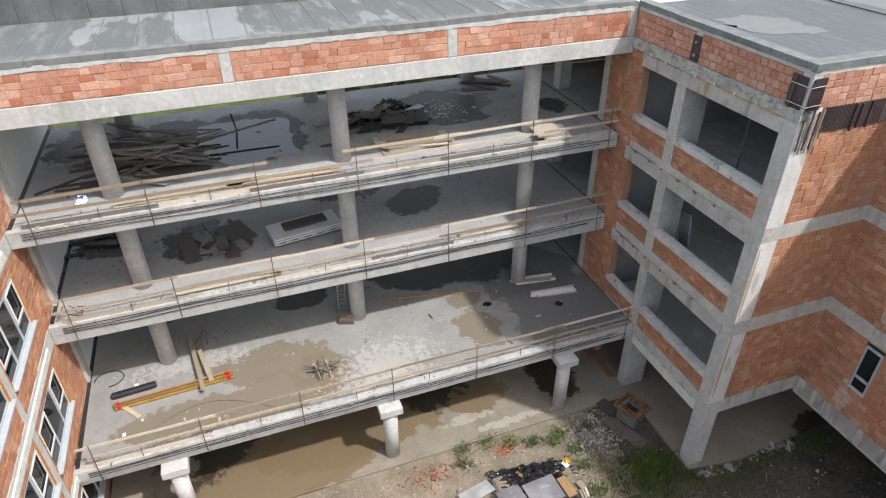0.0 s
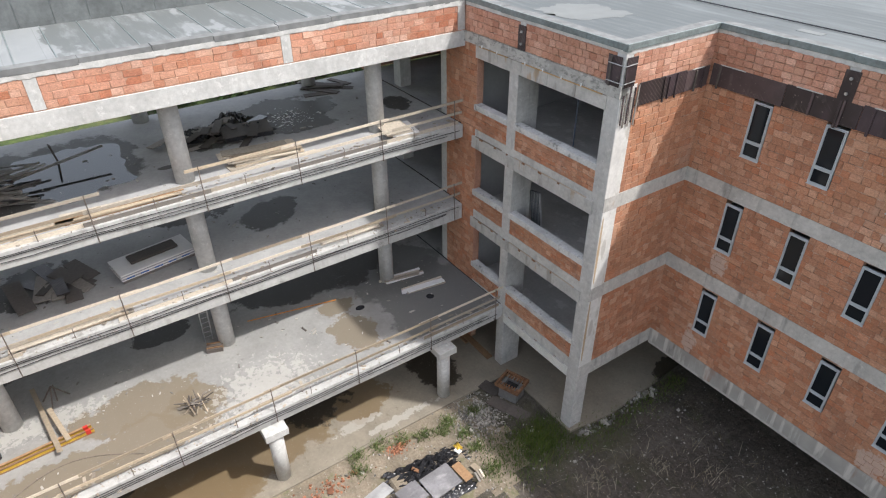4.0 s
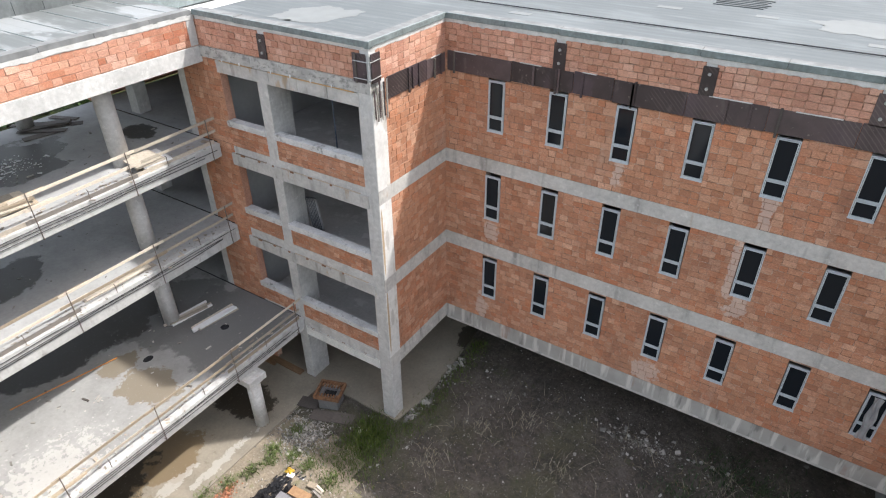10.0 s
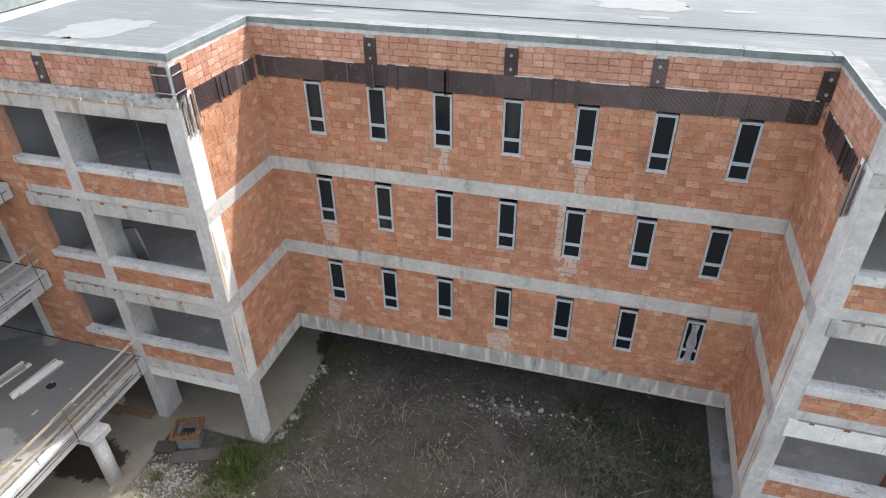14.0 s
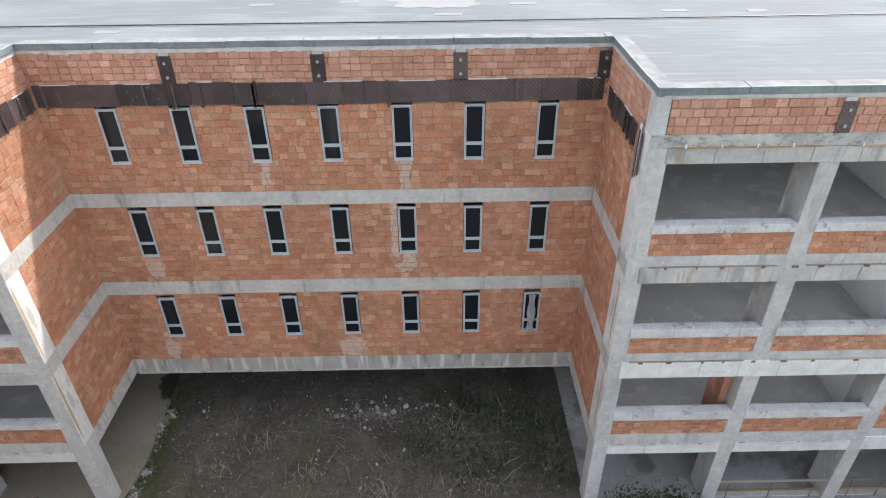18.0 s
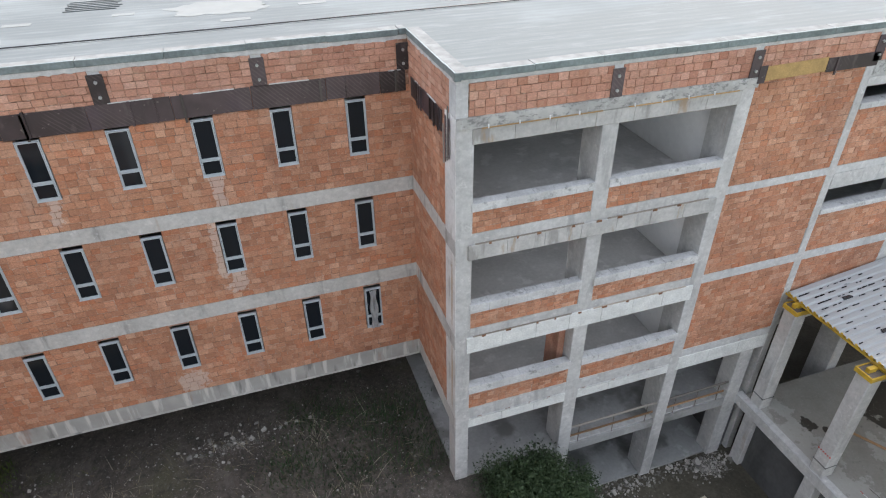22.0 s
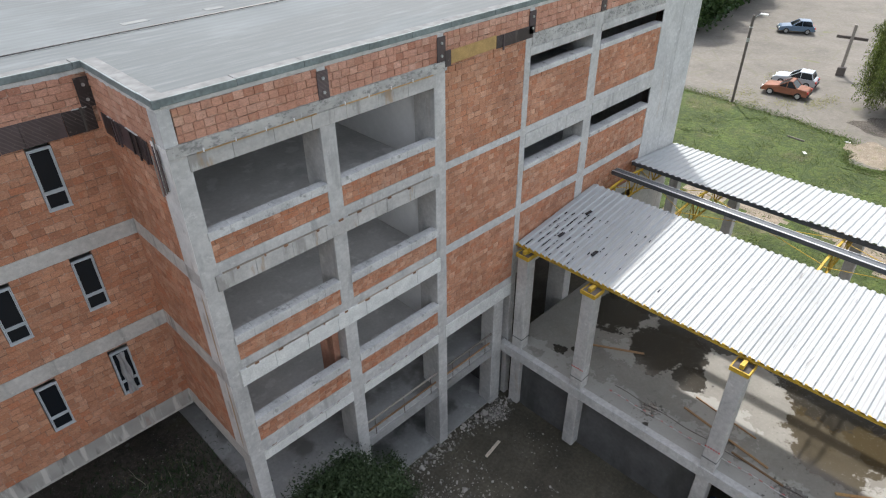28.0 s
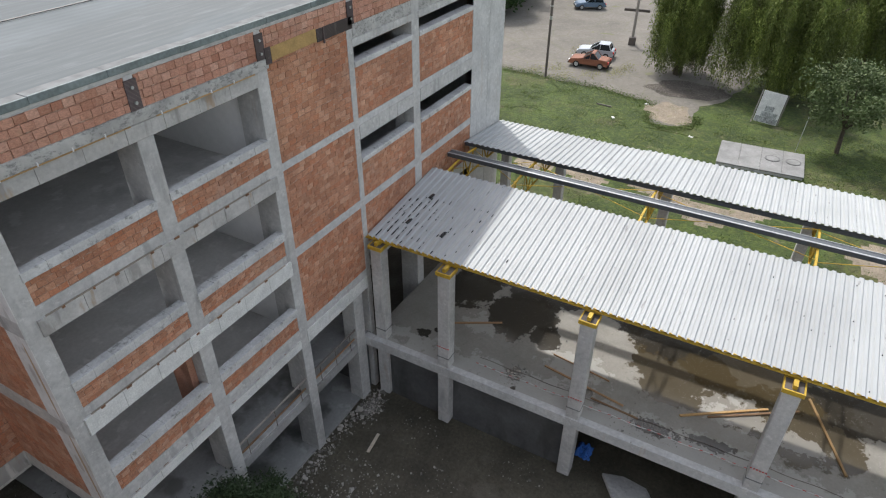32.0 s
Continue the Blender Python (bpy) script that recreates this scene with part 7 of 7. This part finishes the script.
# ---- plants ----
def leaf_cloud(name, pts, size, mat, parent, seed, droop=0.0, slim=0.28):
    """Many small leaves, each a folded quad."""
    r = np.random.RandomState(seed)
    pts = np.asarray(pts)
    n = len(pts)
    d = r.normal(size=(n, 3))
    d[:, 2] = d[:, 2] * 0.6 - droop
    d /= np.linalg.norm(d, axis=1)[:, None]
    e = np.cross(d, r.normal(size=(n, 3)))
    e /= np.linalg.norm(e, axis=1)[:, None] + 1e-9
    s = size * r.lognormal(0, 0.3, (n, 1))
    v = np.stack([pts, pts + d * s * 0.5 + e * s * slim, pts + d * s, pts + d * s * 0.5 - e * s * slim], 1).reshape(-1, 3)
    me = bpy.data.meshes.new(name)
    me.vertices.add(4 * n), me.loops.add(4 * n), me.polygons.add(n)
    me.vertices.foreach_set("co", v.ravel().astype(np.float32))
    me.loops.foreach_set("vertex_index", np.arange(4 * n, dtype=np.int32))
    me.polygons.foreach_set("loop_start", np.arange(0, 4 * n, 4, dtype=np.int32))
    me.materials.append(M[mat])
    me.update(calc_edges=True)
    return part(name, me, mat, parent)


def limbs(ob, rows, mat="bark"):
    bm = bmesh.new()
    for a, b, r1, r2 in rows:
        add_rod(bm, a, b, r1, 8, r2)
    return part("trunk", bm, mat, ob)


def clumped(seed, n, centre, radii, clumps, cr, low=None):
    """Leaf places in uneven clumps over an ellipsoid's shell."""
    r = np.random.RandomState(seed)
    d = r.normal(size=(clumps, 3))
    d /= np.linalg.norm(d, axis=1)[:, None]
    c = d * np.asarray(radii) * r.uniform(0.5, 1.0, (clumps, 1)) + np.asarray(centre)
    w = r.uniform(0.5, 1.4, clumps)
    i = r.choice(clumps, n, p=w / w.sum())
    p = c[i] + r.normal(size=(n, 3)) * cr * w[i][:, None] * (1, 1, 0.7)
    return p if low is None else p[p[:, 2] > low]


bush = thing("bush", "dense dark green bush growing by the basement yard", "bush", pose(19.2, -5.95, -1.45))
limbs(bush, [((0, 0, -0.6), (0.5 * math.cos(a), 0.5 * math.sin(a), 1.0), 0.06, 0.02) for a in (0.3, 1.6, 2.9, 4.1, 5.3)])
leaf_cloud("crown", clumped(3, 76000, (0, 0, 1.0), (2.5, 1.9, 1.6), 150, 0.27, -0.6), 0.085, "leaf_bush", bush, 4)


def willow(x, y, h, rad, seed, n=260):
    ob = thing("willow", "tall weeping willow with hanging green branches", "tree", pose(x, y, 0), "willows by the car park")
    r = np.random.RandomState(seed)
    rows = [((0, 0, -0.3), (0.2, 0.1, h * 0.45), 0.45, 0.32)]
    tips = []
    for i in range(17):
        a, q = 2.4 * i + r.uniform(-0.3, 0.3), math.sqrt((i + 0.5) / 17)
        b = (rad * 0.85 * q * math.cos(a), rad * 0.85 * q * math.sin(a), h * (1.0 - 0.3 * q * q) * r.uniform(0.86, 1.0))
        rows.append(((0.2, 0.1, h * r.uniform(0.3, 0.45)), b, 0.18, 0.05))
        tips.append(b)
    limbs(ob, rows)
    pts = []
    for s in range(n):
        t = tips[r.randint(len(tips))]
        a, q = r.uniform(0, 6.28), rad * 0.24 * math.sqrt(r.uniform(0, 1))
        px, py, pz = t[0] + q * math.cos(a), t[1] + q * math.sin(a), t[2] + r.uniform(-0.6, 0.5) - 0.12 * q * q / rad
        end = r.uniform(0.5, 0.14 * h) + (7 * abs(math.sin(t[0] * 5.1 + t[1] * 3.3)) ** 3) * 0.35 if r.rand() < 0.75 else r.uniform(0.3, 0.7) * h
        m = int(40 + 30 * max(0.5, pz - end))
        f = np.linspace(0, 1, m)[:, None]
        drop = max(0.6, pz - end)
        o = np.array([[math.cos(a), math.sin(a), 0]]) * (0.9 * np.minimum(1, f * 2.5) * r.uniform(0.2, 1.0))
        strand = np.array([[px, py, pz]]) + o - np.array([[0, 0, 1]]) * f * drop
        pts.append(strand + r.normal(size=(m, 3)) * (0.13, 0.13, 0.08))
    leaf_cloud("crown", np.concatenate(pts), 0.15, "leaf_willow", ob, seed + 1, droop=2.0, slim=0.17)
    return ob


willow(73.8, -8.9, 11.0, 2.6, 11, 620)
willow(72.8, -17.0, 11.5, 4.8, 12, 1050)
willow(80.5, -24.0, 11.5, 4.0, 13, 420)
willow(89.3, -26.99, 12.0, 5.0, 14, 260)
tree = thing("tree", "small grey-green fruit tree on the lawn", "tree", pose(62.2, -22.7, 0))
limbs(tree, [((0, 0, -0.2), (0.15, 0.1, 1.9), 0.17, 0.13), ((0.15, 0.1, 1.9), (1.2, 0.6, 4.2), 0.1, 0.03), ((0.15, 0.1, 1.8), (-1.0, 0.9, 4.0), 0.1, 0.03), ((0.15, 0.1, 1.9), (0.2, -1.4, 4.4), 0.1, 0.03), ((0.1, 0.1, 1.7), (-0.9, -1.2, 3.8), 0.08, 0.03), ((0.15, 0.1, 1.9), (0.1, 0.2, 5.0), 0.09, 0.03)])
leaf_cloud("crown", clumped(9, 13000, (0.1, 0, 4.3), (3.0, 3.3, 2.4), 48, 0.42), 0.17, "leaf_tree", tree, 10)
tree = thing("tree", "small grey-green fruit tree on the lawn", "tree", pose(64.6, -28.41, 0))
limbs(tree, [((0, 0, -0.2), (0.1, 0.1, 2.0), 0.17, 0.12), ((0.1, 0.1, 2.0), (1.2, 0.6, 4.4), 0.1, 0.03), ((0.1, 0.1, 1.8), (-1.0, -0.9, 4.0), 0.1, 0.03)])
leaf_cloud("crown", clumped(19, 12000, (0.1, 0, 4.2), (2.8, 2.8, 2.2), 50, 0.45), 0.18, "leaf_tree", tree, 20)
for i, (x, y, h) in enumerate(((86, 15.5, 7), (93, 16.5, 8), (100, 17.5, 7.5), (107, 18.5, 8.5), (115, 20, 8), (90, 21, 9), (101, 24, 9), (113, 26, 9))):
    t = thing("tree", "dark broad-leaved tree at the car park's edge", "tree", pose(x, y, 0), "trees along the car park")
    limbs(t, [((0, 0, -0.2), (0, 0, h * 0.6), 0.25, 0.1), ((0, 0, h * 0.3), (1.5, 0.5, h * 0.7), 0.12, 0.04), ((0, 0, h * 0.35), (-1.4, -0.8, h * 0.7), 0.12, 0.04)])
    leaf_cloud("crown", clumped(40 + i, 9000, (0, 0, h * 0.52), (3.8, 3.4, h * 0.45), 60, 0.65, 0.2), 0.42, "leaf_hedge", t, 60 + i)


for i in range(7):
    t = thing("bush", "dark green shrub on the lawn behind the wing", "bush", pose(-45 - (i % 2), -9 + 3.2 * i, 0), "shrubs behind the wing")
    limbs(t, [((0, 0, -0.1), (0.3, 0.2, 1.2), 0.06, 0.02), ((0, 0, -0.1), (-0.3, -0.2, 1.1), 0.06, 0.02)])
    leaf_cloud("crown", clumped(80 + i, 3500, (0, 0, 1.2), (1.6, 1.6, 1.0), 30, 0.3, 0.05), 0.22, "leaf_hedge", t, 90 + i)


# ---- car park ----
def car(label, m, length, paint, hatch, seed):
    ob = thing("car", label, "car", m, "parked cars")
    hl, hw = length / 2, 0.82
    body_prof = [(-hl, 0.32), (-hl + 0.04, 0.62), (-hl + 0.12, 0.86), (-hl + 0.9 if not hatch else -hl + 0.35, 0.92), (hl - 1.25, 0.90), (hl - 0.25, 0.78), (hl - 0.02, 0.60), (hl, 0.34)]
    bm = bmesh.new()
    sides = []
    for s in (-1, 1):
        sides.append([bm.verts.new((x, s * hw * (0.94 if z > 0.8 else 1.0), z)) for x, z in body_prof])
    n = len(body_prof)
    for i in range(n):
        j = (i + 1) % n
        bm.faces.new((sides[0][i], sides[0][j], sides[1][j], sides[1][i]))
    bm.faces.new(sides[0][::-1]), bm.faces.new(sides[1])
    bmesh.ops.recalc_face_normals(bm, faces=bm.faces[:])
    bmesh.ops.bevel(bm, geom=bm.edges[:], offset=0.05, segments=2, affect="EDGES")
    part("body", bm, paint, ob)
    ra = -hl + (0.30 if hatch else 0.95)
    cab = [(ra, 0.90), (ra + (0.25 if hatch else 0.5), 1.38), (hl - 2.15, 1.42), (hl - 1.3, 0.90)]
    bm = bmesh.new()
    sd = [[bm.verts.new((x, s * hw * (0.93 if z < 1 else 0.76), z)) for x, z in cab] for s in (-1, 1)]
    for i in range(4):
        j = (i + 1) % 4
        bm.faces.new((sd[0][i], sd[0][j], sd[1][j], sd[1][i]))
    bm.faces.new(sd[0][::-1]), bm.faces.new(sd[1])
    bmesh.ops.recalc_face_normals(bm, faces=bm.faces[:])
    part("glasshouse", bm, "glass", ob, "dark windows")
    a, b = cab[1], cab[2]
    part("roof_panel", cuboid(a[0] - 0.04, b[0] + 0.05, -hw * 0.77, hw * 0.77, 1.385, 1.445, 0.025), paint, ob)
    for s in (-1, 1):
        rows = []
        for p, q in ((cab[0], cab[1]), (cab[2], cab[3])):
            rows.append(((p[0], s * hw * (0.94 if p[1] < 1 else 0.77), p[1]), (q[0], s * hw * (0.94 if q[1] < 1 else 0.77), q[1]), 0.04))
        mx = (cab[0][0] + cab[3][0]) / 2 + 0.05
        rows.append(((mx, s * hw * 0.94, 0.9), (mx, s * hw * 0.77, 1.4), 0.035))
        part("pillar", rods(rows, 5), paint, ob)
        for x in (-hl + 0.75, hl - 0.8):
            bm = bmesh.new()
            add_rod(bm, (x, s * (hw - 0.17), 0.31), (x, s * (hw + 0.01), 0.31), 0.31, 18)
            w = part("wheel", bm, "rubber", ob)
            bm = bmesh.new()
            add_rod(bm, (x, s * (hw + 0.005), 0.31), (x, s * (hw + 0.02), 0.31), 0.19, 14)
            part("rim", bm, "zinc", w)
        part("headlight", cuboid(hl - 0.08, hl + 0.005, min(s * 0.45, s * 0.72), max(s * 0.45, s * 0.72), 0.55, 0.68), "white", ob)
        part("rear_light", cuboid(-hl - 0.004, -hl + 0.1, min(s * 0.5, s * 0.76), max(s * 0.5, s * 0.76), 0.6, 0.78), "red", ob)
        part("door_mirror", cuboid(hl - 1.5, hl - 1.4, min(s * 0.8, s * 0.98), max(s * 0.8, s * 0.98), 0.93, 1.05, 0.015), paint, ob)
    part("bumper", cuboid(hl - 0.06, hl + 0.06, -0.78, 0.78, 0.34, 0.48, 0.03), "rubber", ob)
    part("bumper", cuboid(-hl - 0.06, -hl + 0.06, -0.78, 0.78, 0.34, 0.48, 0.03), "rubber", ob)
    return ob


k = Mat("weathered_print", (0.30, 0.31, 0.30), 0.8)
k.vary(k.noise(2.5, 6, rough=0.8), 0.35, 1.7).vary(k.noise(9, 5), 0.6, 1.4)
M["weathered_print"] = k.done()
M["orange_car"] = plain("faded_orange_paint", (0.22, 0.08, 0.04), 0.6, 0, 0.25, 1.5)
M["silver_car"] = plain("silver_paint", (0.42, 0.45, 0.48), 0.35, 0.3, 0.05)
M["blue_car"] = plain("blue_grey_paint", (0.12, 0.18, 0.26), 0.3, 0.3, 0.05)
car("faded orange old saloon on the car park", pose(72.0, -0.9, 0.005, 0, 0, 95), 3.85, "orange_car", False, 1)
car("silver hatchback on the car park", pose(75.2, -0.5, 0.005, 0, 0, 97), 3.7, "silver_car", True, 2)
car("blue-grey car beside the trees", pose(93.5, 6.2, 0.005, 0, 0, 117), 3.8, "blue_car", True, 3)
lamp = thing("street_lamp", "dark wooden pole with a small white street lamp", "street lamp", pose(67.1, 1.7, 0))
part("pole", rods([((0, 0, -0.3), (0, 0, 7.3), 0.11)], 10), "wood_dark", lamp)
part("arm", rods([((0, 0, 7.1), (0.1, -0.5, 7.45), 0.03)]), "zinc", lamp)
part("lantern", cuboid(-0.02, 0.22, -1.05, -0.45, 7.38, 7.52, 0.04), "white", lamp)
part("collar", rods([((0, 0, 5.2), (0, 0, 5.5), 0.13), ((0, 0, 6.3), (0, 0, 6.4), 0.14)], 10), "zinc", lamp)
cr = thing("wooden_cross", "tall wooden cross on a dark stone base", "cross", pose(81.0, -2.6, 0, 0, 0, 10))
part("base", cuboid(-0.36, 0.36, -0.36, 0.36, -0.1, 0.8, 0.04), "wood_dark", cr)
part("upright", cuboid(-0.12, 0.12, -0.14, 0.14, 0.8, 4.7, 0.02), "wood_grey", cr)
part("crossbar", cuboid(-0.1, 0.1, -1.3, 1.3, 3.38, 3.65, 0.02), "wood_dark", cr)
sg = thing("notice_board", "weathered white board standing on the grass", "board", pose(65.2, -17.45, 0, 0, 0, -85) @ pose(0, 0, 0, -16, 7, 0))
part("panel", cuboid(-0.86, 0.86, -0.04, 0.04, 0.1, 2.5, 0.01), "styro", sg)
part("faded_print", boxes([(-0.8, 0.82, -0.047, -0.041, 0.12, 0.55), (-0.5, 0.7, -0.047, -0.041, 0.56, 0.95), (-0.35, 0.3, -0.047, -0.041, 0.97, 1.4)]), "weathered_print", sg, "faded unreadable print")
part("leg", boxes([(-1.0, -0.92, 0.04, 0.12, -0.2, 2.5), (0.92, 1.0, 0.04, 0.12, -0.2, 2.5)]), "wood_grey", sg)
box = thing("container", "low grey concrete box with slab lids and manholes", "box", pose(58.1, -18.0, -0.05, 0, 0, 3))
part("body", cuboid(-1.9, 1.9, -2.75, 2.75, -0.1, 0.22, 0.02), "concrete", box)
for i in range(4):
    part("lid", cuboid(-1.95, 1.95, -2.8 + 1.4 * i, -1.415 + 1.4 * i, 0.22, 0.3, 0.01), "cover_slab", box)
for y in (-0.75, -2.1):
    part("manhole_ring", rods([((0.2, y, 0.28), (0.2, y, 0.335), 0.5)], 20), "worn_iron", box, "round grey manhole ring")
    part("manhole_cover", rods([((0.2, y, 0.3), (0.2, y, 0.342), 0.4)], 20), "cover_slab", box)
solid("pole", rods([((61.0, -20.05, -0.2), (61.3, -20.2, 2.6), 0.03)]), "zinc", "thin grey pole on the lawn", "pole", kind="")
r = random.Random(3)
solid("log", rods([((62.9, -4.6, 0.03), (62.7, -5.9, 0.05), 0.07)], 8), "wood_grey", "grey weathered log lying on the lawn", "log", kind="")
for x, y in ((60.7, -6.65), (64.9, -8.3), (59.9, -12.9)):
    p = tagged(part("litter", cuboid(-0.18, 0.18, -0.1, 0.1, 0, 0.03), "plaster"), "white scrap lying on the lawn", "litter")
    p.matrix_basis = pose(x, y, -0.005, 0, 0, r.uniform(0, 180))
r = random.Random(77)
tuft = [(r.uniform(45.5, 66), r.uniform(-29, 8)) for _ in range(420)]
tuft = [p for p in tuft if not (p[0] > 60.3 and -13.5 < p[1] < -9)]
grass("grass", "uneven grass on the lawn", 16000, lambda r: (lambda x, y: (min(x, 60), y) if -13.5 < y < -9 else (x, y))(r.uniform(45, 65.5), r.uniform(-30, 9)), 0.035, "lawn_blade", 9, 1.2, 0.02)
blob("bare_ground", 63.8, -10.6, 0.011, 2.3, 1.9, "earth", "reddish bare earth at the end of the lawn", "earth", 17, 0.3, 0.4)
# Dark patch holds the willow's shade as well as its litter.
blob("leaf_litter", 69.9, -10.6, 0.014, 2.3, 3.4, "soil", "dark brown leaf litter and painted shade under the willow", "litter", 7, 0.2, 0.22)
grass("grass", "rough tufts on the lawn", 14000, lambda r: (lambda c: (c[0] + r.gauss(0, 0.35), c[1] + r.gauss(0, 0.35)))(tuft[r.randrange(len(tuft))]), 0.06, "lawn_blade", 19, 1.6, 0.022)
grass("weed", "weeds in the car park's cracks", 2600, lambda r: (lambda c: (c[0] + r.gauss(0, 0.9), c[1] + r.gauss(0, 0.5)))(r.choice(((70.2, 1.8), (71.5, -3.6), (73.0, -4.2), (70.0, -1.8), (76.4, 1.8), (68.2, 0.3), (68.6, 3.4)))), 0.035, "weed_blade", 10, 2.6, 0.05)
grass("grass", "ragged grass along the car park's edge", 6000, lambda r: (lambda q, y: ((67.25 if y > 3 else 66.5 + 0.11 * (y + 4) if y > -4.2 else 65.0 + 0.3 * (y + 9)) + q, y))(r.gauss(0.1, 0.45), r.uniform(-9, 9)), 0.05, "lawn_blade", 41, 1.6, 0.03)
grass("grass", "ragged grass round the bare path", 3000, lambda r: (lambda a, q: (63.0 + (2.4 + q) * math.cos(a), -10.8 + (1.9 + q) * math.sin(a)))(r.uniform(1.4, 5.2), r.gauss(0, 0.3)), 0.05, "lawn_blade", 42, 1.6, 0.03)

# ---- bricks of the walls, laid last ----
BRICK_MESH = {}


def brick_mesh(w, h, mat, kind=0):
    """One of four slightly uneven bricks of a size."""
    key = (round(w, 2), round(h, 3), mat, kind)
    if key not in BRICK_MESH:
        a, b = key[0] / 2, key[1] / 2
        c = 0.006
        front = [(-a + c, -0.014, -b + c), (a - c, -0.014, -b + c), (a - c, -0.014, b - c), (-a + c, -0.014, b - c)]
        edge = [(-a, -0.006, -b), (a, -0.006, -b), (a, -0.006, b), (-a, -0.006, b)]
        back = [(-a, 0.03, -b), (a, 0.03, -b), (a, 0.03, b), (-a, 0.03, b)]
        fs = [(0, 1, 2, 3)] + [(4 + i, 4 + (i + 1) % 4, (i + 1) % 4, i) for i in range(4)] + [(8 + i, 8 + (i + 1) % 4, 4 + (i + 1) % 4, 4 + i) for i in range(4)]
        q = random.Random(kind + 17)
        d = [(q.uniform(-0.006, 0.006), q.uniform(-0.003, 0.003), q.uniform(-0.006, 0.006)) for _ in range(4)]
        front, edge, back = ([(p[0] + e[0], p[1] + e[1], p[2] + e[2]) for p, e in zip(ring, d)] for ring in (front, edge, back))
        BRICK_MESH[key] = pydata("brick", list(front) + list(edge) + list(back), fs, mat)
    return BRICK_MESH[key]


def lay_bricks(parent, a, b, z0, z1, holes, mat, near, widths, rows, seed, share):
    r = random.Random(seed)
    side = parent["side"]
    u0, u1 = along(side, a, b)
    hs = [(*along(side, h[0], h[1]), h[2], h[3]) for h in holes]
    count = max(1, round((z1 - z0) / rows))
    step = (z1 - z0) / count
    found = []
    for c in range(count):
        lo, hi = z0 + c * step, z0 + (c + 1) * step
        mid = (lo + hi) / 2
        cuts = sorted((h[0], h[1], *((h[2], h[3]) if h[2] < mid < h[3] else (lo, h[2]) if h[2] >= mid else (h[3], hi)), h[2] < mid < h[3]) for h in hs if h[2] < hi - 0.02 and h[3] > lo + 0.02)
        spans, u = [], u0
        for p, q, s0, s1, full in cuts:
            p, q = max(p, u0), min(q, u1)
            if p - u > 0.03:
                spans.append((u, p, lo, hi))
            if not full and s1 - s0 > 0.03 and q - p > 0.03:
                spans.append((p, q, s0, s1))
            u = max(u, q)
        if u1 - u > 0.03:
            spans.append((u, u1, lo, hi))
        for p, q, s0, s1 in spans:
            u = p
            w = r.choice(widths) * (0.5 if c % 2 and len(widths) < 4 else r.uniform(0.5, 1.0))
            while u < q - 0.03:
                w = min(w, q - u)
                if q - u - w < 0.08:
                    w = q - u
                found.append((u + w / 2, (s0 + s1) / 2, w, s1 - s0))
                u += w
                w = r.choice(widths)
    sgn = 1 if side in ("-y", "+x") else -1
    found.sort(key=lambda f: (f[0] - sgn * near[0]) ** 2 + (f[1] - near[1]) ** 2)
    verts, faces = [], []
    base = parent.matrix_basis
    for i, (u, z, w, high) in enumerate(found):
        proud = (r.uniform(-0.016, -0.006) if r.random() < 0.06 else r.uniform(-0.005, 0.008)) - (0.012 if mat == "brick_shade" else 0.0)
        tilt = pose(u + r.uniform(-0.006, 0.006), proud, z + r.uniform(-0.007, 0.007), r.uniform(-2.2, 2.2), r.uniform(-1.2, 1.2), r.uniform(-2.0, 2.0))
        gap = {"brick_shade": 0.004, "brick_sun": -0.004}.get(mat, 0.0)
        me = brick_mesh(w - gap - r.choice((0.006, 0.010, 0.02)), high - gap - r.choice((0.008, 0.012, 0.016, 0.024)), mat, r.randrange(4))
        if i < share:
            ob = bpy.data.objects.new("brick", me)
            scene.collection.objects.link(ob)
            ob.parent = parent
            ob.matrix_basis = tilt
        else:
            k0 = len(verts)
            verts += [tuple(tilt @ v.co) for v in me.vertices]
            faces += [tuple(k0 + j for j in p.vertices) for p in me.polygons]
    if faces:
        ob = new("brickwork", pydata("brickwork", verts, faces, mat))
        ob.parent = parent
        tagged(ob, kind="stuff")


for row in BRICKS:
    lay_bricks(*row)
